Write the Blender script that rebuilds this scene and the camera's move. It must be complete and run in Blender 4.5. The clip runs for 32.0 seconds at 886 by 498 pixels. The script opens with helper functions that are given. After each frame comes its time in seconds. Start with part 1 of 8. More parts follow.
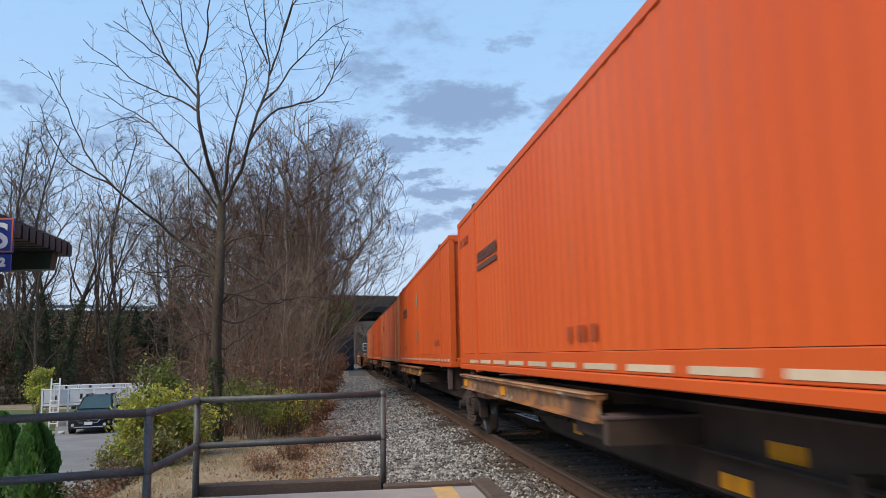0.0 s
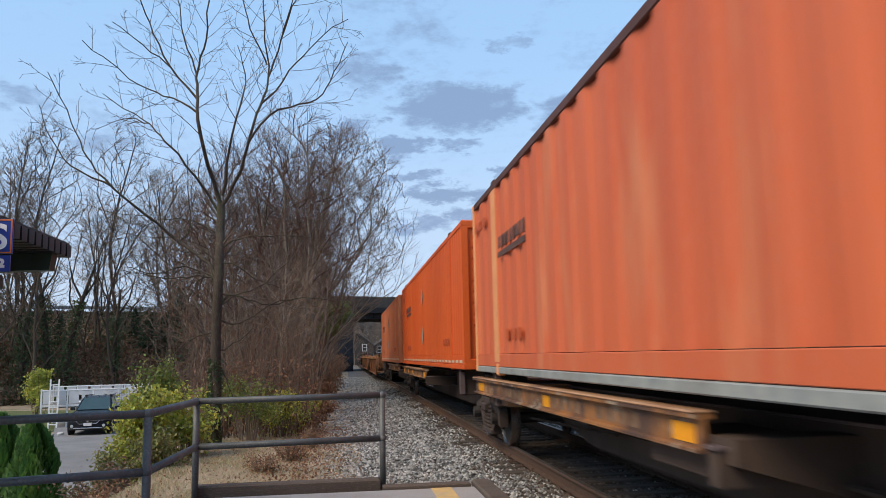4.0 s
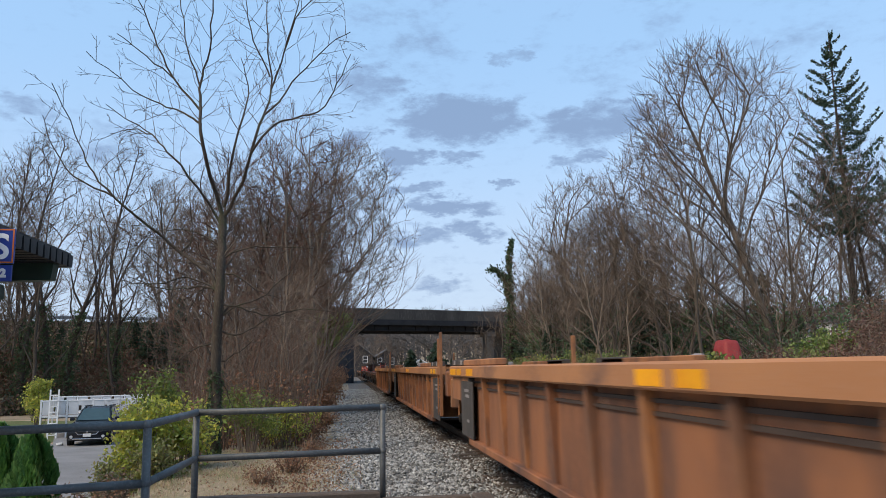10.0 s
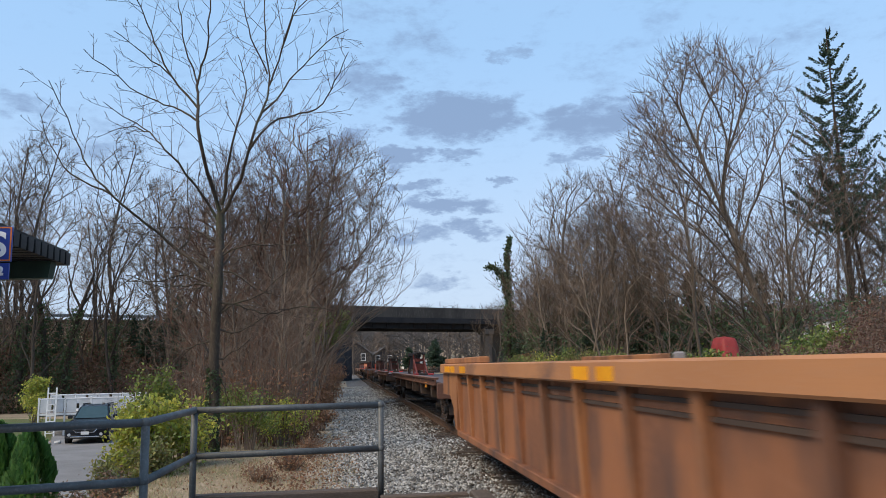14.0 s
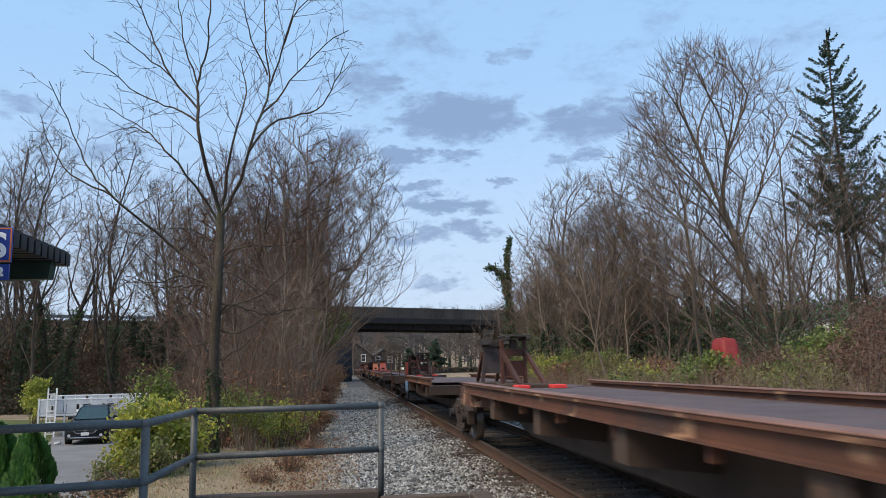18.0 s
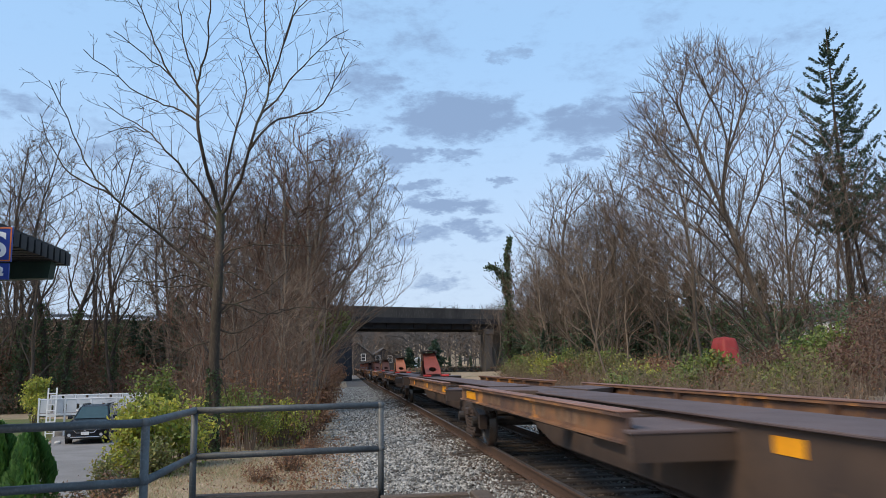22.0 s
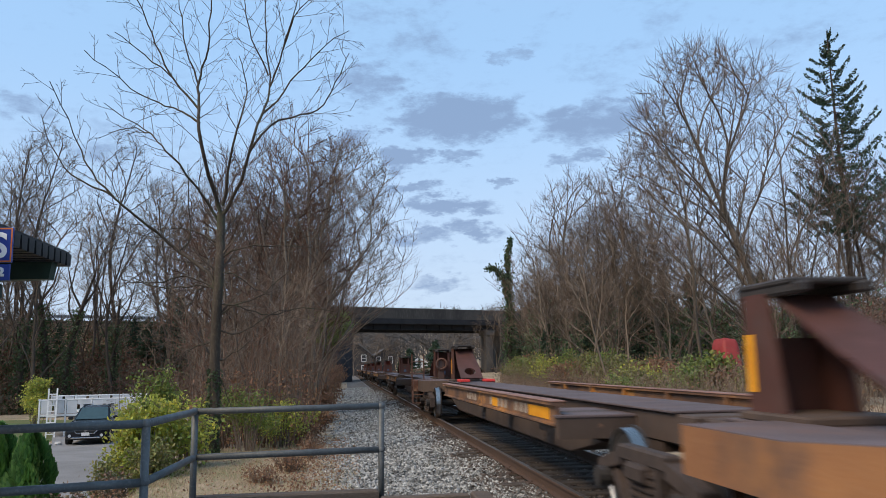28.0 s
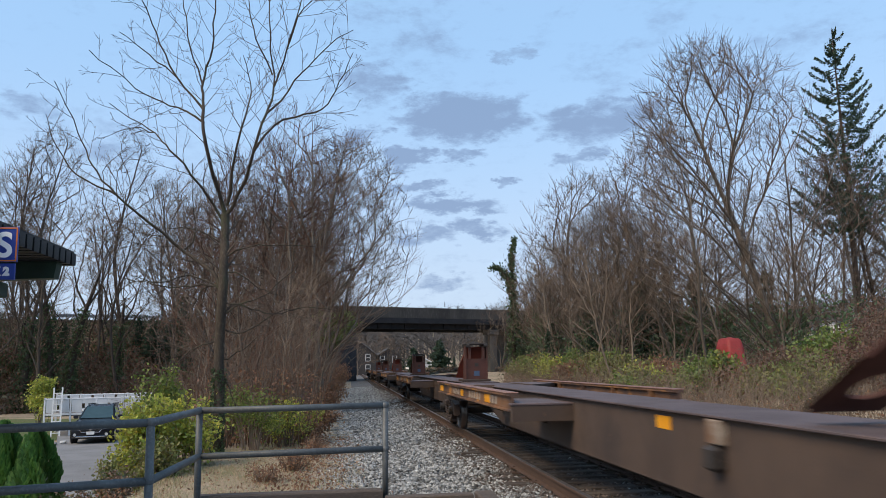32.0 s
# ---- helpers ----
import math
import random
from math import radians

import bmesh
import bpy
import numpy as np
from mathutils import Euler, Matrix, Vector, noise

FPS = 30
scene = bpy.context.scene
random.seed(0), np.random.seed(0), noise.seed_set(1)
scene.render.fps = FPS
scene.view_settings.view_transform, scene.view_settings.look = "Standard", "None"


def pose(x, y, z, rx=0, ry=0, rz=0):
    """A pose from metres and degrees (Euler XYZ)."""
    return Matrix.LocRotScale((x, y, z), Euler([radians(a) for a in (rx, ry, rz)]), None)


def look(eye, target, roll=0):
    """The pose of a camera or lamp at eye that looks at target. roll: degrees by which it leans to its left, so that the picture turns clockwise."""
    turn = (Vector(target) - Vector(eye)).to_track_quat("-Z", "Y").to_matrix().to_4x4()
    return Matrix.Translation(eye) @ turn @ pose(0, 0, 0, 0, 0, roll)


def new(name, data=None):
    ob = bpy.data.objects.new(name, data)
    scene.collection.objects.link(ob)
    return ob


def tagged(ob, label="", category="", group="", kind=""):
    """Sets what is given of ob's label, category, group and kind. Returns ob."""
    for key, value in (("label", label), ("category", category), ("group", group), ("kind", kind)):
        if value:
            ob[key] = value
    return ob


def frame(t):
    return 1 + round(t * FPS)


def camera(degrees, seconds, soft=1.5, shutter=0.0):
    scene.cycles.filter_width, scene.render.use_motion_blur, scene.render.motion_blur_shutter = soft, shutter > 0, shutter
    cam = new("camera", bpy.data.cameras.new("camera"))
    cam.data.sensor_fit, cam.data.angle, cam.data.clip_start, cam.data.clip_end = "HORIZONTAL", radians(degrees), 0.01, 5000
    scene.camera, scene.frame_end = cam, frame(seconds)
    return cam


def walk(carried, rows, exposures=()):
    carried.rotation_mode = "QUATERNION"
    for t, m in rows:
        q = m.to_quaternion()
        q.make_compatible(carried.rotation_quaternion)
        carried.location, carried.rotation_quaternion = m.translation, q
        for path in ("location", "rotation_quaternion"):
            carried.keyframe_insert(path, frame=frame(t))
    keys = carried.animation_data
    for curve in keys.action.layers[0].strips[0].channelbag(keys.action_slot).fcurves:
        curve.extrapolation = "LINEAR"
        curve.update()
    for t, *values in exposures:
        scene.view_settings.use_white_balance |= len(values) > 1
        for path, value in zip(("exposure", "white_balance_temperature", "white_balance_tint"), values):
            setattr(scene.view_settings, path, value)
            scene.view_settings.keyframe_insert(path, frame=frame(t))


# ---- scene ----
cam = camera(59.68, 32.0, soft=0.7, shutter=0.45)
EYE = (0.0, 0.0, 1.545)
BASE = pose(*EYE, 90 + 8.577, 0, -7.340) @ pose(0, 0, 0, 0, 0, -1.03)
# seconds and the small turns of a hand-held camera, in degrees
TILT = [
    (0, 0.837, -0.095, 0.237), (0.5, 0.832, -0.093, 0.221), (1, 0.784, -0.088, 0.208), (1.5, 0.790, -0.091, 0.213),
    (2, 0.804, -0.083, 0.242), (2.5, 0.834, -0.078, 0.250), (3, 0.855, -0.075, 0.256), (3.5, 0.832, -0.059, 0.264),
    (5.5, 0.605, -0.020, 0.176), (6, 0.629, -0.018, 0.186), (6.5, 0.598, -0.035, 0.144), (7, 0.485, -0.041, 0.060),
    (7.5, -0.005, -0.057, -0.070), (8, -0.131, -0.051, -0.069), (8.5, -0.146, -0.023, -0.053), (9, -0.102, -0.032, -0.046),
    (9.5, -0.096, -0.105, -0.047), (10, -0.122, -0.148, -0.048), (10.5, -0.133, -0.178, -0.054), (11, -0.146, -0.180, -0.026),
    (11.5, -0.166, -0.169, -0.023), (12, -0.076, -0.149, -0.017), (12.5, -0.026, -0.113, -0.018), (13, -0.000, -0.067, -0.006),
    (13.5, 0.051, -0.031, -0.008), (14, 0.055, 0.001, -0.008), (14.5, 0.055, 0.016, -0.012), (16.5, -0.003, -0.107, 0.000),
    (17, 0.032, -0.055, -0.002), (17.5, 0.006, -0.014, -0.001), (18, -0.007, -0.004, -0.005), (18.5, -0.004, -0.004, -0.009),
    (19, -0.000, -0.002, -0.012), (19.5, 0.001, 0.001, -0.007), (20, -0.000, -0.000, -0.006), (20.5, -0.001, -0.003, -0.007),
    (21, 0.001, -0.004, -0.008), (21.5, 0.009, -0.006, -0.003), (22, 0.037, -0.003, -0.000), (22.5, 0.011, -0.008, -0.006),
    (23, 0.015, -0.017, -0.015), (23.5, 0.020, -0.021, -0.021), (24, 0.031, -0.033, -0.028), (24.5, 0.032, -0.046, -0.024),
    (25, 0.039, -0.053, -0.005), (25.5, 0.013, -0.053, 0.026), (27.5, -0.008, -0.028, -0.023), (28, -0.035, -0.044, -0.033),
    (28.5, -0.028, -0.081, -0.029), (29, -0.039, -0.152, -0.022), (29.5, -0.039, -0.180, -0.027), (30, -0.030, -0.189, -0.032),
    (30.5, -0.019, -0.195, -0.031), (31, 0.011, -0.228, -0.027), (31.5, 0.015, -0.282, -0.022), (32, 0.013, -0.341, -0.023),
    ]
walk(cam, [(t, BASE @ pose(0, 0, 0, -a, -b, -c)) for t, a, b, c in TILT], exposures=[(0.0, 1.05), (32.0, 1.05)])

# ---- light ----
SUN_DIR = (-0.6, -0.35, 0.72)
world = bpy.data.worlds.new("world")
scene.world = world
world.use_nodes = True
wn, wl = world.node_tree.nodes, world.node_tree.links
wn.clear()
w_out = wn.new("ShaderNodeOutputWorld")
w_bg = wn.new("ShaderNodeBackground")
w_sky = wn.new("ShaderNodeTexSky")
w_sky.sky_type = "NISHITA"
w_sky.sun_disc = False
w_sky.sun_elevation = radians(46)
w_sky.sun_rotation = radians(241)
w_sky.air_density, w_sky.dust_density, w_sky.ozone_density = 1.0, 0.3, 2.2
w_co = wn.new("ShaderNodeTexCoord")
w_sep = wn.new("ShaderNodeSeparateXYZ")
wl.new(w_co.outputs["Generated"], w_sep.inputs[0])


def wmath(op, a, b=None, clamp=False):
    n = wn.new("ShaderNodeMath")
    n.operation, n.use_clamp = op, clamp
    for i, v in enumerate((a, b)):
        if v is None:
            continue
        if isinstance(v, (int, float)):
            n.inputs[i].default_value = v
        else:
            wl.new(v, n.inputs[i])
    return n.outputs[0]


# compass bearing and height of each direction, in degrees
w_az = wmath("MULTIPLY", wmath("ARCTAN2", w_sep.outputs["X"], w_sep.outputs["Y"]), 57.2958)
w_el = wmath("MULTIPLY", wmath("ARCSINE", w_sep.outputs["Z"]), 57.2958)
w_vec = wn.new("ShaderNodeCombineXYZ")
wl.new(w_az, w_vec.inputs[0])
wl.new(wmath("MULTIPLY", w_el, 2.3), w_vec.inputs[1])


def wnoise(scale, detail, rough, seed):
    n = wn.new("ShaderNodeTexNoise")
    n.noise_dimensions = "4D"
    n.inputs["W"].default_value = seed
    n.inputs["Scale"].default_value = scale
    n.inputs["Detail"].default_value = detail
    n.inputs["Roughness"].default_value = rough
    wl.new(w_vec.outputs[0], n.inputs["Vector"])
    return n.outputs["Fac"]


# ragged flat-bottomed evening clouds: bearing, height, half width, half depth, weight
CLOUDS = [(1.7, 20.6, 3.4, 1.6, 0.7), (8.7, 18.2, 5.6, 2.0, 1.0), (0.6, 16.9, 1.9, 1.2, 0.8), (12.4, 22.4, 1.7, 0.6, 0.5), (18.6, 17.4, 4.8, 1.8, 0.85), (22.3, 18.5, 2.3, 0.9, 0.8),
          (17.5, 15.1, 2.0, 0.6, 0.7), (4.5, 15.2, 2.1, 0.95, 0.9), (8.3, 15.3, 2.5, 0.7, 0.75), (11.8, 13.2, 1.1, 0.45, 0.8), (5.3, 13.2, 2.5, 0.6, 0.8), (7.7, 11.9, 4.2, 0.85, 1.0),
          (9.3, 10.0, 3.4, 0.8, 0.8), (5.5, 9.3, 3.0, 0.7, 0.7), (6.3, 6.1, 2.7, 0.8, 0.6), (-22.4, 17.1, 2.6, 1.0, 0.5), (-16.7, 14.8, 2.8, 1.0, 0.5)]
w_wob = wnoise(0.34, 7.0, 0.66, 3.1)
w_wob2 = wnoise(0.26, 7.0, 0.66, 9.4)
w_x = wmath("ADD", w_az, wmath("MULTIPLY", wmath("SUBTRACT", w_wob, 0.5), 9.0))
w_y = wmath("ADD", w_el, wmath("MULTIPLY", wmath("SUBTRACT", w_wob2, 0.5), 4.6))
w_sum = None
for az, el, hw, hd, wt in CLOUDS:
    dx = wmath("POWER", wmath("ABSOLUTE", wmath("DIVIDE", wmath("SUBTRACT", w_x, az), hw)), 2.0)
    dy = wmath("POWER", wmath("ABSOLUTE", wmath("DIVIDE", wmath("SUBTRACT", w_y, el), hd)), 2.0)
    one = wmath("MULTIPLY", wmath("SUBTRACT", 1.15, wmath("ADD", dx, dy), True), wt)
    w_sum = one if w_sum is None else wmath("MAXIMUM", w_sum, one)
# thin scattered cloud over the rest of the sky
w_thin = wmath("MULTIPLY", wmath("SUBTRACT", wnoise(0.055, 5.0, 0.55, 5.7), 0.5, True), 2.6)
w_sum = wmath("ADD", wmath("MAXIMUM", w_sum, w_thin), wmath("MULTIPLY", wmath("SUBTRACT", wnoise(0.42, 8.0, 0.68, 1.3), 0.5), 1.7))
w_map = wn.new("ShaderNodeMapRange")
w_map.interpolation_type = "SMOOTHSTEP"
w_map.inputs["From Min"].default_value, w_map.inputs["From Max"].default_value = 0.02, 0.85
wl.new(w_sum, w_map.inputs["Value"])
# thin bright veil low over the horizon
w_veil = wn.new("ShaderNodeMapRange")
w_veil.interpolation_type = "SMOOTHSTEP"
w_veil.inputs["From Min"].default_value, w_veil.inputs["From Max"].default_value = 0.42, 0.0
w_veil.inputs["To Min"].default_value, w_veil.inputs["To Max"].default_value = 0.0, 0.75
wl.new(w_sep.outputs["Z"], w_veil.inputs["Value"])


def wmix(fac, a, b):
    n = wn.new("ShaderNodeMix")
    n.data_type = "RGBA"
    wl.new(fac, n.inputs[0])
    for i, v in ((6, a), (7, b)):
        if isinstance(v, tuple):
            n.inputs[i].default_value = (*v, 1)
        else:
            wl.new(v, n.inputs[i])
    return n.outputs[2]


SKY = 0.122
w_even = wn.new("ShaderNodeMix")
w_even.data_type = "RGBA"
w_even.inputs[0].default_value = 0.8
wl.new(w_sky.outputs[0], w_even.inputs[6])
w_even.inputs[7].default_value = (1.6, 2.58, 3.85, 1)
w_c1 = wmix(w_veil.outputs[0], w_even.outputs[2], (2.5, 2.85, 3.45))
w_c2 = wmix(wmath("MULTIPLY", w_map.outputs[0], 0.8), w_c1, (0.95, 1.37, 2.2))
wl.new(w_c2, w_bg.inputs[0])
w_bg.inputs[1].default_value = SKY
wl.new(w_bg.outputs[0], w_out.inputs[0])

sun = new("sun", bpy.data.lights.new("sun", "SUN"))
sun.data.energy, sun.data.angle, sun.data.color = 1.6, radians(30), (1.0, 0.8, 0.57)
sun.matrix_world = look((0, 0, 60), (-SUN_DIR[0] * 60, -SUN_DIR[1] * 60, 60 - SUN_DIR[2] * 60))


# ---- materials ----
def mat(name, c1, c2=None, c3=None, rough=0.7, metal=0.0, scale=3.0, bump=0.25, vary=0.12, islands=False, stretch=(1, 1, 1), fine=40.0,
        spec=0.28, emit=0.0, dirt=None, dirt_cut=(0.55, 0.75), dirt_scale=1.3, chip=None, chip_cut=(0.58, 0.64), chip_scale=2.6):
    """A worn surface: two colours mixed by broad noise, a third by fine grain, dirt in patches, a little change from piece to piece."""
    m = bpy.data.materials.new(name)
    m.use_nodes = True
    n, l = m.node_tree.nodes, m.node_tree.links
    b = n["Principled BSDF"]
    c2 = c2 or tuple(v * 0.7 for v in c1)
    c3 = c3 or tuple(v * 0.85 for v in c1)
    co, mp = n.new("ShaderNodeTexCoord"), n.new("ShaderNodeMapping")
    mp.inputs["Scale"].default_value = stretch
    l.new(co.outputs["Object"], mp.inputs[0])

    def nz(s, d, r=0.55):
        t = n.new("ShaderNodeTexNoise")
        t.inputs["Scale"].default_value, t.inputs["Detail"].default_value, t.inputs["Roughness"].default_value = s, d, r
        l.new(mp.outputs[0], t.inputs["Vector"])
        return t.outputs["Fac"]

    def ramp(v, lo, hi):
        t = n.new("ShaderNodeMapRange")
        t.inputs["From Min"].default_value, t.inputs["From Max"].default_value = lo, hi
        l.new(v, t.inputs["Value"])
        return t.outputs[0]

    def mix(f, a, c, mode="MIX"):
        t = n.new("ShaderNodeMix")
        t.data_type, t.blend_type = "RGBA", mode
        for i, v in ((0, f), (6, a), (7, c)):
            if isinstance(v, (int, float)):
                t.inputs[i].default_value = v
            elif isinstance(v, tuple):
                t.inputs[i].default_value = (*v, 1)
            else:
                l.new(v, t.inputs[i])
        return t.outputs[2]

    broad, grain = nz(scale, 5), nz(fine, 3, 0.6)
    col = mix(ramp(broad, 0.36, 0.64), c1, c2)
    col = mix(ramp(grain, 0.5, 0.75), col, c3)
    if dirt:
        col = mix(ramp(nz(dirt_scale, 6, 0.65), *dirt_cut), col, dirt)
    if chip:
        col = mix(ramp(nz(chip_scale, 7, 0.7), *chip_cut), col, chip)
    if islands:
        geo = n.new("ShaderNodeNewGeometry")
        rnd = geo.outputs["Random Per Island"]
    else:
        oi = n.new("ShaderNodeObjectInfo")
        rnd = oi.outputs["Random"]
    hs = n.new("ShaderNodeHueSaturation")
    t = n.new("ShaderNodeMapRange")
    t.inputs["To Min"].default_value, t.inputs["To Max"].default_value = 1 - vary, 1 + vary
    l.new(rnd, t.inputs["Value"])
    l.new(t.outputs[0], hs.inputs["Value"])
    l.new(col, hs.inputs["Color"])
    l.new(hs.outputs[0], b.inputs["Base Color"])
    rr = n.new("ShaderNodeMapRange")
    rr.inputs["To Min"].default_value, rr.inputs["To Max"].default_value = max(rough - 0.12, 0.03), min(rough + 0.12, 1)
    l.new(broad, rr.inputs["Value"])
    l.new(rr.outputs[0], b.inputs["Roughness"])
    b.inputs["Metallic"].default_value = metal
    b.inputs["Specular IOR Level"].default_value = spec
    if bump:
        bp = n.new("ShaderNodeBump")
        bp.inputs["Strength"].default_value, bp.inputs["Distance"].default_value = bump, 0.02
        l.new(grain, bp.inputs["Height"])
        l.new(bp.outputs[0], b.inputs["Normal"])
    if emit:
        b.inputs["Emission Color"].default_value, b.inputs["Emission Strength"].default_value = (*c1, 1), emit
    return m


def leafy(name, ramp_cols, rough=0.6):
    """Leaves: one colour of a ramp for each leaf, with some light through them."""
    m = bpy.data.materials.new(name)
    m.use_nodes = True
    n, l = m.node_tree.nodes, m.node_tree.links
    b = n["Principled BSDF"]
    geo, cr = n.new("ShaderNodeNewGeometry"), n.new("ShaderNodeValToRGB")
    e = cr.color_ramp.elements
    while len(e) < len(ramp_cols):
        e.new(0.5)
    for i, c in enumerate(ramp_cols):
        e[i].position, e[i].color = i / (len(ramp_cols) - 1), (*c, 1)
    l.new(geo.outputs["Random Per Island"], cr.inputs[0])
    l.new(cr.outputs[0], b.inputs["Base Color"])
    b.inputs["Roughness"].default_value = rough
    tr = n.new("ShaderNodeBsdfTranslucent")
    l.new(cr.outputs[0], tr.inputs[0])
    mx = n.new("ShaderNodeMixShader")
    mx.inputs[0].default_value = 0.3
    out = n["Material Output"]
    l.new(b.outputs[0], mx.inputs[1])
    l.new(tr.outputs[0], mx.inputs[2])
    l.new(mx.outputs[0], out.inputs[0])
    return m


ORANGE = mat("orange_paint", (0.655, 0.114, 0.02), (0.6, 0.094, 0.016), (0.545, 0.09, 0.018), rough=0.5, scale=0.7, bump=0.05, vary=0.05, stretch=(0.9, 0.9, 0.2325),
             dirt=(0.42, 0.11, 0.045), dirt_cut=(0.6, 0.85))
SALMON = mat("faded_orange_paint", (0.64, 0.195, 0.078), (0.58, 0.16, 0.062), (0.55, 0.17, 0.07), rough=0.6, scale=0.7, bump=0.05, vary=0.03, stretch=(1, 1, 0.25),
             dirt=(0.5, 0.19, 0.09), dirt_cut=(0.62, 0.9))
DULLRED = mat("dull_orange_red_paint", (0.6072, 0.138, 0.0506), (0.5152, 0.1104, 0.046), (0.552, 0.1472, 0.0736), rough=0.6, scale=0.9, bump=0.06, vary=0.03, stretch=(0.9, 0.9, 0.184),
              dirt=(0.6, 0.25, 0.12), dirt_cut=(0.55, 0.8))
PALEPOST = mat("pale_orange_paint", (0.8, 0.36, 0.15), (0.72, 0.3, 0.13), rough=0.6, scale=1.5, bump=0.05, dirt=(0.5, 0.2, 0.1))
DARKMARK = mat("dark_lettering_paint", (0.075, 0.05, 0.046), (0.15, 0.07, 0.05), rough=0.6, scale=8, bump=0.03)
FADEMARK = mat("faded_number_paint", (0.4, 0.09, 0.035), (0.52, 0.1, 0.03), rough=0.6, scale=8, bump=0.03)
GREYMARK = mat("grey_reflective_film", (0.36, 0.38, 0.36), (0.25, 0.28, 0.28), rough=0.45, scale=6, bump=0.03, dirt=(0.2, 0.19, 0.17))
CREAM = mat("white_reflective_tape", (0.66, 0.56, 0.42), (0.58, 0.46, 0.32), rough=0.4, scale=5, bump=0.03)
YELLOW = mat("yellow_reflective_tape", (0.86, 0.38, 0.016), (0.76, 0.3, 0.016), rough=0.4, scale=5, bump=0.03, dirt=(0.4, 0.22, 0.06), dirt_cut=(0.6, 0.9))
WELLPAINT = mat("weathered_ochre_paint", (0.38, 0.165, 0.066), (0.27, 0.112, 0.05), (0.33, 0.16, 0.08), rough=0.7, scale=1.1, bump=0.12, vary=0.08, stretch=(1, 1, 0.4),
                dirt=(0.15, 0.075, 0.045), dirt_cut=(0.45, 0.62), dirt_scale=1.6)
WELLCHORD = mat("faded_ochre_chord", (0.42, 0.195, 0.084), (0.32, 0.145, 0.066), (0.37, 0.185, 0.095), rough=0.65, scale=0.7, bump=0.1, vary=0.06, stretch=(1, 0.4, 1), dirt=(0.15, 0.085, 0.06), dirt_cut=(0.52, 0.68), dirt_scale=1.2)
WELLSIDE = mat("rusty_ochre_side", (0.31, 0.126, 0.054), (0.175, 0.077, 0.042), (0.255, 0.115, 0.06), rough=0.75, scale=1.3, bump=0.15, vary=0.12, stretch=(0.87, 0.87, 0.3045),
               dirt=(0.085, 0.05, 0.04), dirt_cut=(0.5, 0.66), dirt_scale=1.1, chip=(0.33, 0.2, 0.12), chip_cut=(0.64, 0.7), chip_scale=1.9)
SILLDIRTY = mat("dirty_brown_ochre_sill", (0.235, 0.12, 0.06), (0.14, 0.075, 0.045), (0.2, 0.105, 0.06), rough=0.7, scale=0.9, bump=0.15, vary=0.14,
                dirt=(0.09, 0.056, 0.045), dirt_cut=(0.47, 0.6), dirt_scale=0.9, chip=(0.42, 0.19, 0.055), chip_cut=(0.57, 0.62), chip_scale=1.3)
FADEDIM = mat("worn_off_stencil", (0.24, 0.15, 0.09), (0.17, 0.1, 0.06), (0.21, 0.14, 0.09), rough=0.7, scale=5, bump=0.05, dirt=(0.13, 0.075, 0.045), dirt_cut=(0.42, 0.55), dirt_scale=3.0)
FADEWHITE = mat("faded_white_stencil", (0.42, 0.37, 0.31), (0.24, 0.18, 0.135), (0.28, 0.22, 0.17), rough=0.7, scale=5, bump=0.05, dirt=(0.17, 0.095, 0.055), dirt_cut=(0.45, 0.6), dirt_scale=3.0)
SPINEPAINT = mat("dirty_brown_steel", (0.088, 0.06, 0.045), (0.062, 0.043, 0.034), (0.077, 0.053, 0.041), rough=0.75, scale=0.8, bump=0.12, vary=0.12,
                 dirt=(0.045, 0.033, 0.029), dirt_cut=(0.5, 0.75), chip=(0.17, 0.1, 0.065), chip_cut=(0.64, 0.7))
SPINETOP = mat("worn_purple_brown_top_plate", (0.1221, 0.08993, 0.08993), (0.08602, 0.06451, 0.06451), (0.1466, 0.1075, 0.09775), rough=0.72, scale=1.6, bump=0.12, dirt=(0.1466, 0.08309, 0.06354))
SILLPAINT = mat("chipped_ochre_sill", (0.37, 0.165, 0.055), (0.25, 0.11, 0.044), (0.3, 0.145, 0.065), rough=0.65, scale=0.9, bump=0.15, vary=0.14,
                dirt=(0.1, 0.06, 0.045), dirt_cut=(0.44, 0.58), dirt_scale=0.9, chip=(0.34, 0.27, 0.2), chip_cut=(0.57, 0.62), chip_scale=1.7)
SILLBROWN = mat("rusty_brown_sill", (0.15, 0.066, 0.042), (0.095, 0.047, 0.034), (0.175, 0.085, 0.05), rough=0.7, scale=1.2, bump=0.15, vary=0.14,
                dirt=(0.08125, 0.0525, 0.045), dirt_cut=(0.5, 0.64), dirt_scale=0.9, chip=(0.375, 0.225, 0.1375), chip_cut=(0.58, 0.63), chip_scale=1.6)
BOLSTER = mat("ochre_end_frame", (0.34, 0.155, 0.06), (0.235, 0.105, 0.047), (0.3, 0.15, 0.07), rough=0.7, scale=1.3, bump=0.15, vary=0.2, dirt=(0.12, 0.07, 0.05), dirt_cut=(0.5, 0.66), dirt_scale=1.0)
LIPPAINT = mat("worn_ochre_lip", (0.42, 0.24, 0.13), (0.3, 0.155, 0.08), (0.36, 0.22, 0.14), rough=0.6, scale=2.2, bump=0.12, vary=0.1, dirt=(0.17, 0.1, 0.07), dirt_cut=(0.52, 0.7))
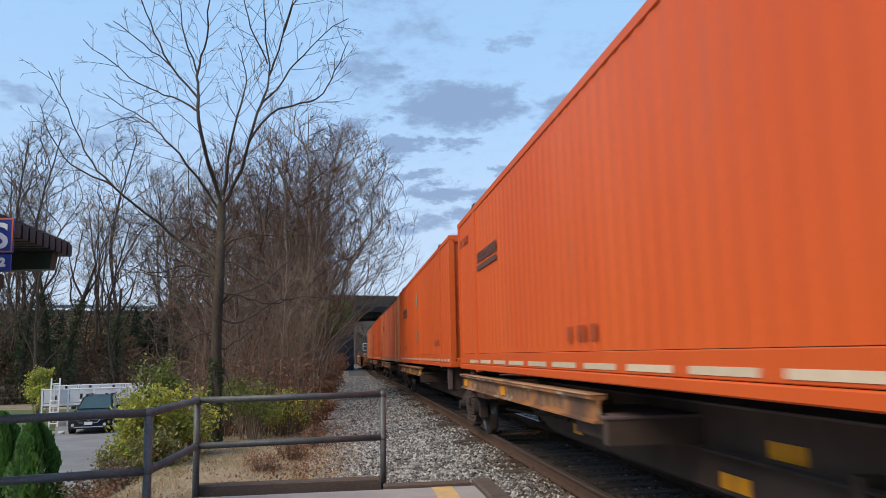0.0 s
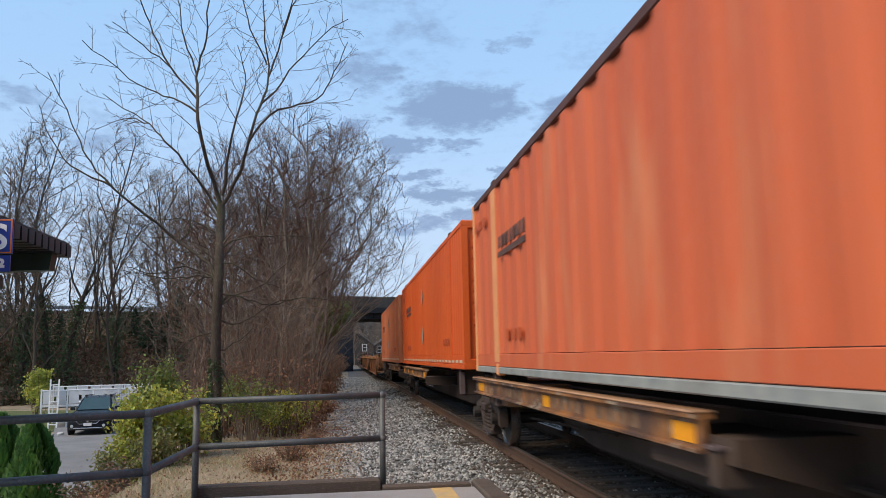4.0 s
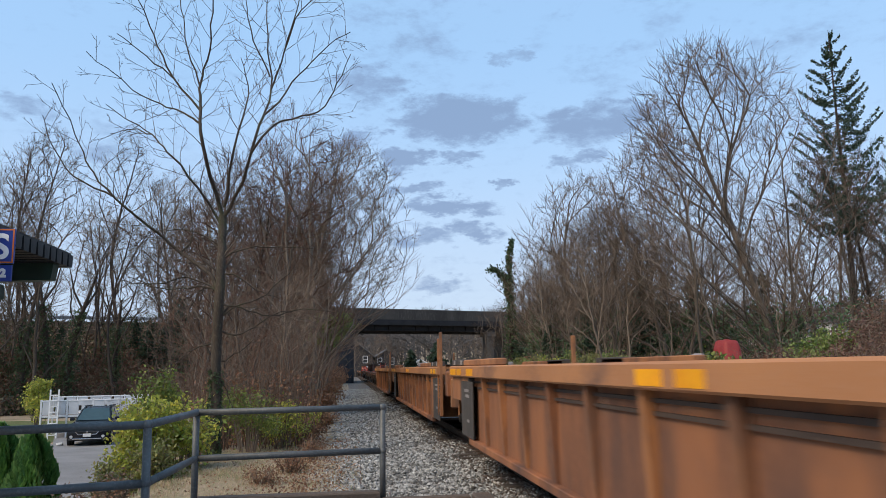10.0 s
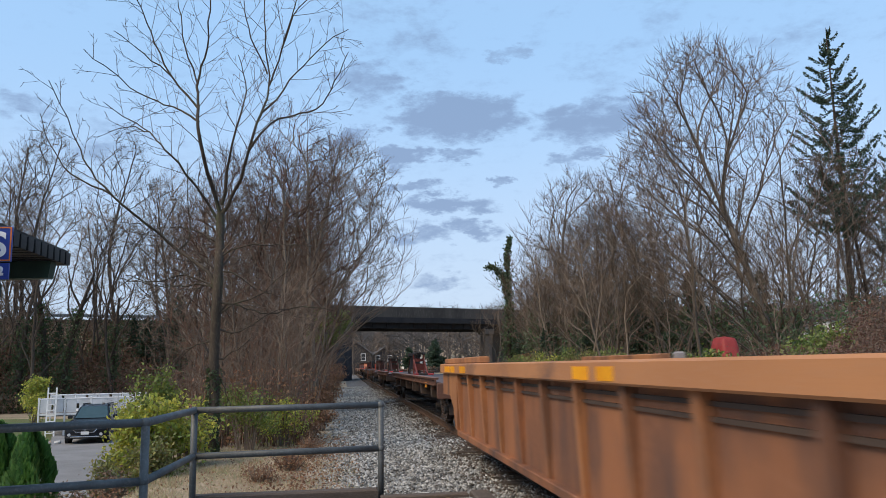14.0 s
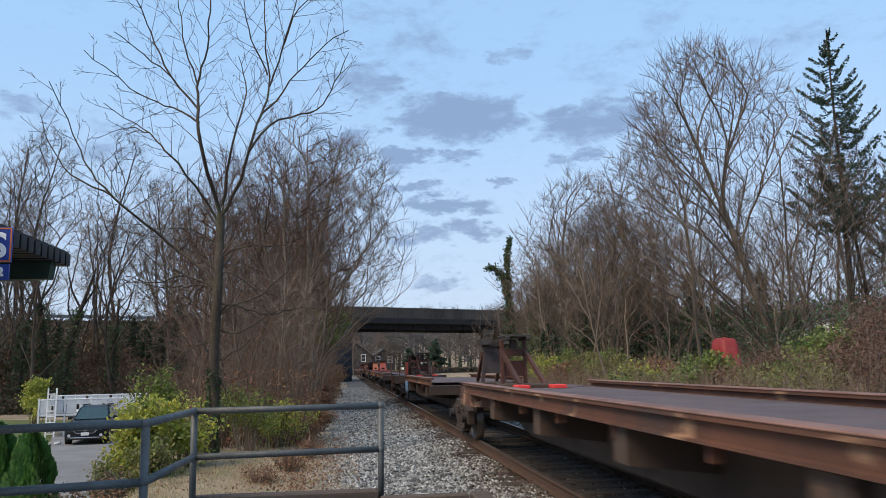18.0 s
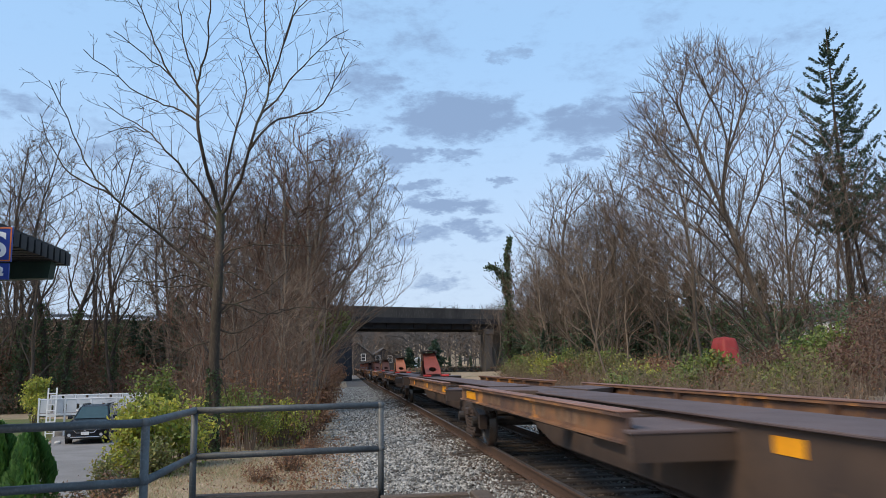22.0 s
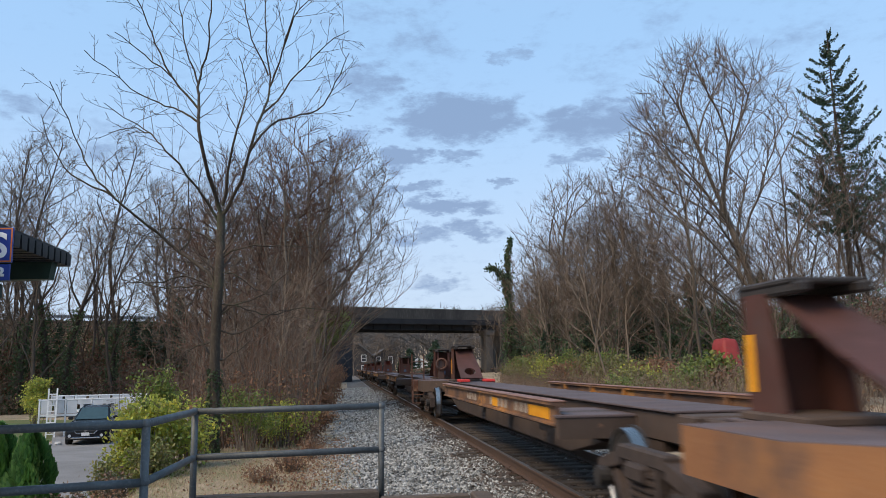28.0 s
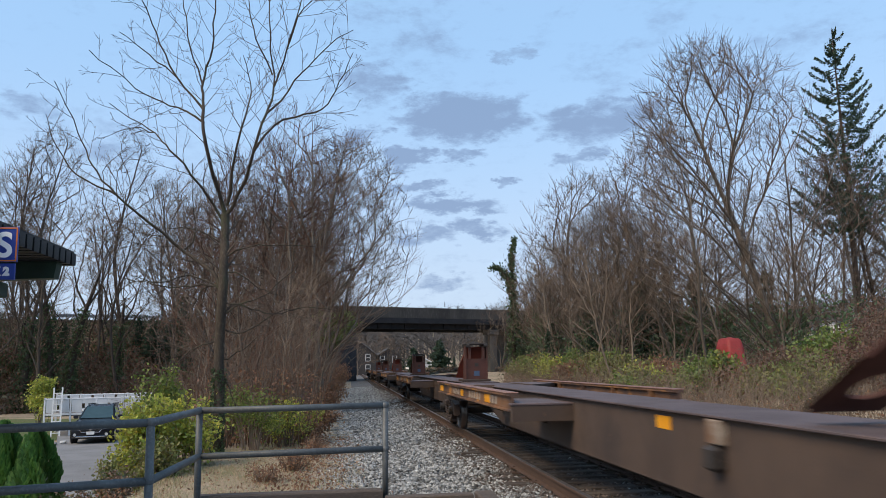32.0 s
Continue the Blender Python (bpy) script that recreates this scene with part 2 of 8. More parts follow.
LIPBROWN = mat("worn_brown_lip", (0.25, 0.135, 0.1), (0.16, 0.085, 0.065), (0.2, 0.12, 0.09), rough=0.6, scale=2.2, bump=0.12, vary=0.1, dirt=(0.12, 0.07, 0.055), dirt_cut=(0.52, 0.7))
HITCHRED = mat("faded_red_paint", (0.36, 0.075, 0.048), (0.28, 0.062, 0.043), (0.33, 0.11, 0.08), rough=0.6, scale=2.5, bump=0.1, dirt=(0.14, 0.065, 0.05), dirt_cut=(0.52, 0.75))
HITCHORANGE = mat("faded_orange_hitch_paint", (0.44, 0.16, 0.08), (0.368, 0.12, 0.068), rough=0.6, scale=2.5, bump=0.1, dirt=(0.25, 0.1, 0.07))
HITCHBROWN = mat("rusty_red_brown_paint", (0.0975, 0.039, 0.02964), (0.0702, 0.0312, 0.02418), rough=0.65, scale=2.5, bump=0.1, dirt=(0.078, 0.0468, 0.039))
HITCHGREY = mat("sooty_grey_brown_paint", (0.068, 0.052, 0.05), (0.048, 0.038, 0.037), rough=0.7, scale=2.5, bump=0.1, dirt=(0.11, 0.06, 0.045))
BRIGHTRED = mat("bright_red_paint", (0.72, 0.06, 0.05), (0.62, 0.05, 0.045), rough=0.5, scale=3, bump=0.05)
DARKSTEEL = mat("dark_greasy_steel", (0.05, 0.042, 0.038), (0.033, 0.03, 0.028), (0.08, 0.06, 0.05), rough=0.6, metal=0.2, scale=4, bump=0.15)
TRUCKSTEEL = mat("dusty_cast_steel", (0.061, 0.0435, 0.036), (0.041, 0.031, 0.027), (0.082, 0.056, 0.043), rough=0.8, scale=5, bump=0.2)
BRIGHTSTEEL = mat("polished_tread_steel", (0.3024, 0.2952, 0.288), (0.216, 0.216, 0.216), rough=0.3, metal=1.0, scale=6, bump=0.03)
PLATEBLUE = mat("blue_grey_notice_plate", (0.07, 0.1, 0.16), (0.055, 0.08, 0.13), rough=0.5, scale=6, bump=0.03)
RAILSTEEL = mat("rusty_rail_steel", (0.09375, 0.05625, 0.039), (0.0675, 0.0435, 0.03225), (0.12, 0.07125, 0.045), rough=0.75, scale=3, bump=0.15, stretch=(1, 0.2, 1))
RAILTOP = mat("worn_rail_head", (0.42, 0.38, 0.36), (0.3, 0.26, 0.24), rough=0.35, metal=0.9, scale=3, bump=0.05, stretch=(1, 0.05, 1))
TIMBER = mat("weathered_sleeper_timber", (0.07, 0.056, 0.047), (0.042, 0.035, 0.03), (0.1, 0.082, 0.068), rough=0.9, scale=2.0, bump=0.4, vary=0.3, stretch=(0.3, 3, 3))
KERBWOOD = mat("weathered_kerb_timber", (0.11, 0.085, 0.07), (0.075, 0.06, 0.05), (0.15, 0.12, 0.1), rough=0.9, scale=1.5, bump=0.4, stretch=(0.5, 3, 3))
STONEDARK = mat("brown_dusted_stone", (0.105, 0.082, 0.068), (0.062, 0.05, 0.044), (0.17, 0.145, 0.13), rough=0.95, scale=9, bump=0.2, vary=0.5, islands=True)
STONE = mat("ballast_stone", (0.28, 0.28, 0.268), (0.16, 0.162, 0.157), (0.42, 0.42, 0.4), rough=0.9, scale=9, bump=0.3, vary=0.75, islands=True)
STONEBED = mat("ballast_bed", (0.135, 0.1305, 0.126), (0.09, 0.0855, 0.081), (0.216, 0.207, 0.198), rough=0.95, scale=2, fine=24, bump=1.0, dirt=(0.16, 0.1, 0.07), dirt_cut=(0.55, 0.75))
CONCRETE = mat("platform_concrete", (0.32, 0.31, 0.3), (0.26, 0.25, 0.245), (0.4, 0.39, 0.38), rough=0.9, scale=1.2, fine=160, bump=0.4)
STRIPEPAINT = mat("worn_yellow_line_paint", (0.62, 0.42, 0.15), (0.5, 0.35, 0.16), (0.42, 0.32, 0.2), rough=0.8, scale=7, bump=0.2, dirt=(0.34, 0.32, 0.3), dirt_cut=(0.55, 0.7))
GALV = mat("galvanised_steel", (0.12, 0.128, 0.13), (0.09, 0.097, 0.1), (0.16, 0.165, 0.165), rough=0.55, metal=0.35, scale=5, bump=0.08, dirt=(0.1, 0.09, 0.085), dirt_cut=(0.6, 0.85))
ASPHALT = mat("drive_asphalt", (0.247, 0.247, 0.2535), (0.195, 0.195, 0.2015), (0.286, 0.286, 0.286), rough=0.9, scale=0.8, fine=90, bump=0.3)
BARK = mat("grey_brown_bark", (0.145, 0.12, 0.097), (0.088, 0.073, 0.06), (0.2, 0.168, 0.138), rough=0.95, scale=4, fine=30, bump=0.7, vary=0.35, stretch=(1, 1, 0.3))
BARKDARK = mat("dark_bark", (0.073, 0.055, 0.044), (0.045, 0.036, 0.03), (0.105, 0.082, 0.064), rough=0.95, scale=4, fine=30, bump=0.7, vary=0.35, stretch=(1, 1, 0.3))
BARKPALE = mat("pale_bark", (0.18, 0.144, 0.1125), (0.117, 0.0945, 0.072), (0.234, 0.189, 0.153), rough=0.95, scale=4, fine=30, bump=0.6, vary=0.3, stretch=(1, 1, 0.3))
TWIG = mat("brown_twigs", (0.185, 0.142, 0.108), (0.12, 0.092, 0.073), (0.215, 0.168, 0.13), rough=0.95, scale=2, bump=0.0, vary=0.3)
TWIGRED = mat("reddish_twigs", (0.135, 0.074, 0.05), (0.085, 0.05, 0.037), (0.165, 0.1, 0.07), rough=0.95, scale=2, bump=0.0, vary=0.3)
SOIL = mat("ground_soil", (0.31, 0.24, 0.165), (0.25, 0.195, 0.138), (0.41, 0.33, 0.235), rough=1.0, scale=0.5, fine=18, bump=0.8, dirt=(0.115, 0.115, 0.05175), dirt_cut=(0.5, 0.7), dirt_scale=0.35)
LAWN = mat("dull_lawn", (0.085, 0.12, 0.04), (0.125, 0.125, 0.055), (0.06, 0.09, 0.03), rough=1.0, scale=0.6, fine=40, bump=0.6)
DRYGRASS = leafy("dry_grass_blades", [(0.44, 0.32, 0.21), (0.54, 0.42, 0.28), (0.32, 0.23, 0.15), (0.26, 0.3, 0.14), (0.34, 0.35, 0.19), (0.35, 0.27, 0.17), (0.58, 0.46, 0.33)])
DEADLEAF = leafy("dead_leaves", [(0.189, 0.08775, 0.054), (0.297, 0.1485, 0.081), (0.135, 0.07425, 0.054), (0.351, 0.2025, 0.108), (0.1013, 0.0675, 0.04725)])
VINELEAF = leafy("dead_vine_leaves", [(0.15, 0.105, 0.08), (0.215, 0.125, 0.085), (0.11, 0.092, 0.066), (0.1, 0.115, 0.06), (0.27, 0.165, 0.115)])
REDVINE = leafy("red_brown_vine_leaves", [(0.15, 0.07, 0.048), (0.1, 0.054, 0.04), (0.19, 0.1, 0.065), (0.08, 0.058, 0.04)])
LEAFGREEN = leafy("green_leaves", [(0.115, 0.184, 0.04025), (0.1955, 0.2415, 0.046), (0.0805, 0.1265, 0.0345), (0.276, 0.2875, 0.0575)])
LEAFYELLOW = leafy("yellow_green_leaves", [(0.24, 0.33, 0.06), (0.44, 0.46, 0.075), (0.17, 0.25, 0.055), (0.62, 0.56, 0.08), (0.28, 0.27, 0.08), (0.34, 0.4, 0.065)])
LEAFOLIVE = leafy("olive_leaves", [(0.1232, 0.145, 0.05075), (0.2175, 0.2392, 0.06525), (0.09425, 0.1087, 0.0435), (0.3045, 0.29, 0.087), (0.1595, 0.1232, 0.06525), (0.174, 0.2102, 0.058)])
LEAFMOSS = leafy("dull_green_leaves", [(0.13, 0.2, 0.052), (0.2, 0.26, 0.06), (0.09, 0.14, 0.045), (0.27, 0.29, 0.075)])
TWIGPALE = mat("pale_brown_twigs", (0.2, 0.155, 0.122), (0.125, 0.098, 0.078), (0.24, 0.19, 0.15), rough=0.95, scale=2, bump=0.0, vary=0.4, islands=True)
TWIGDARK = mat("dark_crown_twigs", (0.145, 0.108, 0.083), (0.094, 0.07, 0.055), (0.18, 0.135, 0.104), rough=0.95, scale=2, bump=0.0, vary=0.3)
# the far hill's haze is mixed into this grey twig colour
TWIGHAZE = mat("haze_grey_twigs", (0.085, 0.08, 0.078), (0.06, 0.058, 0.058), (0.11, 0.1, 0.1), rough=0.95, scale=0.3, bump=0.0, vary=0.2)
LEAFIVY = leafy("ivy_leaves", [(0.04, 0.075, 0.032), (0.065, 0.105, 0.04), (0.034, 0.058, 0.028), (0.09, 0.12, 0.05)])
LEAFUNDER = leafy("evergreen_undergrowth_leaves", [(0.06, 0.105, 0.052), (0.085, 0.135, 0.06), (0.045, 0.08, 0.042), (0.12, 0.155, 0.07)])
NEEDLE = leafy("dark_conifer_needles", [(0.0297, 0.06075, 0.0351), (0.04725, 0.0837, 0.0459), (0.02295, 0.0459, 0.0297), (0.06075, 0.0945, 0.054)])
ARBOR = leafy("arborvitae_sprays", [(0.07, 0.182, 0.042), (0.112, 0.252, 0.056), (0.049, 0.126, 0.035), (0.154, 0.294, 0.07)])


# ---- building blocks ----
class Mesh:
    """Collects faces of several simple forms for one part."""

    def __init__(self):
        self.v, self.f = [], []

    def add(self, verts, faces):
        k = len(self.v)
        self.v += [tuple(p) for p in verts]
        self.f += [tuple(i + k for i in f) for f in faces]
        return self

    def box(self, x0, x1, y0, y1, z0, z1, m=None, bevel=0.0):
        if bevel:
            b = bevel
            pts = []
            for z, i in ((z0, b), (z0 + b, 0), (z1 - b, 0), (z1, b)):
                pts += [(x0 + i, y0 + i + (b if not i else 0) * 0, z), (x1 - i, y0 + i, z), (x1 - i, y1 - i, z), (x0 + i, y1 - i, z)]
            fs = [(3, 2, 1, 0), (12, 13, 14, 15)]
            for k in range(3):
                for j in range(4):
                    a, c = k * 4 + j, k * 4 + (j + 1) % 4
                    fs.append((a, c, c + 4, a + 4))
        else:
            pts = [(x0, y0, z0), (x1, y0, z0), (x1, y1, z0), (x0, y1, z0), (x0, y0, z1), (x1, y0, z1), (x1, y1, z1), (x0, y1, z1)]
            fs = [(3, 2, 1, 0), (4, 5, 6, 7), (0, 1, 5, 4), (1, 2, 6, 5), (2, 3, 7, 6), (3, 0, 4, 7)]
        if m:
            pts = [m @ Vector(p) for p in pts]
        return self.add(pts, fs)

    def prism(self, outline, axis, a, b, m=None):
        """An outline of pairs drawn out along axis from a to b."""
        n = len(outline)
        area = sum(outline[i][0] * outline[(i + 1) % n][1] - outline[(i + 1) % n][0] * outline[i][1] for i in range(n))
        if (area < 0) != (axis == "y"):
            outline = outline[::-1]

        def put(p, w):
            return {"x": (w, p[0], p[1]), "y": (p[0], w, p[1]), "z": (p[0], p[1], w)}[axis]
        pts = [put(p, a) for p in outline] + [put(p, b) for p in outline]
        if m:
            pts = [m @ Vector(p) for p in pts]
        fs = [tuple(range(n))[::-1], tuple(range(n, 2 * n))] + [(i, (i + 1) % n, (i + 1) % n + n, i + n) for i in range(n)]
        return self.add(pts, fs)

    def rod(self, p, q, r, r2=None, n=8, cap=True):
        p, q = Vector(p), Vector(q)
        r2 = r if r2 is None else r2
        d = (q - p).normalized()
        u = d.orthogonal().normalized()
        w = d.cross(u)
        pts = []
        for c, k in ((p, r), (q, r2)):
            pts += [c + (u * math.cos(2 * math.pi * i / n) + w * math.sin(2 * math.pi * i / n)) * k for i in range(n)]
        fs = [(i, (i + 1) % n, (i + 1) % n + n, i + n) for i in range(n)]
        if cap:
            fs += [tuple(range(n))[::-1], tuple(range(n, 2 * n))]
        return self.add(pts, fs)

    def lathe(self, prof, n=20, axis="x", centre=(0, 0, 0)):
        """Turns a closed profile of (along, radius) round an axis."""
        k, pts, fs = len(prof), [], []
        for i in range(n):
            a = 2 * math.pi * i / n
            c, s = math.cos(a), math.sin(a)
            for t, r in prof:
                p = {"x": (t, r * c, r * s), "z": (r * c, r * s, t), "y": (r * s, t, r * c)}[axis]
                pts.append((p[0] + centre[0], p[1] + centre[1], p[2] + centre[2]))
        for i in range(n):
            for j in range(k):
                a, b = i * k + j, i * k + (j + 1) % k
                c, d = ((i + 1) % n) * k + (j + 1) % k, ((i + 1) % n) * k + j
                fs.append((a, d, c, b))
        return self.add(pts, fs)

    def tube(self, pts, radii, sides):
        """A tapered branch along a line of points."""
        k0, n = len(self.v), len(pts)
        for i, p in enumerate(pts):
            d = (pts[min(i + 1, n - 1)] - pts[max(i - 1, 0)])
            d = d.normalized() if d.length > 1e-9 else Vector((0, 0, 1))
            u = d.cross(Vector((0.31, 0.95, 0.05)) if abs(d.y) < 0.9 else Vector((1, 0, 0))).normalized()
            w = d.cross(u)
            for j in range(sides):
                a = 2 * math.pi * j / sides
                q = p + (u * math.cos(a) + w * math.sin(a)) * radii[i]
                self.v.append((q.x, q.y, q.z))
        for i in range(n - 1):
            for j in range(sides):
                a, b = k0 + i * sides + j, k0 + i * sides + (j + 1) % sides
                self.f.append((a, b, b + sides, a + sides))
        return self

    def data(self, name, material, smooth=False):
        me = bpy.data.meshes.new(name)
        me.from_pydata(self.v, [], self.f)
        me.materials.append(material)
        if smooth:
            me.polygons.foreach_set("use_smooth", [True] * len(me.polygons))
        me.update()
        return me


def part(name, mesh, material, parent=None, label="", smooth=False, at=None):
    """Links a Mesh (or mesh data) as one object, under its thing or part."""
    me = mesh.data(name, material, smooth) if isinstance(mesh, Mesh) else mesh
    ob = new(name, me)
    if parent:
        ob.parent = parent
    if at:
        ob.matrix_basis = at
    if label:
        ob["label"] = label
    return ob


def thing(name, label, category, group="", kind="", at=None):
    ob = new(name)
    ob.empty_display_size = 0.2
    if at:
        ob.matrix_basis = at
    return tagged(ob, label, category, group, kind)


def sstep(a, b, x):
    t = min(max((x - a) / (b - a), 0.0), 1.0)
    return t * t * (3 - 2 * t)


def leaves(mesh, rng, centre, radius, count, size, squash=(1, 1, 1), shell=0.35):
    """Small bent leaves in an uneven cloud."""
    for _ in range(count):
        d = Vector((rng.gauss(0, 1), rng.gauss(0, 1), rng.gauss(0, 1))).normalized()
        r = radius * (shell + (1 - shell) * rng.random() ** 0.6)
        p = Vector(centre) + Vector((d.x * squash[0], d.y * squash[1], d.z * squash[2])) * r
        leaf(mesh, rng, p, size * rng.uniform(0.6, 1.3))


def leaf(mesh, rng, p, s):
    u = Vector((rng.gauss(0, 1), rng.gauss(0, 1), rng.gauss(0, 1))).normalized()
    w = u.orthogonal().normalized()
    w.rotate(Matrix.Rotation(rng.uniform(0, 6.28), 3, u))
    k = len(mesh.v)
    n = u.cross(w)
    for q in (p - u * s * 0.5, p + w * s * 0.3 + n * s * 0.1, p + u * s * 0.5, p - w * s * 0.3 + n * s * 0.1):
        mesh.v.append((q.x, q.y, q.z))
    mesh.f += [(k, k + 1, k + 2), (k, k + 2, k + 3)]


# ---- ground ----
TRACK = 3.54


def crest(x):
    """Where the overbridge road runs: its line slants across the track."""
    return 104.0 + 0.445 * x


def ground_z(x, y):
    left = -0.3 - 1.5 * sstep(-3.0, -5.6, x) if y > 3 else -0.3 - 1.5 * sstep(-4.2, -6.5, x)
    z = left if x < 0 else -0.3
    if x > 7.5:
        z += 0.75 * sstep(7.5, 14, x)
    z += 0.12 * noise.noise((x * 0.15, y * 0.15, 1.0)) * sstep(1.0, 6.0, abs(x - 1.0)) * (0.3 if -16 < x < -5 and y < 60 else 1)
    d = crest(x) - y
    top = 8.3 - 1.5 * sstep(-5, -15, x)
    side = sstep(-0.8, -4.5, x) if x < 10 else sstep(25, 30, x)
    if x > 30:
        top = 8.3 - 7.5 * sstep(30, 75, x)
    if side > 0:
        if d > 0:
            rise = max(top - max(d - 5.5, 0) * 0.55, z)
        else:
            rise = max(top - max(-d - 5.5, 0) * 0.5, z)
        z += (rise - z) * side
    far = sstep(190, 520, math.hypot(x, y)) if y > 60 else 0
    z += far * 26
    return z


def sheet(name, xs, ys, material, lift=0.0):
    m = Mesh()
    nx = len(xs)
    for y in ys:
        for x in xs:
            m.v.append((x, y, ground_z(x, y) + lift))
    for j in range(len(ys) - 1):
        for i in range(nx - 1):
            a = j * nx + i
            m.f.append((a, a + 1, a + nx + 1, a + nx))
    return part(name, m, material, smooth=True)


def spaced(lo, hi, fine_lo, fine_hi, step, grow):
    out, x = [], fine_lo
    while x <= fine_hi:
        out.append(x)
        x += step
    s = step
    while out[-1] < hi:
        s *= grow
        out.append(out[-1] + s)
    s, low = step, [fine_lo]
    while low[-1] > lo:
        s *= grow
        low.append(low[-1] - s)
    return low[1:][::-1] + out


ground = sheet("ground", spaced(-1600, 1600, -14, 16, 0.6, 1.16), spaced(-1600, 2200, 2, 60, 0.9, 1.13), SOIL)
tagged(ground, "brown leaf-strewn soil with scrubby weeds", "ground", kind="structure")

# asphalt drive and lawn below the platform
drive = Mesh()
for a, b in (((-10.6, 16), (-5.6, 16)), ((-10.3, 30), (-6.6, 30)), ((-12.9, 37), (-9.0, 37)), ((-16.0, 46), (-11.0, 46)), ((-20, 52), (-15, 52))):
    for p in (a, b):
        drive.v.append((p[0], p[1], ground_z(*p) + 0.05))
for i in range(4):
    drive.f.append((2 * i, 2 * i + 1, 2 * i + 3, 2 * i + 2))
road = tagged(part("road", drive, ASPHALT), "grey asphalt drive beside the embankment", "road", kind="structure")
lawn = sheet("lawn", [-40 + i * 0.8 for i in range(33)], [24 + i * 1.0 for i in range(36)], LAWN, 0.025)
tagged(lawn, "short dull green lawn beside the drive", "lawn", kind="structure")

# ---- track ----
track = thing("railway_track", "single railway track with rusty rails on timber sleepers in grey ballast", "railway track", kind="structure")
RAIL = [(-0.075, -0.17), (0.075, -0.17), (0.075, -0.158), (0.012, -0.14), (0.012, -0.045), (0.036, -0.032), (0.036, -0.006), (0.028, -0.001),
        (-0.028, -0.001), (-0.036, -0.006), (-0.036, -0.032), (-0.012, -0.045), (-0.012, -0.14), (-0.075, -0.158)]
for sx in (-0.753, 0.753):
    r = part("rail", Mesh().prism([(TRACK + sx + a, b) for a, b in RAIL], "y", -420, 480), RAILSTEEL, track)
    part("rail_head", Mesh().box(TRACK + sx - 0.03, TRACK + sx + 0.03, -420, 480, -0.002, 0.002), RAILTOP, r, "bright worn running surface")
bed = Mesh().prism([(TRACK - 7.5, -0.9), (TRACK - 4.3, -0.34), (TRACK - 1.75, -0.235), (TRACK + 1.75, -0.235), (TRACK + 3.6, -0.5), (TRACK + 5, -0.9)], "y", -420, 480)
part("ballast_bed", bed, STONEBED, track, "packed grey crushed stone")
tie_mesh = Mesh().box(-1.3, 1.3, -0.115, 0.115, -0.34, -0.182, bevel=0.012).data("sleeper", TIMBER)
plate_mesh = Mesh().box(-0.16, 0.16, -0.1, 0.1, -0.184, -0.165).box(-0.11, -0.085, -0.07, -0.045, -0.165, -0.14).box(0.085, 0.11, 0.045, 0.07, -0.165, -0.14).data("tie_plate", RAILSTEEL)
trng = random.Random(5)
for i in range(230):
    t = part("sleeper", tie_mesh, None, track, at=pose(TRACK + trng.uniform(-0.05, 0.05), -3 + i * 0.52 + trng.uniform(-0.03, 0.03), trng.uniform(-0.012, 0.006), 0, 0, trng.uniform(-0.8, 0.8)))
    if i < 110:
        for sx in (-0.753, 0.753):
            part("tie_plate", plate_mesh, None, t, at=pose(sx, 0, 0))
rest = Mesh()
for i in range(-790, 900):
    y = i * 0.52
    if y < -3.2 or y > 117:
        rest.box(TRACK - 1.3, TRACK + 1.3, y - 0.115, y + 0.115, -0.34, -0.182)
tagged(part("far_sleepers", rest, TIMBER, track), kind="stuff")

srng = random.Random(11)


def stone(m, x, y, z, s):
    k = len(m.v)
    for d in ((1, 0, 0), (0, 1, 0), (-1, 0, 0), (0, -1, 0), (0, 0, 1), (0, 0, -1)):
        j = Vector(d) + Vector((srng.uniform(-0.45, 0.45), srng.uniform(-0.45, 0.45), srng.uniform(-0.35, 0.35)))
        m.v.append((x + j.x * s, y + j.y * s, z + j.z * s * 0.75))
    m.f += [(k, k + 1, k + 4), (k + 1, k + 2, k + 4), (k + 2, k + 3, k + 4), (k + 3, k, k + 4), (k + 1, k, k + 5), (k + 2, k + 1, k + 5), (k + 3, k + 2, k + 5), (k, k + 3, k + 5)]


def bed_z(x):
    d = x - TRACK
    if d < -1.75:
        return -0.235 - (-1.75 - d) / 2.55 * 0.105
    return -0.235 if d < 1.75 else -0.235 - (d - 1.75) / 1.85 * 0.265


stones, dull = Mesh(), Mesh()
for k in range(80000):
    y = 7.5 + 62 * srng.random() ** 2.1
    x = srng.uniform(-1.1 + 0.25 * math.sin(y), 5.9)
    if x < -0.4 and srng.random() < 0.45:
        continue
    d = abs(x - TRACK)
    if abs(d - 0.753) < 0.09 or (x < 1.75 and y < 9.55):
        continue
    s = srng.uniform(0.015, 0.036) * (1 + 0.016 * y)
    near = d < 1.15 + 0.6 * srng.random()
    stone(dull if near and srng.random() < (0.94 if d < 0.75 else 0.9) else stones, x, y, bed_z(x) + (0.012 if d > 1.3 else 0.008) + srng.uniform(-0.01, 0.012), s)
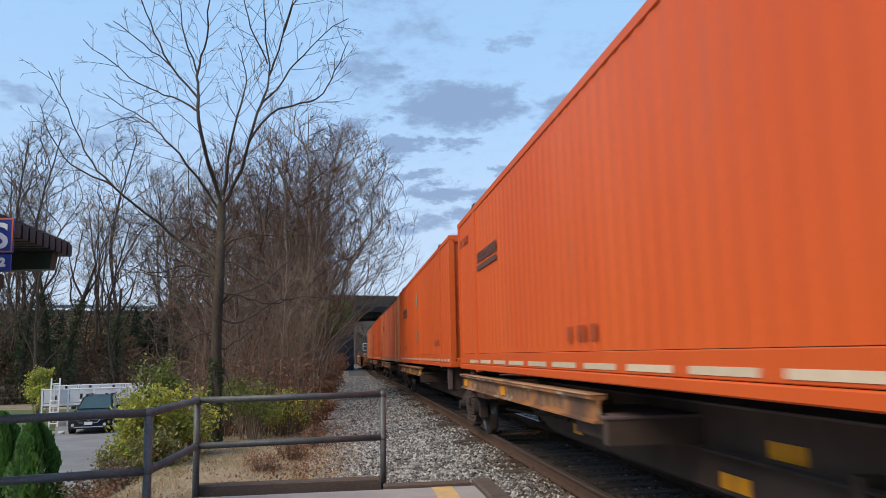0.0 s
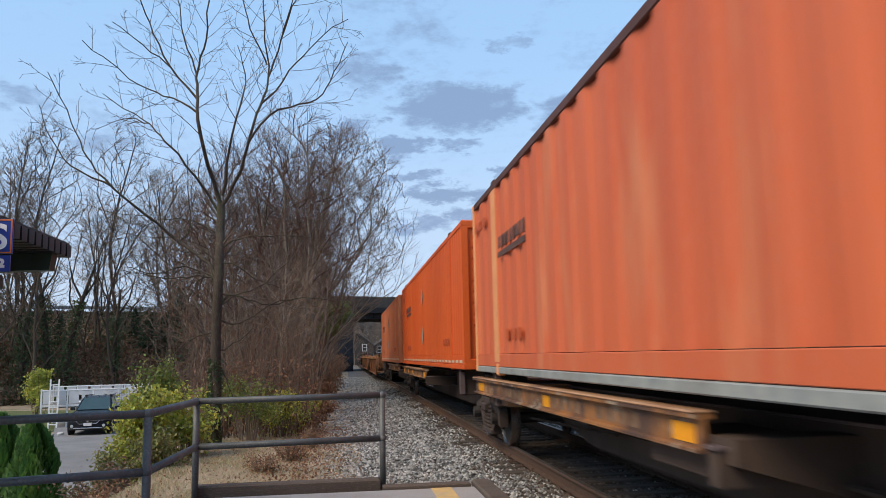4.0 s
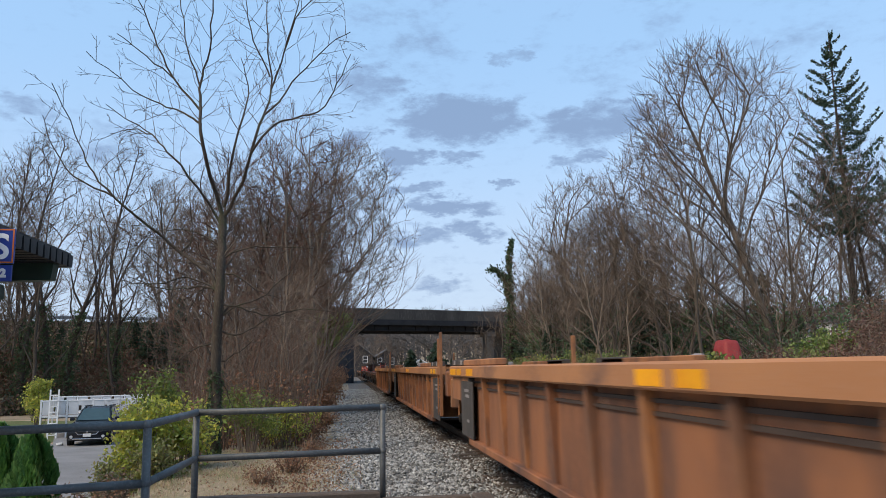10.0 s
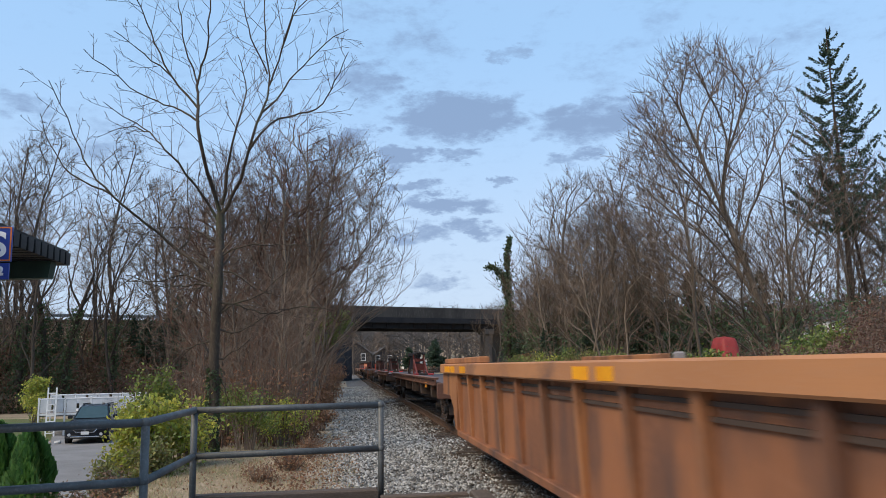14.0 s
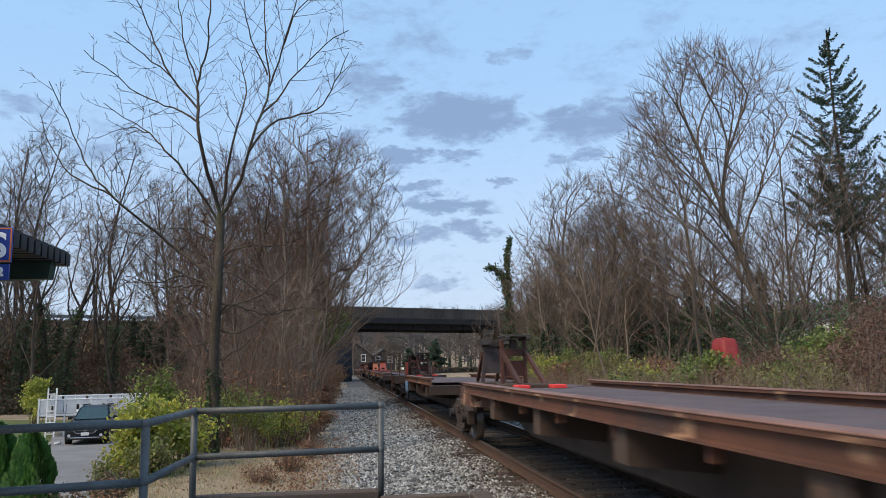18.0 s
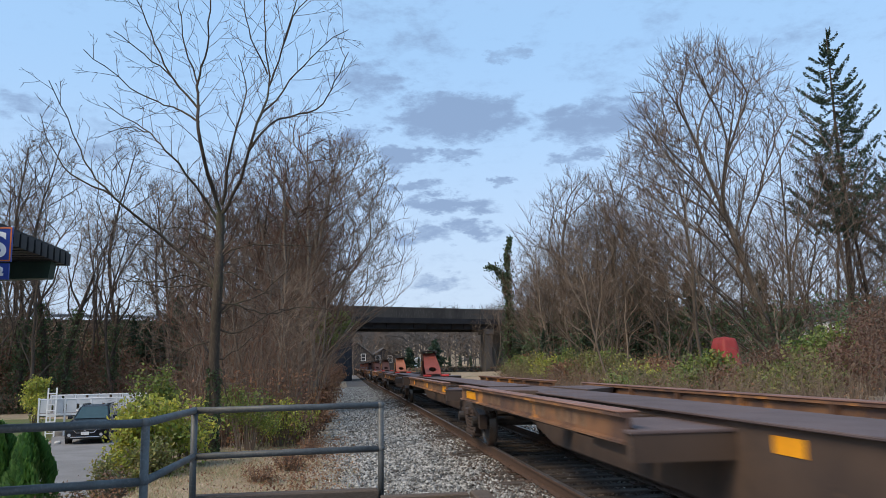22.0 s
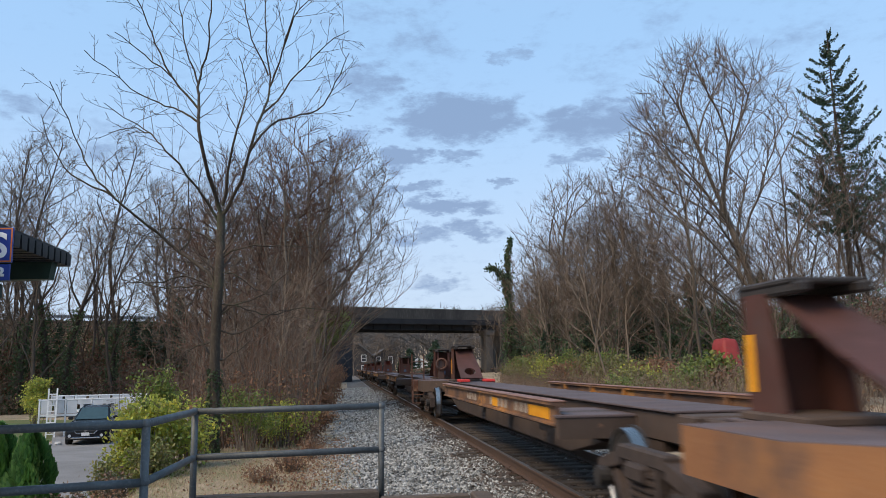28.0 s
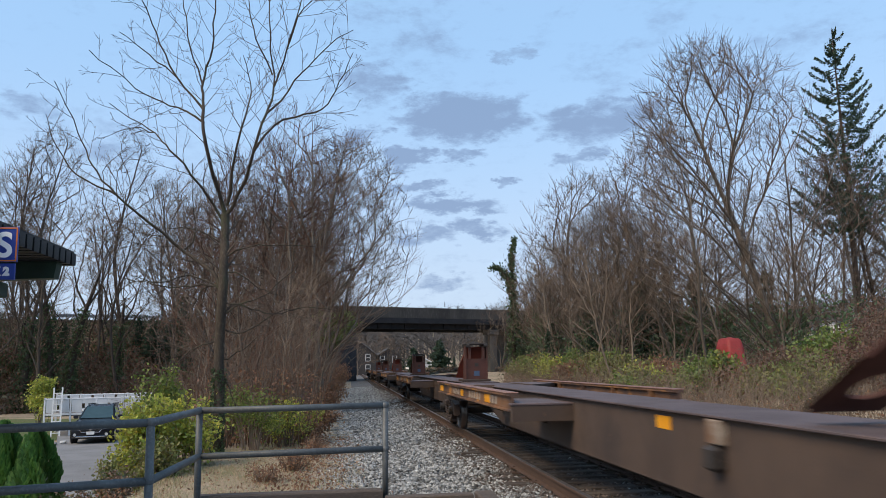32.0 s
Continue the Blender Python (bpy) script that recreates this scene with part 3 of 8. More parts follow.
# crushed stone heaped over the sleeper ends and along the rails
for k in range(20000):
    y = 7.5 + 50 * srng.random() ** 1.9
    side = -1 if srng.random() < 0.75 else 1
    d = srng.uniform(0.86, 1.62)
    if side < 0 and y < 9.5 and d > 1.8:
        continue
    top = -0.188 + 0.03 * math.sin(y * 1.7 + d * 3) - 0.05 * max(d - 1.35, 0) / 0.27
    if top < -0.2 and srng.random() < 0.3:
        continue
    stone(dull if srng.random() < 1.25 - 0.65 * d else stones, TRACK + side * d, y, top + srng.uniform(-0.02, 0.008), srng.uniform(0.015, 0.034) * (1 + 0.016 * y))
tagged(part("dusty_stones", dull, STONEDARK), "brown dusty ballast stones along the rails", "ballast", kind="stuff")
tagged(part("ballast_stones", stones, STONE), "loose grey and pale crushed ballast stones along the track", "ballast", kind="stuff")

# ---- platform ----
platform = thing("platform", "low concrete station platform with a worn yellow line", "platform", kind="structure")
part("slab", Mesh().box(-4.0, 1.5, -14, 9.3, -0.5, 0.0, bevel=0.01), CONCRETE, platform)
part("safety_line", Mesh().box(0.98, 1.22, -14, 9.29, 0.0, 0.004), STRIPEPAINT, platform, "worn yellow painted line")
part("end_kerb", Mesh().box(0.42, 1.46, 9.3, 9.46, -0.4, 0.045, bevel=0.015), KERBWOOD, platform, "weathered timber kerb")
part("edge_kerb", Mesh().box(1.5, 1.72, -14, 9.52, -0.5, 0.05, bevel=0.02), KERBWOOD, platform, "weathered timber kerb")
part("end_beam", Mesh().box(-1.75, 0.4, 9.5, 9.68, -0.35, 0.1, bevel=0.02, m=pose(0, 0.0, 0)), KERBWOOD, platform, "weathered timber beam")

railing = thing("pipe_railing", "grey galvanised pipe railing at the platform end", "railing")
RP = [Vector((0.44, 9.72, 0)), Vector((-1.73, 9.46, 0)), Vector((-1.8, 7.5, 0)), Vector((-3.4, 7.08, 0)), Vector((-5.2, 6.6, 0))]
for i, p in enumerate(RP):
    part("post", Mesh().rod(p + Vector((0, 0, -0.55 if i > 1 else -0.3)), p + Vector((0, 0, 1.07)), 0.038, n=12), GALV, railing, smooth=True)
for i in range(len(RP) - 1):
    for h, nm in ((1.07, "top_rail"), (0.55, "mid_rail")):
        part(nm, Mesh().rod(RP[i] + Vector((0, 0, h)), RP[i + 1] + Vector((0, 0, h)), 0.038, n=12), GALV, railing, smooth=True)
    for h in (1.07, 0.55):
        part("rail_joint", Mesh().lathe([(-0.045, 0.0), (-0.04, 0.03), (-0.015, 0.047), (0.015, 0.047), (0.04, 0.03), (0.045, 0.0)], 12, "z", RP[i] + Vector((0, 0, h))), GALV, railing, smooth=True)

# ---- canopy and station sign ----
CANOPYGREEN = mat("dark_green_canopy_paint", (0.02, 0.045, 0.035), (0.014, 0.03, 0.025), rough=0.5, scale=3, bump=0.05)
ROOFMETAL = mat("dark_ribbed_roof_metal", (0.03, 0.032, 0.035), (0.02, 0.021, 0.023), rough=0.5, metal=0.3, scale=3, bump=0.05)
RIBEND = mat("pale_roof_rib", (0.32, 0.33, 0.35), (0.25, 0.26, 0.28), rough=0.5, scale=4, bump=0.05)
SIGNBLUE = mat("blue_sign_enamel", (0.03, 0.06, 0.28), (0.025, 0.05, 0.24), rough=0.35, scale=3, bump=0.02, vary=0.0)
SIGNORANGE = mat("orange_sign_border", (0.55, 0.16, 0.03), (0.48, 0.13, 0.03), rough=0.4, scale=3, bump=0.02)
WHITE = mat("white_paint", (0.78, 0.79, 0.8), (0.7, 0.71, 0.73), (0.74, 0.75, 0.76), rough=0.5, scale=3, bump=0.05)
canopy = thing("platform_canopy", "dark green platform canopy with a ribbed metal roof edge", "canopy")
canopy.matrix_basis = pose(-2.7, 8.0, 2.58)
part("roof_sheet", Mesh().box(-3.4, -0.02, -4.6, 0.0, 0.125, 0.145), ROOFMETAL, canopy, "dark roof sheet")
rib = Mesh().prism([(-0.115, 0.0), (-0.01, 0.0), (0.0, 0.12), (-0.125, 0.12)], "x", -3.4, 0.0).data("roof_rib", ROOFMETAL)
gap = Mesh().prism([(-0.04, 0.012), (-0.002, 0.012), (-0.004, 0.12), (-0.036, 0.12)], "x", -3.4, -0.05).data("rib_gap", RIBEND)
for i in range(30):
    part("roof_rib", rib, None, canopy, at=pose(0, -i * 0.153, 0))
    part("rib_gap", gap, None, canopy, at=pose(0, -i * 0.153 - 0.115, 0))
for y in (-0.3, -3.6):
    part("cantilever_arm", Mesh().prism([(-0.05, -0.02), (-0.07, -0.16), (-1.9, -0.2), (-1.9, -0.002), (-0.05, -0.002)], "y", y - 0.07, y + 0.07), CANOPYGREEN, canopy, "dark green roof arm")
    part("column", Mesh().box(-0.9, -0.74, y - 0.08, y + 0.08, -2.58 if y < -1 else -2.95, -0.17, bevel=0.01), CANOPYGREEN, canopy)
part("side_beam", Mesh().box(-0.92, -0.5, -3.6, -0.3, -0.34, -0.2, bevel=0.01), CANOPYGREEN, canopy)


def words(name, text, size, material, parent, at):
    c = bpy.data.curves.new(name, "FONT")
    c.body, c.size, c.extrude, c.align_x = text, size, 0.003, "RIGHT"
    c.offset = 0.006
    c.materials.append(material)
    ob = new(name, c)
    ob.parent, ob.matrix_basis = parent, at
    return ob


sign = thing("station_sign", "blue station name sign with an orange border hung below the canopy", "sign", at=pose(-2.525, 6.2, 2.37) @ pose(0, 0, 0, 90, 0, 0))
part("name_panel", Mesh().box(-1.2, 0, 0.012, 0.282, -0.02, 0.0, bevel=0.004), SIGNBLUE, sign)
bd = Mesh()
for q in ((-1.2, -0.012, 0.016, 0.026), (-1.2, -0.012, 0.268, 0.278), (-0.014, -0.004, 0.016, 0.278)):
    bd.box(*q, 0.0, 0.003)
part("border", bd, SIGNORANGE, sign, "orange border")
words("name_letters", "NS", 0.27, WHITE, sign, pose(-0.035, 0.052, 0.002))
part("track_panel", Mesh().box(-1.2, -0.01, -0.125, 0.0, -0.02, 0.0, bevel=0.004), SIGNBLUE, sign)
words("track_letters", "CK 2", 0.085, WHITE, sign, pose(-0.05, -0.09, 0.002))
for x in (-0.25, -0.95):
    part("hanger", Mesh().rod((x, 0.27, -0.01), (x, 0.335, -0.01), 0.012), CANOPYGREEN, sign)

# ---- overbridge ----
BRIDGECON = mat("stained_bridge_concrete", (0.088, 0.078, 0.07), (0.06, 0.054, 0.05), (0.11, 0.1, 0.09), rough=0.9, scale=0.25, fine=6, bump=0.3, stretch=(1, 1, 0.3), dirt=(0.05, 0.045, 0.042), dirt_cut=(0.5, 0.7), dirt_scale=0.5)
GIRDER = mat("dark_bridge_girder", (0.028, 0.027, 0.03), (0.018, 0.018, 0.02), rough=0.7, scale=0.8, fine=8, bump=0.2, dirt=(0.06, 0.05, 0.045), dirt_cut=(0.6, 0.8))
DARKSTONE = mat("dark_abutment_stone", (0.045, 0.045, 0.05), (0.028, 0.028, 0.032), rough=0.95, scale=0.8, fine=5, bump=0.4)
PIERCON = mat("pier_concrete", (0.14, 0.125, 0.11), (0.09, 0.08, 0.075), rough=0.9, scale=0.5, fine=7, bump=0.3, stretch=(1, 1, 0.3))
bridge = thing("road_overbridge", "dark road bridge with a stained concrete parapet over the track", "bridge", at=pose(1.0, 104.4, 0, 0, 0, 24))
part("deck", Mesh().box(-3, 29, -0.3, 9.5, 7.55, 8.3), BRIDGECON, bridge)
for y in (-0.45, 9.3):
    part("parapet", Mesh().box(-7, 33, y, y + 0.35, 8.1, 9.6, bevel=0.04), BRIDGECON, bridge)
    part("fascia", Mesh().box(-3, 29, y - 0.06, y + 0.4, 7.35, 8.12, bevel=0.03), GIRDER, bridge)
for y in (0.35, 2.6, 4.8, 7.0, 8.8):
    g = Mesh().prism([(y - 0.2, 6.62), (y + 0.2, 6.62), (y + 0.2, 6.68), (y + 0.03, 6.7), (y + 0.03, 7.5), (y + 0.2, 7.52), (y + 0.2, 7.58), (y - 0.2, 7.58), (y - 0.2, 7.52), (y - 0.03, 7.5), (y - 0.03, 6.7), (y - 0.2, 6.68)], "x", -2, 28)
    for i in range(14):
        g.box(-1 + i * 2.1, -0.97 + i * 2.1, y - 0.18, y + 0.18, 6.7, 7.5)
    part("girder", g, GIRDER, bridge)
part("abutment", Mesh().box(-4, -0.4, -0.8, 10, -1.2, 7.5, bevel=0.05), DARKSTONE, bridge, "dark stone abutment")
part("wing_wall", Mesh().prism([(-0.45, -0.8), (-5.05, -4.86), (-5.6, -4.2), (-1.2, 0.2)], "z", -1.2, 7.2), DARKSTONE, bridge, "dark stone wing wall")
part("abutment", Mesh().box(27.2, 31, -0.8, 10, -1.2, 7.5, bevel=0.05), PIERCON, bridge, "concrete abutment")
for y in (0.6,):
    part("pier_column", Mesh().box(21.5, 22.7, y - 0.55, y + 0.55, -1.2, 6.0, bevel=0.06), PIERCON, bridge, "pale concrete pier column")
part("pier_cap", Mesh().box(21.3, 22.9, -0.3, 1.6, 5.9, 6.62, bevel=0.05), PIERCON, bridge)
GUARD = mat("guardrail_steel", (0.42, 0.43, 0.45), (0.33, 0.34, 0.36), rough=0.5, metal=0.5, scale=2, bump=0.05)


def rail_z(x):
    return ground_z(x, crest(x) - 3.6) + 0.68


guard = thing("guardrail", "long grey steel guardrail along the embankment road", "guardrail")
gp = [Vector((x, crest(x) - 3.6, rail_z(x))) for x in (-3, -9, -15, -24, -40, -70)]
for a, b in zip(gp, gp[1:]):
    d = b - a
    ang = math.degrees(math.atan2(d.y, d.x))
    part("beam", Mesh().box(0, d.length, -0.05, 0.05, -0.17, 0.17, bevel=0.04), GUARD, guard, at=pose(*a, 0, 0, ang))
for i in range(34):
    x = -3 - i * 2
    part("post", Mesh().box(-0.06, 0.06, 0, 0.12, -1.3, 0.1), GUARD, guard, at=pose(x, crest(x) - 3.55, rail_z(x)))


import functools

# ---- train ----
def along(t):
    """How far the train has come by t seconds: it gathers speed slowly."""
    return 9.1 * t + 0.0275 * t * t


MOVERS, WHEELS = [], []
W = 0.457
wheel_mesh = Mesh().lathe([(-0.80, 0.1), (-0.80, 0.4), (-0.835, W - 0.01), (-0.72, W), (-0.715, W + 0.025), (-0.69, W + 0.025), (-0.685, 0.41), (-0.74, 0.38), (-0.75, 0.2), (-0.69, 0.15), (-0.69, 0.1)], 28).lathe(
    [(0.80, 0.1), (0.69, 0.1), (0.69, 0.15), (0.75, 0.2), (0.74, 0.38), (0.685, 0.41), (0.69, W + 0.025), (0.715, W + 0.025), (0.72, W), (0.835, W - 0.01), (0.80, 0.4)], 28).lathe(
    [(-1.0, 0.0), (-1.0, 0.07), (-0.7, 0.09), (0.7, 0.09), (1.0, 0.07), (1.0, 0.0)], 14).data("wheelset", DARKSTEEL)
TREADS = [Mesh().lathe([(sg * 0.722, W + 0.001), (sg * 0.806, 0.41), (sg * 0.841, 0.44), (sg * 0.841, W - 0.006), (sg * 0.722, W + 0.004)], 28).data("tread", BRIGHTSTEEL) for sg in (-1, 1)]


def truck_data():
    frames = []
    for sg in (-1, 1):
        m = Mesh()
        x0 = sg * 0.93
        m.box(x0 - 0.07, x0 + 0.07, -0.55, 0.55, 0.66, 0.80, bevel=0.02)
        m.prism([(-1.14, 0.33), (-1.14, 0.6), (-0.5, 0.76), (-0.5, 0.62), (-0.98, 0.52), (-0.98, 0.36)], "x", x0 - 0.07, x0 + 0.07)
        m.prism([(1.14, 0.33), (0.98, 0.36), (0.98, 0.52), (0.5, 0.62), (0.5, 0.76), (1.14, 0.6)], "x", x0 - 0.07, x0 + 0.07)
        m.prism([(-0.78, 0.5), (-0.66, 0.56), (-0.34, 0.24), (-0.42, 0.16)], "x", x0 - 0.06, x0 + 0.06)
        m.prism([(0.78, 0.5), (0.42, 0.16), (0.34, 0.24), (0.66, 0.56)], "x", x0 - 0.06, x0 + 0.06)
        m.box(x0 - 0.09, x0 + 0.09, -0.46, 0.46, 0.14, 0.24, bevel=0.02)
        for y in (-0.32, 0.32):
            m.box(x0 - 0.06, x0 + 0.06, y - 0.05, y + 0.05, 0.24, 0.68)
        frames.append(m.data("side_frame", TRUCKSTEEL))
    spring = [(0.24, 0.03)]
    for k in range(6):
        spring += [(0.25 + k * 0.065, 0.05), (0.262 + k * 0.065, 0.078), (0.288 + k * 0.065, 0.078), (0.3 + k * 0.065, 0.05)]
    springs = Mesh().lathe(spring + [(0.64, 0.03)], 10, "z").data("spring", TRUCKSTEEL)
    bolster = Mesh().box(-1.08, 1.08, -0.2, 0.2, 0.52, 0.68, bevel=0.03).rod((0, 0, 0.66), (0, 0, 0.8), 0.28, n=16).data("bolster", TRUCKSTEEL)
    return frames, springs, bolster, Mesh().rod((-0.06, 0, 0), (0.06, 0, 0), 0.1, n=12).data("bearing_cap", DARKSTEEL)


TRUCK = truck_data()


def truck(parent, y):
    """A two-axle truck: side frames, springs, bolster and two turning wheelsets."""
    base = part("truck", TRUCK[2], None, parent, "dusty cast-steel truck", at=pose(0, y, 0))
    for fr in TRUCK[0]:
        part("side_frame", fr, None, base)
    for sg in (-1, 1):
        for d in (-0.18, 0.0, 0.18):
            part("spring", TRUCK[1], None, base, at=pose(sg * 0.96, d, 0))
        for d in (-0.889, 0.889):
            part("bearing_cap", TRUCK[3], None, base, at=pose(sg * 1.04, d, W))
    for d in (-0.889, 0.889):
        w = part("wheelset", wheel_mesh, None, parent, at=pose(0, y + d, W))
        for tm in TREADS:
            part("tread", tm, None, w, "bright worn wheel tread")
        WHEELS.append((w, y + d))


def mover(ob, s):
    MOVERS.append((ob, s))
    return ob


# --- containers ---
CL, CH, CW, CB = 16.15, 2.896, 1.295, 1.253


def corrugated(m, sg, y0, y1, z0, z1, pitch, depth):
    """One long side of a box: upright pressed ribs between y0 and y1."""
    ys, k = [], max(int((y1 - y0) / pitch), 1)
    p = (y1 - y0) / k
    for i in range(k):
        a = y0 + i * p
        ys += [(a, 0), (a + 0.32 * p, 0), (a + 0.5 * p, depth), (a + 0.82 * p, depth)]
    ys.append((y1, 0))
    pts = [(sg * (CW - 0.012 - d), y, z) for y, d in ys for z in (z0, z1)]
    fs = [(2 * i, 2 * i + 1, 2 * i + 3, 2 * i + 2) if sg > 0 else (2 * i, 2 * i + 2, 2 * i + 3, 2 * i + 1) for i in range(len(ys) - 1)]
    m.add(pts, fs)


def container(s_rear, paint, label, posts=None, pitch=0.28, depth=0.009, tape=(0.57, 0.34), diamonds=True, rail=None, end_mark=False, logo=True, top=None, numbers=((12.6, 0.48), (2.25, 0.5), (CL - 1.2, CH - 0.55))):
    posts, rail, top = posts or paint, rail or paint, top or paint
    c = thing("shipping_container", label, "shipping container", "containers on the train", at=pose(TRACK, s_rear - CL, CB))
    for sg in (-1, 1):
        side = Mesh()
        for a, b in ((0.16, 1.72), (2.06, 14.09), (14.43, CL - 0.16)):
            corrugated(side, sg, a, b, 0.291, CH - 0.1, pitch, depth)
        sp = part("side_panel", side, paint, c)
        low = Mesh()
        a, b = sorted((sg * (CW - 0.03), sg * (CW - 0.004)))
        low.box(a, b, 0.14, CL - 0.14, 0.1, 0.285, bevel=0.006)
        part("lower_panel", low, paint, c)
        a, b = sorted((sg * (CW - 0.12), sg * CW))
        part("bottom_rail", Mesh().box(a, b, 0.1, CL - 0.1, 0.0, 0.095, bevel=0.012), rail, c)
        part("top_rail", Mesh().box(a, b, 0.1, CL - 0.1, CH - 0.11, CH, bevel=0.012), top, c)
        for y in (0.0, CL - 0.17):
            part("corner_post", Mesh().box(a, b + 0.0, y, y + 0.17, 0.0, CH, bevel=0.014), posts, c)
            for z in (0.0, CH - 0.12):
                a2, b2 = sorted((sg * (CW - 0.16), sg * (CW + 0.006)))
                part("corner_casting", Mesh().box(a2, b2, y - 0.004, y + 0.174, z - 0.004, z + 0.124, bevel=0.02), posts, c)
        for y in (1.72, 14.09):
            a3, b3 = sorted((sg * (CW - 0.1), sg * (CW + 0.002)))
            part("intermediate_post", Mesh().box(a3, b3, y, y + 0.34, 0.16, CH - 0.1, bevel=0.012), posts if posts is not paint else paint, c)
            part("lift_casting", Mesh().box(a3, b3 + sg * 0.0, y + 0.08, y + 0.26, CH - 0.05, CH + 0.05, bevel=0.02), DARKMARK if paint is not SALMON else posts, c)
            part("lift_casting", Mesh().box(a3, b3, y + 0.08, y + 0.26, -0.03, 0.16, bevel=0.02), posts, c)
        if tape:
            k = int((CL - 0.5) / tape[0])
            tm = Mesh().box(-0.002, 0.002, 0, tape[1], 0, 0.055).data("reflective_strip", CREAM)
            for i in range(k):
                part("reflective_strip", tm, None, c, at=pose(sg * (CW - 0.001), 0.3 + i * tape[0], 0.125))
        x = sg * (CW + 0.001)
        if diamonds:
            for z in (0.86, 2.0):
                dm = Mesh().prism([(8.1 - 0.2, z), (8.1, z - 0.25), (8.1 + 0.2, z), (8.1, z + 0.25)], "x", x - 0.002, x + 0.002)
                part("diamond_patch", dm, GREYMARK, c, "grey diamond-shaped reflective patch")
        if logo:
            y0 = CL - 3.95
            lg = Mesh()
            for i in range(9):
                yy = y0 + i * 0.195
                zz = CH - 0.82 + 0.004 * i
                lg.prism([(yy + 0.02, CH - 1.07), (yy + 0.145, CH - 1.07), (yy + 0.145, CH - 0.9), (yy + 0.02, CH - 0.9)], "x", x - 0.003, x + 0.003)
            part("lettering", lg, DARKMARK, c, "dark lettering reduced to bars")
            part("underline_bar", Mesh().box(x - 0.003, x + 0.003, y0, y0 + 1.76, CH - 1.2, CH - 1.12), DARKMARK, c)
        nb = Mesh()
        for y0, z in numbers:
            for k, wd in enumerate((0.06, 0.06, 0.0, 0.05, 0.05, 0.05, 0.0, 0.06, 0.05)):
                if wd:
                    nb.box(x - 0.003, x + 0.003, y0 + k * 0.11, y0 + k * 0.11 + wd * 1.3, z, z + 0.15)
        tagged(part("number_mark", nb, FADEMARK, c, "dark unreadable numbers"), kind="stuff")
    end = Mesh()
    end.box(-CW + 0.1, CW - 0.1, 0.05, 0.07, 0.1, CH - 0.1)
    part("end_panel", end, paint, c)
    for k in range(8):
        z = 0.84 + k * 0.215
        rb = Mesh().prism([(0.052, z), (0.03, z + 0.03), (0.03, z + 0.15), (0.052, z + 0.19)], "x", -CW + 0.2, CW - 0.2)
        part("end_rib", rb, paint, c)
    part("end_sill", Mesh().box(-CW + 0.1, CW - 0.1, 0.0, 0.12, 0.0, 0.2, bevel=0.015), paint, c)
    part("end_header", Mesh().box(-CW + 0.1, CW - 0.1, 0.0, 0.12, CH - 0.16, CH, bevel=0.015), paint, c)
    if diamonds:
        for sg in (-1, 1):
            for z in (0.5, 1.8):
                part("diamond_patch", Mesh().prism([(sg * 0.69 - 0.2, z), (sg * 0.69, z - 0.24), (sg * 0.69 + 0.2, z), (sg * 0.69, z + 0.24)], "y", 0.022, 0.028), GREYMARK, c)
    if end_mark:
        em = Mesh()
        for i in range(9):
            em.box(-0.86 + i * 0.16, -0.86 + i * 0.16 + 0.12, 0.022, 0.03, CH - 0.42, CH - 0.22)
        part("lettering", em, DARKMARK, c, "dark lettering reduced to bars")
        part("underline_bar", Mesh().box(-0.86, 0.5, 0.022, 0.03, CH - 0.58, CH - 0.47), DARKMARK, c)
        part("soot_streak", Mesh().prism([(-0.75, 0.72), (-0.6, 0.66), (-0.55, 1.2), (-0.63, 1.62), (-0.74, 1.6), (-0.79, 1.1)], "y", 0.024, 0.03), mat("soot_stain", (0.06, 0.035, 0.025), (0.18, 0.07, 0.04), rough=0.8, scale=4), c, "sooty stain")
    part("roof", Mesh().box(-CW + 0.05, CW - 0.05, 0.08, CL - 0.08, CH - 0.03, CH - 0.008), paint, c)
    part("door_end", Mesh().box(-CW + 0.1, CW - 0.1, CL - 0.09, CL - 0.05, 0.05, CH - 0.05), paint, c)
    for x in (-0.75, -0.35, 0.35, 0.75):
        part("lock_rod", Mesh().rod((x, CL - 0.03, 0.1), (x, CL - 0.03, CH - 0.1), 0.018), GALV, c)
    part("floor", Mesh().box(-CW + 0.1, CW - 0.1, 0.1, CL - 0.1, 0.1, 0.15), DARKSTEEL, c)
    return mover(c, s_rear - CL)


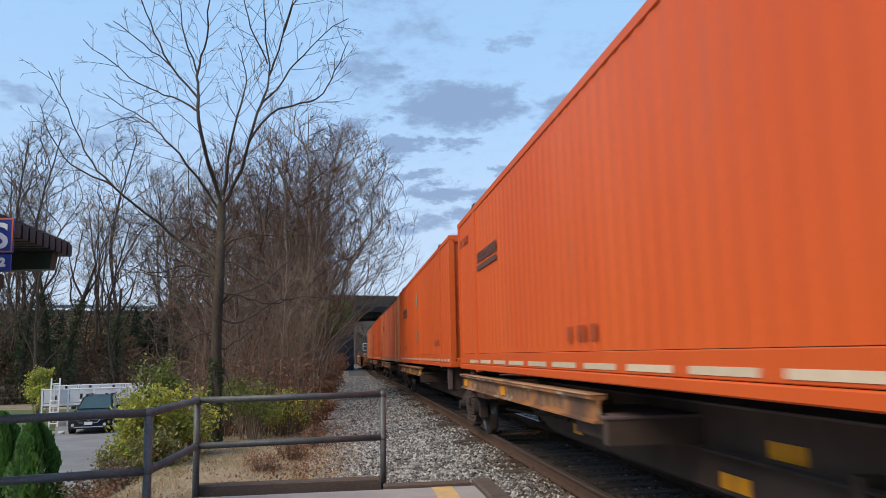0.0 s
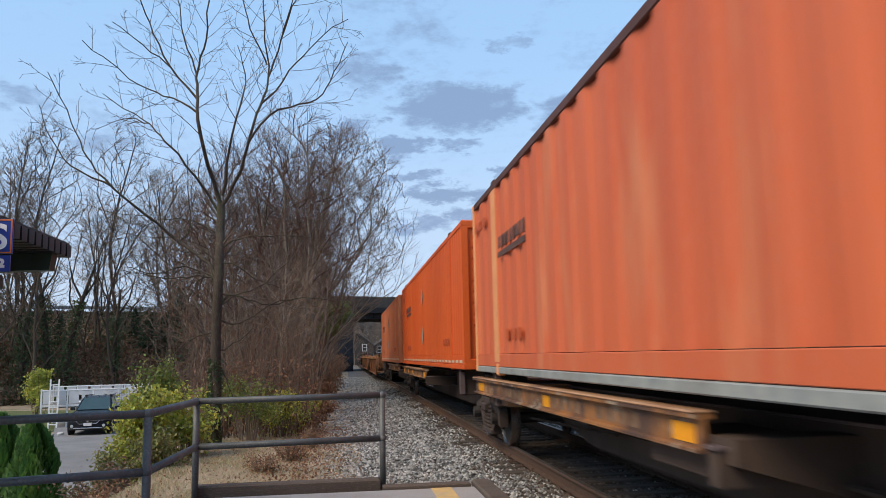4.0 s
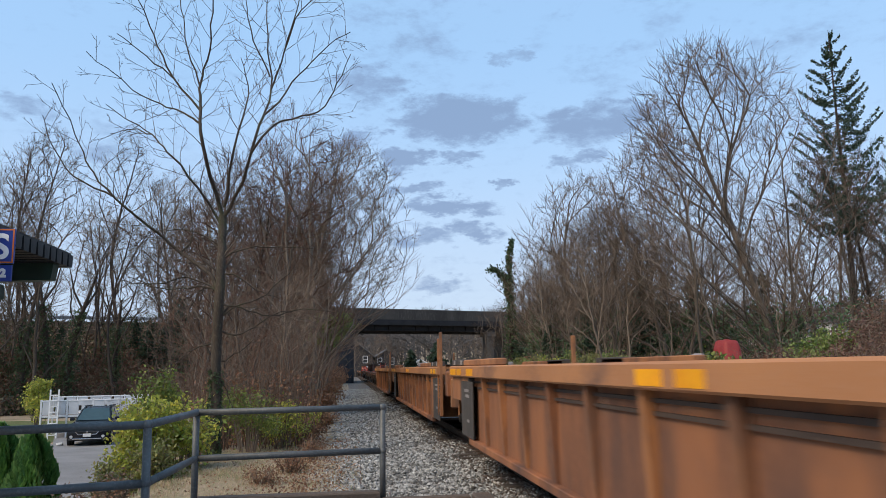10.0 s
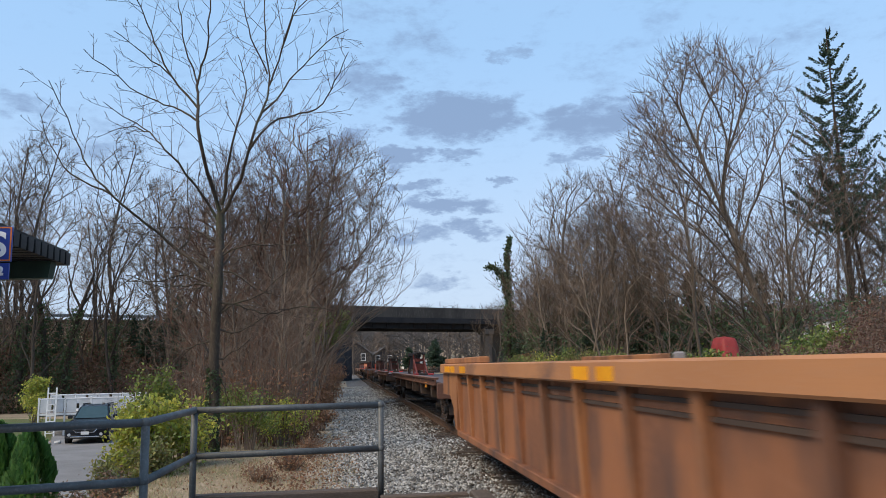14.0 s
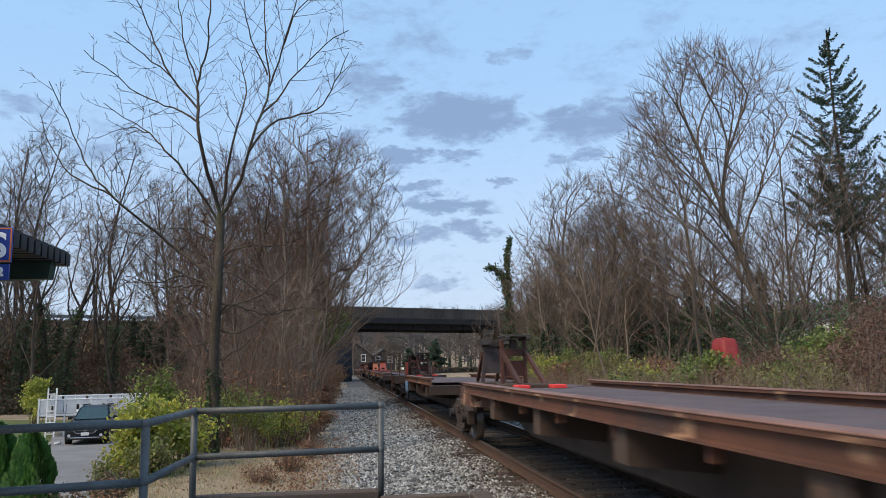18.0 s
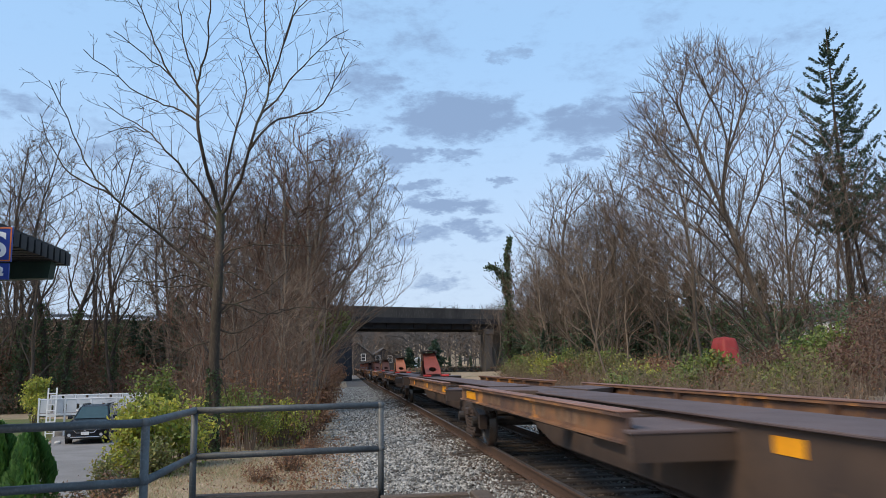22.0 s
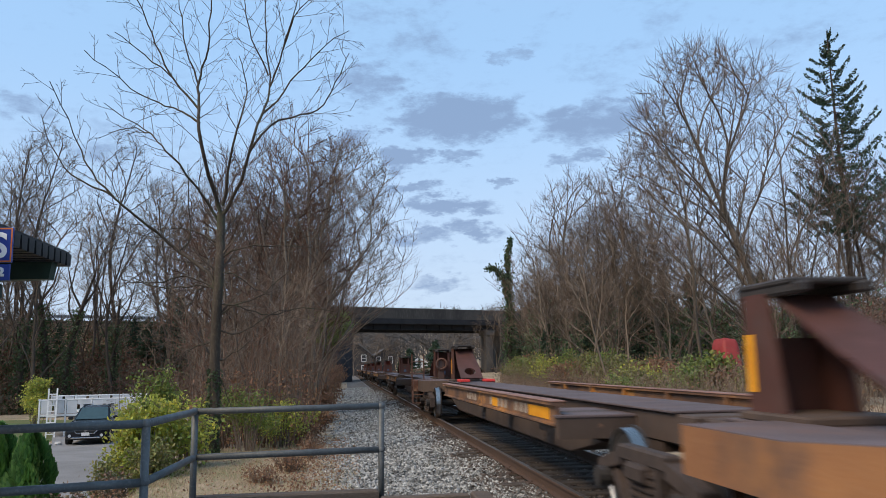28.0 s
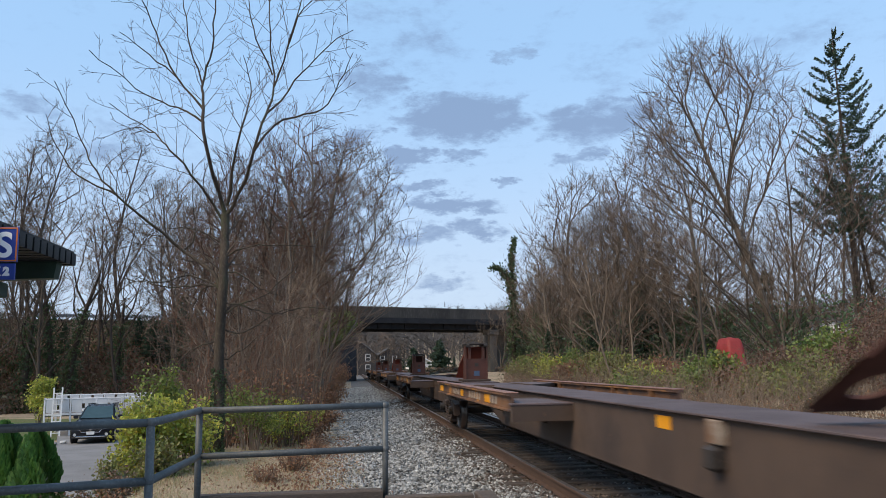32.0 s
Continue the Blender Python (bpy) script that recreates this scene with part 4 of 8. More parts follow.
# --- spine cars ---
def hitch(parent, y, kind, paint, face=1):
    """A trailer hitch. kind: plate (a sloping plate) or strut (a frame with two sloping struts); face 1 slopes to the car's near end, -1 to its far end."""
    m = pose(0, y, 0, 0, 0, 0 if face > 0 else 180) @ Matrix.Diagonal((0.78 if kind == "plate" else 0.68, 1, 1, 1))
    h = part("hitch", Mesh().box(-0.5, 0.5, -0.5, 0.45, 1.08, 1.15, m=m, bevel=0.015), SPINEPAINT, parent, "trailer hitch")
    hd = Mesh().box(-0.4, 0.4, -0.28, 0.5, 2.1, 2.15, m=m, bevel=0.015).box(-0.38, -0.26, -0.34, 0.54, 2.03, 2.12, m=m, bevel=0.02).box(0.26, 0.38, -0.34, 0.54, 2.03, 2.12, m=m, bevel=0.02)
    part("head_plate", hd, DARKSTEEL, h, "dark greased head plate")
    if kind == "plate":
        n = 14
        pl = Mesh()
        # the sloping plate, with a round hole low down
        a, b = Vector((0, 0.1, 2.02)), Vector((0, -1.55, 1.16))
        up = (a - b).normalized()
        nrm = Vector((0, -up.z, up.y)) if up.y > 0 else Vector((0, up.z, -up.y))
        length = (a - b).length

        def at(u, v, o):
            return m @ (b + Vector((u, 0, 0)) + up * v + nrm * o)
        hv, hr = 0.42, 0.2
        outer = []
        for i in range(n * 2):
            t = 2 * math.pi * (i + 0.5) / (n * 2)
            c, s = math.cos(t), math.sin(t)
            k = min(0.4 / max(abs(c), 1e-6), 0.4 / max(abs(s), 1e-6))
            outer.append((c * k, hv + s * k))
        inner = [(math.cos(2 * math.pi * (i + 0.5) / (n * 2)) * hr, hv + math.sin(2 * math.pi * (i + 0.5) / (n * 2)) * hr) for i in range(n * 2)]
        for o0, o1 in ((0.03, 0.0),):
            pts = [at(u, v, o0) for u, v in outer] + [at(u, v, o0) for u, v in inner] + [at(u, v, o1) for u, v in outer] + [at(u, v, o1) for u, v in inner]
            q = n * 2
            fs = []
            for i in range(q):
                j = (i + 1) % q
                fs += [(i, j, q + j, q + i), (2 * q + j, 2 * q + i, 3 * q + i, 3 * q + j), (q + i, q + j, 3 * q + j, 3 * q + i)]
            pl.add(pts, fs)
        pts = [at(-0.4, hv + 0.4, 0.03), at(0.4, hv + 0.4, 0.03), at(0.3, length, 0.03), at(-0.3, length, 0.03), at(-0.4, hv + 0.4, 0), at(0.4, hv + 0.4, 0), at(0.3, length, 0), at(-0.3, length, 0)]
        pl.add(pts, [(0, 1, 2, 3), (7, 6, 5, 4), (0, 4, 5, 1), (1, 5, 6, 2), (2, 6, 7, 3), (3, 7, 4, 0)])
        part("sloping_plate", pl, paint, h, "sloping plate with a round hole")
        for sx in (-0.38, 0.38):
            part("side_plate", Mesh().prism([(0.42, 1.12), (0.42, 2.06), (0.12, 2.06), (0.05, 1.95), (-0.1, 1.12)], "x", sx - 0.02, sx + 0.02, m=m), HITCHBROWN, h)
        part("back_plate", Mesh().box(-0.36, 0.36, 0.36, 0.4, 1.12, 1.72, m=m), HITCHBROWN, h)
        for sx in (-0.402, 0.402) if face > 0 else ():
            part("warning_strip", Mesh().box(sx - 0.002, sx + 0.002, 0.3, 0.41, 1.3, 1.75, m=m), YELLOW, h, "yellow warning strip")
        part("notice_plate", Mesh().box(-0.1, 0.1, 0.401, 0.407, 1.24, 1.38, m=m), PLATEBLUE, h, "small blue-grey notice plate")
        part("slot", Mesh().box(-0.07, 0.07, 0.401, 0.405, 1.5, 1.6, m=m), DARKSTEEL, h)
        for sx in (-0.25, 0.25):
            part("brace", Mesh().prism([(0.36, 1.7), (0.42, 1.7), (0.42, 2.06), (0.36, 2.06)], "x", sx - 0.05, sx + 0.05, m=m), HITCHBROWN, h)
    else:
        for sx in (-0.36, 0.36):
            part("upright", Mesh().box(sx - 0.045, sx + 0.045, 0.12, 0.24, 1.12, 2.06, m=m, bevel=0.012), paint, h)
            part("strut", Mesh().prism([(0.12, 1.74), (0.12, 1.85), (-1.5, 1.19), (-1.5, 1.09)], "x", sx - 0.05, sx + 0.05, m=m), paint, h)
        part("cross_plate", Mesh().box(-0.32, 0.32, 0.16, 0.2, 1.3, 1.62, m=m), paint, h)
        part("cross_plate", Mesh().box(-0.32, 0.32, 0.1, 0.14, 1.72, 1.86, m=m), paint, h)
        part("neck", Mesh().box(-0.09, 0.09, 0.1, 0.28, 1.86, 2.06, m=m), DARKSTEEL, h)
        part("foot", Mesh().box(-0.48, 0.48, -1.75, -1.35, 1.06, 1.18, m=m, bevel=0.02), SPINEPAINT, h)
        for sx in (-0.5, 0.5):
            part("stop_block", Mesh().box(sx - 0.16, sx + 0.16, -2.2, -1.76, 1.1, 1.17, m=m, bevel=0.012), BRIGHTRED, h, "bright red painted block")
    if kind == "plate":
        for sx in (-0.42, 0.48) if face > 0 else ():
            part("stop_block", Mesh().box(sx - 0.1, sx + 0.22, -2.1, -1.4, 1.1, 1.17, m=m, bevel=0.012), BRIGHTRED, h, "bright red painted block")
    return h


def pillar(parent, y):
    """An upright folding hitch seen from behind: a tapered pillar with two forked heads and a leaning brace."""
    h = part("folded_hitch", Mesh().box(-0.45, 0.45, y - 0.4, y + 0.5, 1.08, 1.14, bevel=0.015), SPINEPAINT, parent, "folding trailer hitch")
    p = Mesh()
    p.prism([(-0.21, 1.34), (0.21, 1.34), (0.16, 2.0), (-0.16, 2.0)], "y", y - 0.06, y)
    for sg in (-1, 1):
        p.prism([(sg * 0.3, 1.13), (sg * 0.22, 1.13), (sg * 0.14, 2.02), (sg * 0.2, 2.02)], "y", y - 0.075, y + 0.06)
    part("pillar", p, HITCHGREY, h)
    for z, w in ((1.62, 0.045), (1.72, 0.06), (1.82, 0.08)):
        part("slot", Mesh().box(-w, w, y - 0.066, y - 0.06, z, z + 0.03), DARKSTEEL, h)
    hd = Mesh()
    for sx in (-0.22, 0.22):
        hd.prism([(y - 0.35, 2.02), (y - 0.2, 1.97), (y + 0.3, 2.0), (y + 0.5, 2.1), (y + 0.45, 2.16), (y - 0.3, 2.15)], "x", sx - 0.09, sx + 0.09)
    hd.box(-0.22, 0.22, y - 0.1, y + 0.2, 1.98, 2.08)
    part("head_plate", hd, DARKSTEEL, h, "dark forked head plate")
    for sx in (-0.24, 0.24):
        part("brace", Mesh().prism([(y + 0.02, 1.75), (y + 0.02, 1.85), (y + 0.85, 1.22), (y + 0.8, 1.12)], "x", sx - 0.035, sx + 0.035), HITCHBROWN, h)
    return h


@functools.lru_cache(None)
def stencil(width, bold):
    return Mesh().box(-0.001, 0.001, 0, width, 0, 0.12).data("stencil_bar", FADEWHITE if bold else FADEDIM)


def spine_car(s0, s1, sills, hitches, label, pedestals=(), first=False, last=False, ochre=True, platform=None, marks=(), extra=(), near_frame=True, web_marks=()):
    """One unit of a spine car from s0 (its near end) to s1 (over the next truck)."""
    L = s1 - s0
    c = thing("spine_car", label, "flat wagon", "spine cars of the train", at=pose(TRACK, s0, 0))
    sill_paint = SILLDIRTY if ochre == "dirty" else SILLPAINT if ochre else SILLBROWN
    end_paint = SPINEPAINT if ochre == "dirty" else BOLSTER if ochre else SILLBROWN
    web = Mesh()
    web.prism([(0.9, 0.66), (2.6, 0.62), (4.2, 0.34), (L - 4.2, 0.34), (L - 2.6, 0.62), (L - 0.9, 0.66), (L - 0.9, 1.06), (0.9, 1.06)], "x", -0.4, 0.4)
    part("centre_sill", web, SPINEPAINT, c, "deep box-shaped centre sill")
    part("top_plate", Mesh().box(-0.46, 0.46, 0.5, L - 0.5, 1.06, 1.085, bevel=0.006), SPINETOP, c, "worn grey top plate")
    low = 0.84 if ochre else 0.7
    for k in range(int(L / 2.9)):
        y = 2.2 + k * 2.9
        if any(a - 0.3 < y < b + 0.3 for a, b in sills):
            for sg in (-1, 1):
                a, b = sorted((sg * 0.4, sg * 1.22))
                part("cross_bearer", Mesh().prism([(a, 1.0), (b, 1.0), (b, low if sg > 0 else 0.6), (a, 0.6 if sg > 0 else low)], "y", y - 0.16, y + 0.16), SPINEPAINT, c)
    for ya, yb in ((0.0, 2.4), (L, L - 2.4)):
        shared = not (first if ya == 0 else last)
        if shared:
            lo, hi = (0.1, 1.7) if ya == 0 else (L - 1.7, L - 0.1)
            part("end_neck", Mesh().box(-0.42, 0.42, lo, hi, 0.76, 1.055, bevel=0.02), SPINEPAINT, c, "narrow neck over the shared truck")
        if ya == 0 and not near_frame:
            continue
        sh = (1.05 if shared else 0.0) * (1 if ya < yb else -1)
        for sg in (-1, 1):
            o = [(sg * 0.35, ya + sh + (0.15 if ya < yb else -0.15)), (sg * 1.16, ya + sh + (0.2 if ya < yb else -0.2)), (sg * 1.16, ya + sh + (1.5 if ya < yb else -1.5)), (sg * 0.42, yb + sh)]
            ef = part("end_frame", Mesh().prism(o, "z", 0.76, 1.1), SILLBROWN if first and ya == 0 else SPINEPAINT if last and ya > 0 else end_paint, c, "worn end frame")
            part("frame_cover", Mesh().prism(o, "z", 1.1, 1.108), SPINETOP, ef)
    dz = 0.0 if ochre else 0.075
    for y0, y1 in sills if not ochre else ():
        part("deck_plate", Mesh().box(-1.215, 1.215, y0, y1, 1.088, 1.102, bevel=0.004), SPINETOP, c, "worn purple-brown deck plate")
    for y0, y1 in sills:
        for sg in (-1, 1):
            x = sg * 1.24
            o = [(-0.06, 0.88), (0.06, 0.88), (0.06, 0.9), (0.02, 0.91), (0.02, 1.09), (0.075, 1.1), (0.075, 1.128), (-0.075, 1.128), (-0.075, 1.1), (-0.02, 1.09), (-0.02, 0.91), (-0.06, 0.9)]
            m = Mesh().prism([(x + u, v + dz * (1.0 if v > 1 else 1.9)) for u, v in o], "y", y0, y1)
            sl = part("side_sill", m, sill_paint, c, "chipped side sill")
            part("top_flange", Mesh().box(x - 0.085, x + 0.085, y0, y1, 1.129 + dz, 1.152 + dz, bevel=0.009), LIPPAINT if ochre is True else LIPBROWN, sl, "worn rounded lip")
            if ochre and y1 - y0 > 6:
                yy = y0 + 1.1
                for wd in (0.2, 0.16, 0.22, 0.2, 0.0, 0.2, 0.18, 0.2, 0.2, 0.18, 0.0, 0.0, 0.0, 0.5, 0.42):
                    if wd:
                        part("stencil_bar", stencil(wd, s0 > 280), None, sl, "" if wd < 0.4 else "faded pale patch", at=pose(x + sg * 0.021, yy, 0.94))
                    yy += wd + 0.09 if wd else 0.4
            for k in range(int((y1 - y0) / 1.8)):
                a, b = sorted((x, x - sg * 0.1))
                part("gusset", Mesh().box(a, b, y0 + 0.9 + k * 1.8, y0 + 0.94 + k * 1.8, 0.9, 1.1), sill_paint, sl)
    for y0, y1, z in platform or ():
        slab = Mesh().box(-1.3, 1.3, y1 - 0.16, y1 - 0.004, z - 0.03, z, bevel=0.006).box(-1.17, 1.17, y1 - 0.004, y1 + 1.3, z - 0.03, z)
        pf = part("wheel_platform", slab, SPINETOP, c, "worn wheel platform")
        part("platform_web", Mesh().box(-1.28, 1.28, y1 - 0.15, y1 - 0.006, z - 0.25, z - 0.031).box(-1.15, 1.15, y1 - 0.006, y1 + 1.25, z - 0.25, z - 0.031), SPINEPAINT, pf)
    for y, w in marks:
        on_sill = any(a <= y and y + w <= b for a, b in sills)
        if not on_sill:
            web_marks = (*web_marks, (y, w, 0.9))
            continue
        for sg in (-1, 1):
            x = sg * 1.262
            part("reflective_patch", Mesh().box(x - 0.003, x + 0.003, y, y + w, 0.93, 1.06), YELLOW, c, "yellow reflective patch")
    for y in pedestals:
        for sg in (-1, 1):
            a, b = sorted((sg * 0.72, sg * 1.2))
            pd = part("container_pedestal", Mesh().box(a, b, y - 0.28, y + 0.12, 0.72, 1.22, bevel=0.015), SPINEPAINT, c, "dark container pedestal")
            a, b = sorted((sg * 1.14, sg * 1.24))
            part("edge_post", Mesh().box(a, b, y - 0.33, y - 0.28, 0.74, 1.2, bevel=0.01), SPINETOP, pd, "pale edge")
            a, b = sorted((sg * 0.9, sg * 1.22))
            part("corner_lock", Mesh().box(a, b, y - 0.2, y + 0.06, 1.22, 1.25, bevel=0.01), DARKSTEEL, pd)
    for y, w, z in web_marks:
        for sg in (-1, 1):
            x = sg * 0.402
            part("reflective_patch", Mesh().box(x - 0.004, x + 0.004, y, y + w, z, z + 0.13), YELLOW, c, "yellow reflective patch")
    for sg in (-1, 1) if pedestals else ():
        part("brake_pipe", Mesh().rod((sg * 0.52, 3.0, 0.7), (sg * 0.52, L - 3.0, 0.7), 0.025, n=6), DARKSTEEL, c)
        part("brake_rod", Mesh().rod((sg * 0.62, L - 1.8, 0.52), (sg * 0.5, L - 5.4, 0.6), 0.02, n=6), TRUCKSTEEL, c)
        for y in (L * 0.34, L * 0.62):
            a, b = sorted((sg * 0.4, sg * 0.56))
            part("pipe_bracket", Mesh().box(a, b, y, y + 0.08, 0.64, 0.78), SPINEPAINT, c)
    for y, kind, paint, face in hitches:
        if kind == "pillar":
            pillar(c, y)
        else:
            hitch(c, y, kind, paint, face)
    if first:
        truck(c, 1.3)
        coupler(c, 0.0, -1)
    truck(c, L - (1.3 if last else 0.0))
    if last:
        coupler(c, L, 1)
    for fn in extra:
        fn(c, L)
    return mover(c, s0)


def coupler(c, y, sg):
    m = Mesh().box(-0.1, 0.1, min(y, y + sg * 0.9), max(y, y + sg * 0.9), 0.68, 0.88, bevel=0.02)
    k = Mesh().box(-0.19, 0.19, y + sg * 0.72 - 0.16, y + sg * 0.72 + 0.16, 0.62, 0.94, bevel=0.04)
    d = part("drawbar", m, DARKSTEEL, c)
    part("coupler_head", k, DARKSTEEL, d)
    part("end_beam", Mesh().box(-1.3, 1.3, min(y, y - sg * 0.25), max(y, y - sg * 0.25), 0.72, 1.1, bevel=0.02), SILLBROWN, c, "rusty brown end beam")
    hose = [Vector((0.35, y, 0.7)), Vector((0.38, y + sg * 0.3, 0.5)), Vector((0.4, y + sg * 0.7, 0.42)), Vector((0.36, y + sg * 1.0, 0.46))]
    part("air_hose", Mesh().tube(hose, [0.03] * 4, 8), DARKSTEEL, c, smooth=True)


def grab(c, L):
    """An end ladder with a brake wheel."""
    for x in (-1.1,):
        p = part("ladder", Mesh().box(x - 0.22, x - 0.18, 0.02, 0.06, 0.4, 1.95).box(x + 0.18, x + 0.22, 0.02, 0.06, 0.4, 1.95), SILLBROWN, c, "brown end ladder")
        for k in range(4):
            part("rung", Mesh().rod((x - 0.18, 0.04, 0.5 + k * 0.4), (x + 0.18, 0.04, 0.5 + k * 0.4), 0.014), SILLBROWN, p)
    part("brake_wheel", Mesh().lathe([(0.2, 0.2), (0.22, 0.24), (0.24, 0.24), (0.26, 0.2), (0.24, 0.19), (0.22, 0.19)], 18, "y", (0.75, 0.0, 1.55)), SILLBROWN, c)
    part("brake_stand", Mesh().box(0.7, 0.8, 0.05, 0.15, 1.0, 1.75), SILLBROWN, c)
    if L < 18.6:
        part("brake_housing", Mesh().box(0.25, 0.75, 1.45, 1.68, 1.1, 1.62, bevel=0.03), SILLBROWN, c, "brown hand brake housing")
    part("brake_wheel", Mesh().lathe([(0.0, 0.17), (0.02, 0.22), (0.05, 0.22), (0.07, 0.17), (0.05, 0.15), (0.02, 0.15)], 18, "y", (-0.1, 1.6, 1.62)), SILLBROWN, c, "dusty hand brake wheel")
    part("wheel_stand", Mesh().box(-0.2, 0.0, 1.68, 1.8, 1.06, 1.8, bevel=0.02), SILLBROWN, c)
    if L > 18.6:
        part("painted_panel", Mesh().box(-0.5, -0.36, 1.6, 1.68, 1.12, 1.74, bevel=0.015), HITCHRED, c, "orange-red upright panel")
    part("step_frame", Mesh().box(-1.3, -1.26, 0.0, 0.04, 0.3, 0.9).box(-0.92, -0.88, 0.0, 0.04, 0.3, 0.9).box(-1.26, -0.92, 0.0, 0.04, 0.32, 0.35).box(-1.26, -0.92, 0.0, 0.04, 0.6, 0.63), LIPBROWN, c, "worn corner step")


def end_stand(c, L):
    """A tall rusty brake stand with a ladder at the car's far end."""
    y = L - 0.05
    part("end_post", Mesh().box(-1.36, -1.18, y - 0.62, y - 0.48, 0.8, 1.72, bevel=0.02), WELLPAINT, c, "ochre end post")
    part("end_box", Mesh().box(-1.3, -0.2, y - 0.7, y - 0.1, 0.8, 1.12, bevel=0.03), WELLSIDE, c, "rusty end box")
    st = part("brake_stand", Mesh().box(-1.2, -1.1, y - 0.1, y, 0.9, 1.85, bevel=0.015).box(-0.55, -0.45, y - 0.1, y, 0.9, 1.85, bevel=0.015).box(-1.2, -0.45, y - 0.09, y - 0.01, 1.3, 1.42).box(-1.2, -0.45, y - 0.09, y - 0.01, 1.7, 1.85), WELLSIDE, c, "rusty brake stand")
    part("brake_wheel", Mesh().lathe([(0.0, 0.2), (0.02, 0.25), (0.05, 0.25), (0.07, 0.2), (0.05, 0.18), (0.02, 0.18)], 18, "y", (-0.82, y, 1.5)), WELLSIDE, st)
    part("stand_plate", Mesh().box(-1.08, -0.57, y - 0.06, y - 0.04, 0.95, 1.68), SPINEPAINT, st)
    for k in range(3):
        part("rung", Mesh().rod((-1.3, y + 0.03, 0.5 + k * 0.3), (-0.9, y + 0.03, 0.5 + k * 0.3), 0.016), SILLPAINT, st)


LOADED = "dirty brown spine car with ochre side sills under a container"
spine_car(-1.7, 16.0, [(8.7, 17.0)], [], LOADED, platform=[(6.5, 8.5, 0.97)], marks=[(16.4, 0.4), (12.9, 0.3)], web_marks=[(6.8, 0.5, 0.72), (12.0, 0.4, 0.42), (7.6, 0.5, 0.38)], pedestals=(16.3, 3.2))
spine_car(16.0, 33.5, [(8.15, 17.1)], [], LOADED, platform=[(6.2, 8.0, 0.95)], marks=[(8.2, 0.4), (12.0, 0.35), (14.6, 0.3)], web_marks=[(6.6, 0.6, 0.7), (1.6, 0.5, 0.6)], pedestals=(16.0, 2.0), near_frame=False)
spine_car(33.5, 50.9, [(8.2, 17.0)], [], LOADED, platform=[(6.2, 8.1, 0.95)], marks=[(8.3, 0.35), (12.0, 0.3), (16.2, 0.5)], web_marks=[(3.2, 0.5, 0.6)], pedestals=(15.6, 2.0), near_frame=False)
spine_car(50.9, 68.8, [(8.4, 16.9)], [], LOADED, platform=[(6.4, 8.2, 0.95)], marks=[(8.5, 0.5), (12.5, 0.35), (14.3, 0.3), (16.3, 0.4)], web_marks=[(4.0, 0.5, 0.6)], pedestals=(15.9, 2.0), near_frame=False)
spine_car(68.8, 88.0, [(1.5, 9.8)], [], LOADED, platform=[(-0.2, 1.5, 0.97)], marks=[(1.55, 0.5), (5.0, 0.3)], web_marks=[(13.0, 0.5, 0.6)], pedestals=(2.6, 15.3), last=True, extra=(end_stand,), near_frame=False)
container(15.3, ORANGE, "orange ribbed shipping container with dusty paint on a spine car", tape=(1.15, 0.88), diamonds=False, numbers=((7.65, 0.39), (CL - 1.2, CH - 0.55)))
container(32.85, ORANGE, "bright orange shipping container with grey diamond patches on a spine car")
container(50.2, DULLRED, "dull red-orange corrugated container with pale posts on a spine car", posts=PALEPOST, pitch=0.62, depth=0.04, tape=None, diamonds=False, rail=GREYMARK, top=HITCHBROWN)
container(67.7, ORANGE, "bright orange ribbed container with grey diamond patches on a spine car")
container(86.1, SALMON, "faded salmon-orange container with stained diamond patches on a spine car", end_mark=True, depth=0.009)

# --- well cars ---


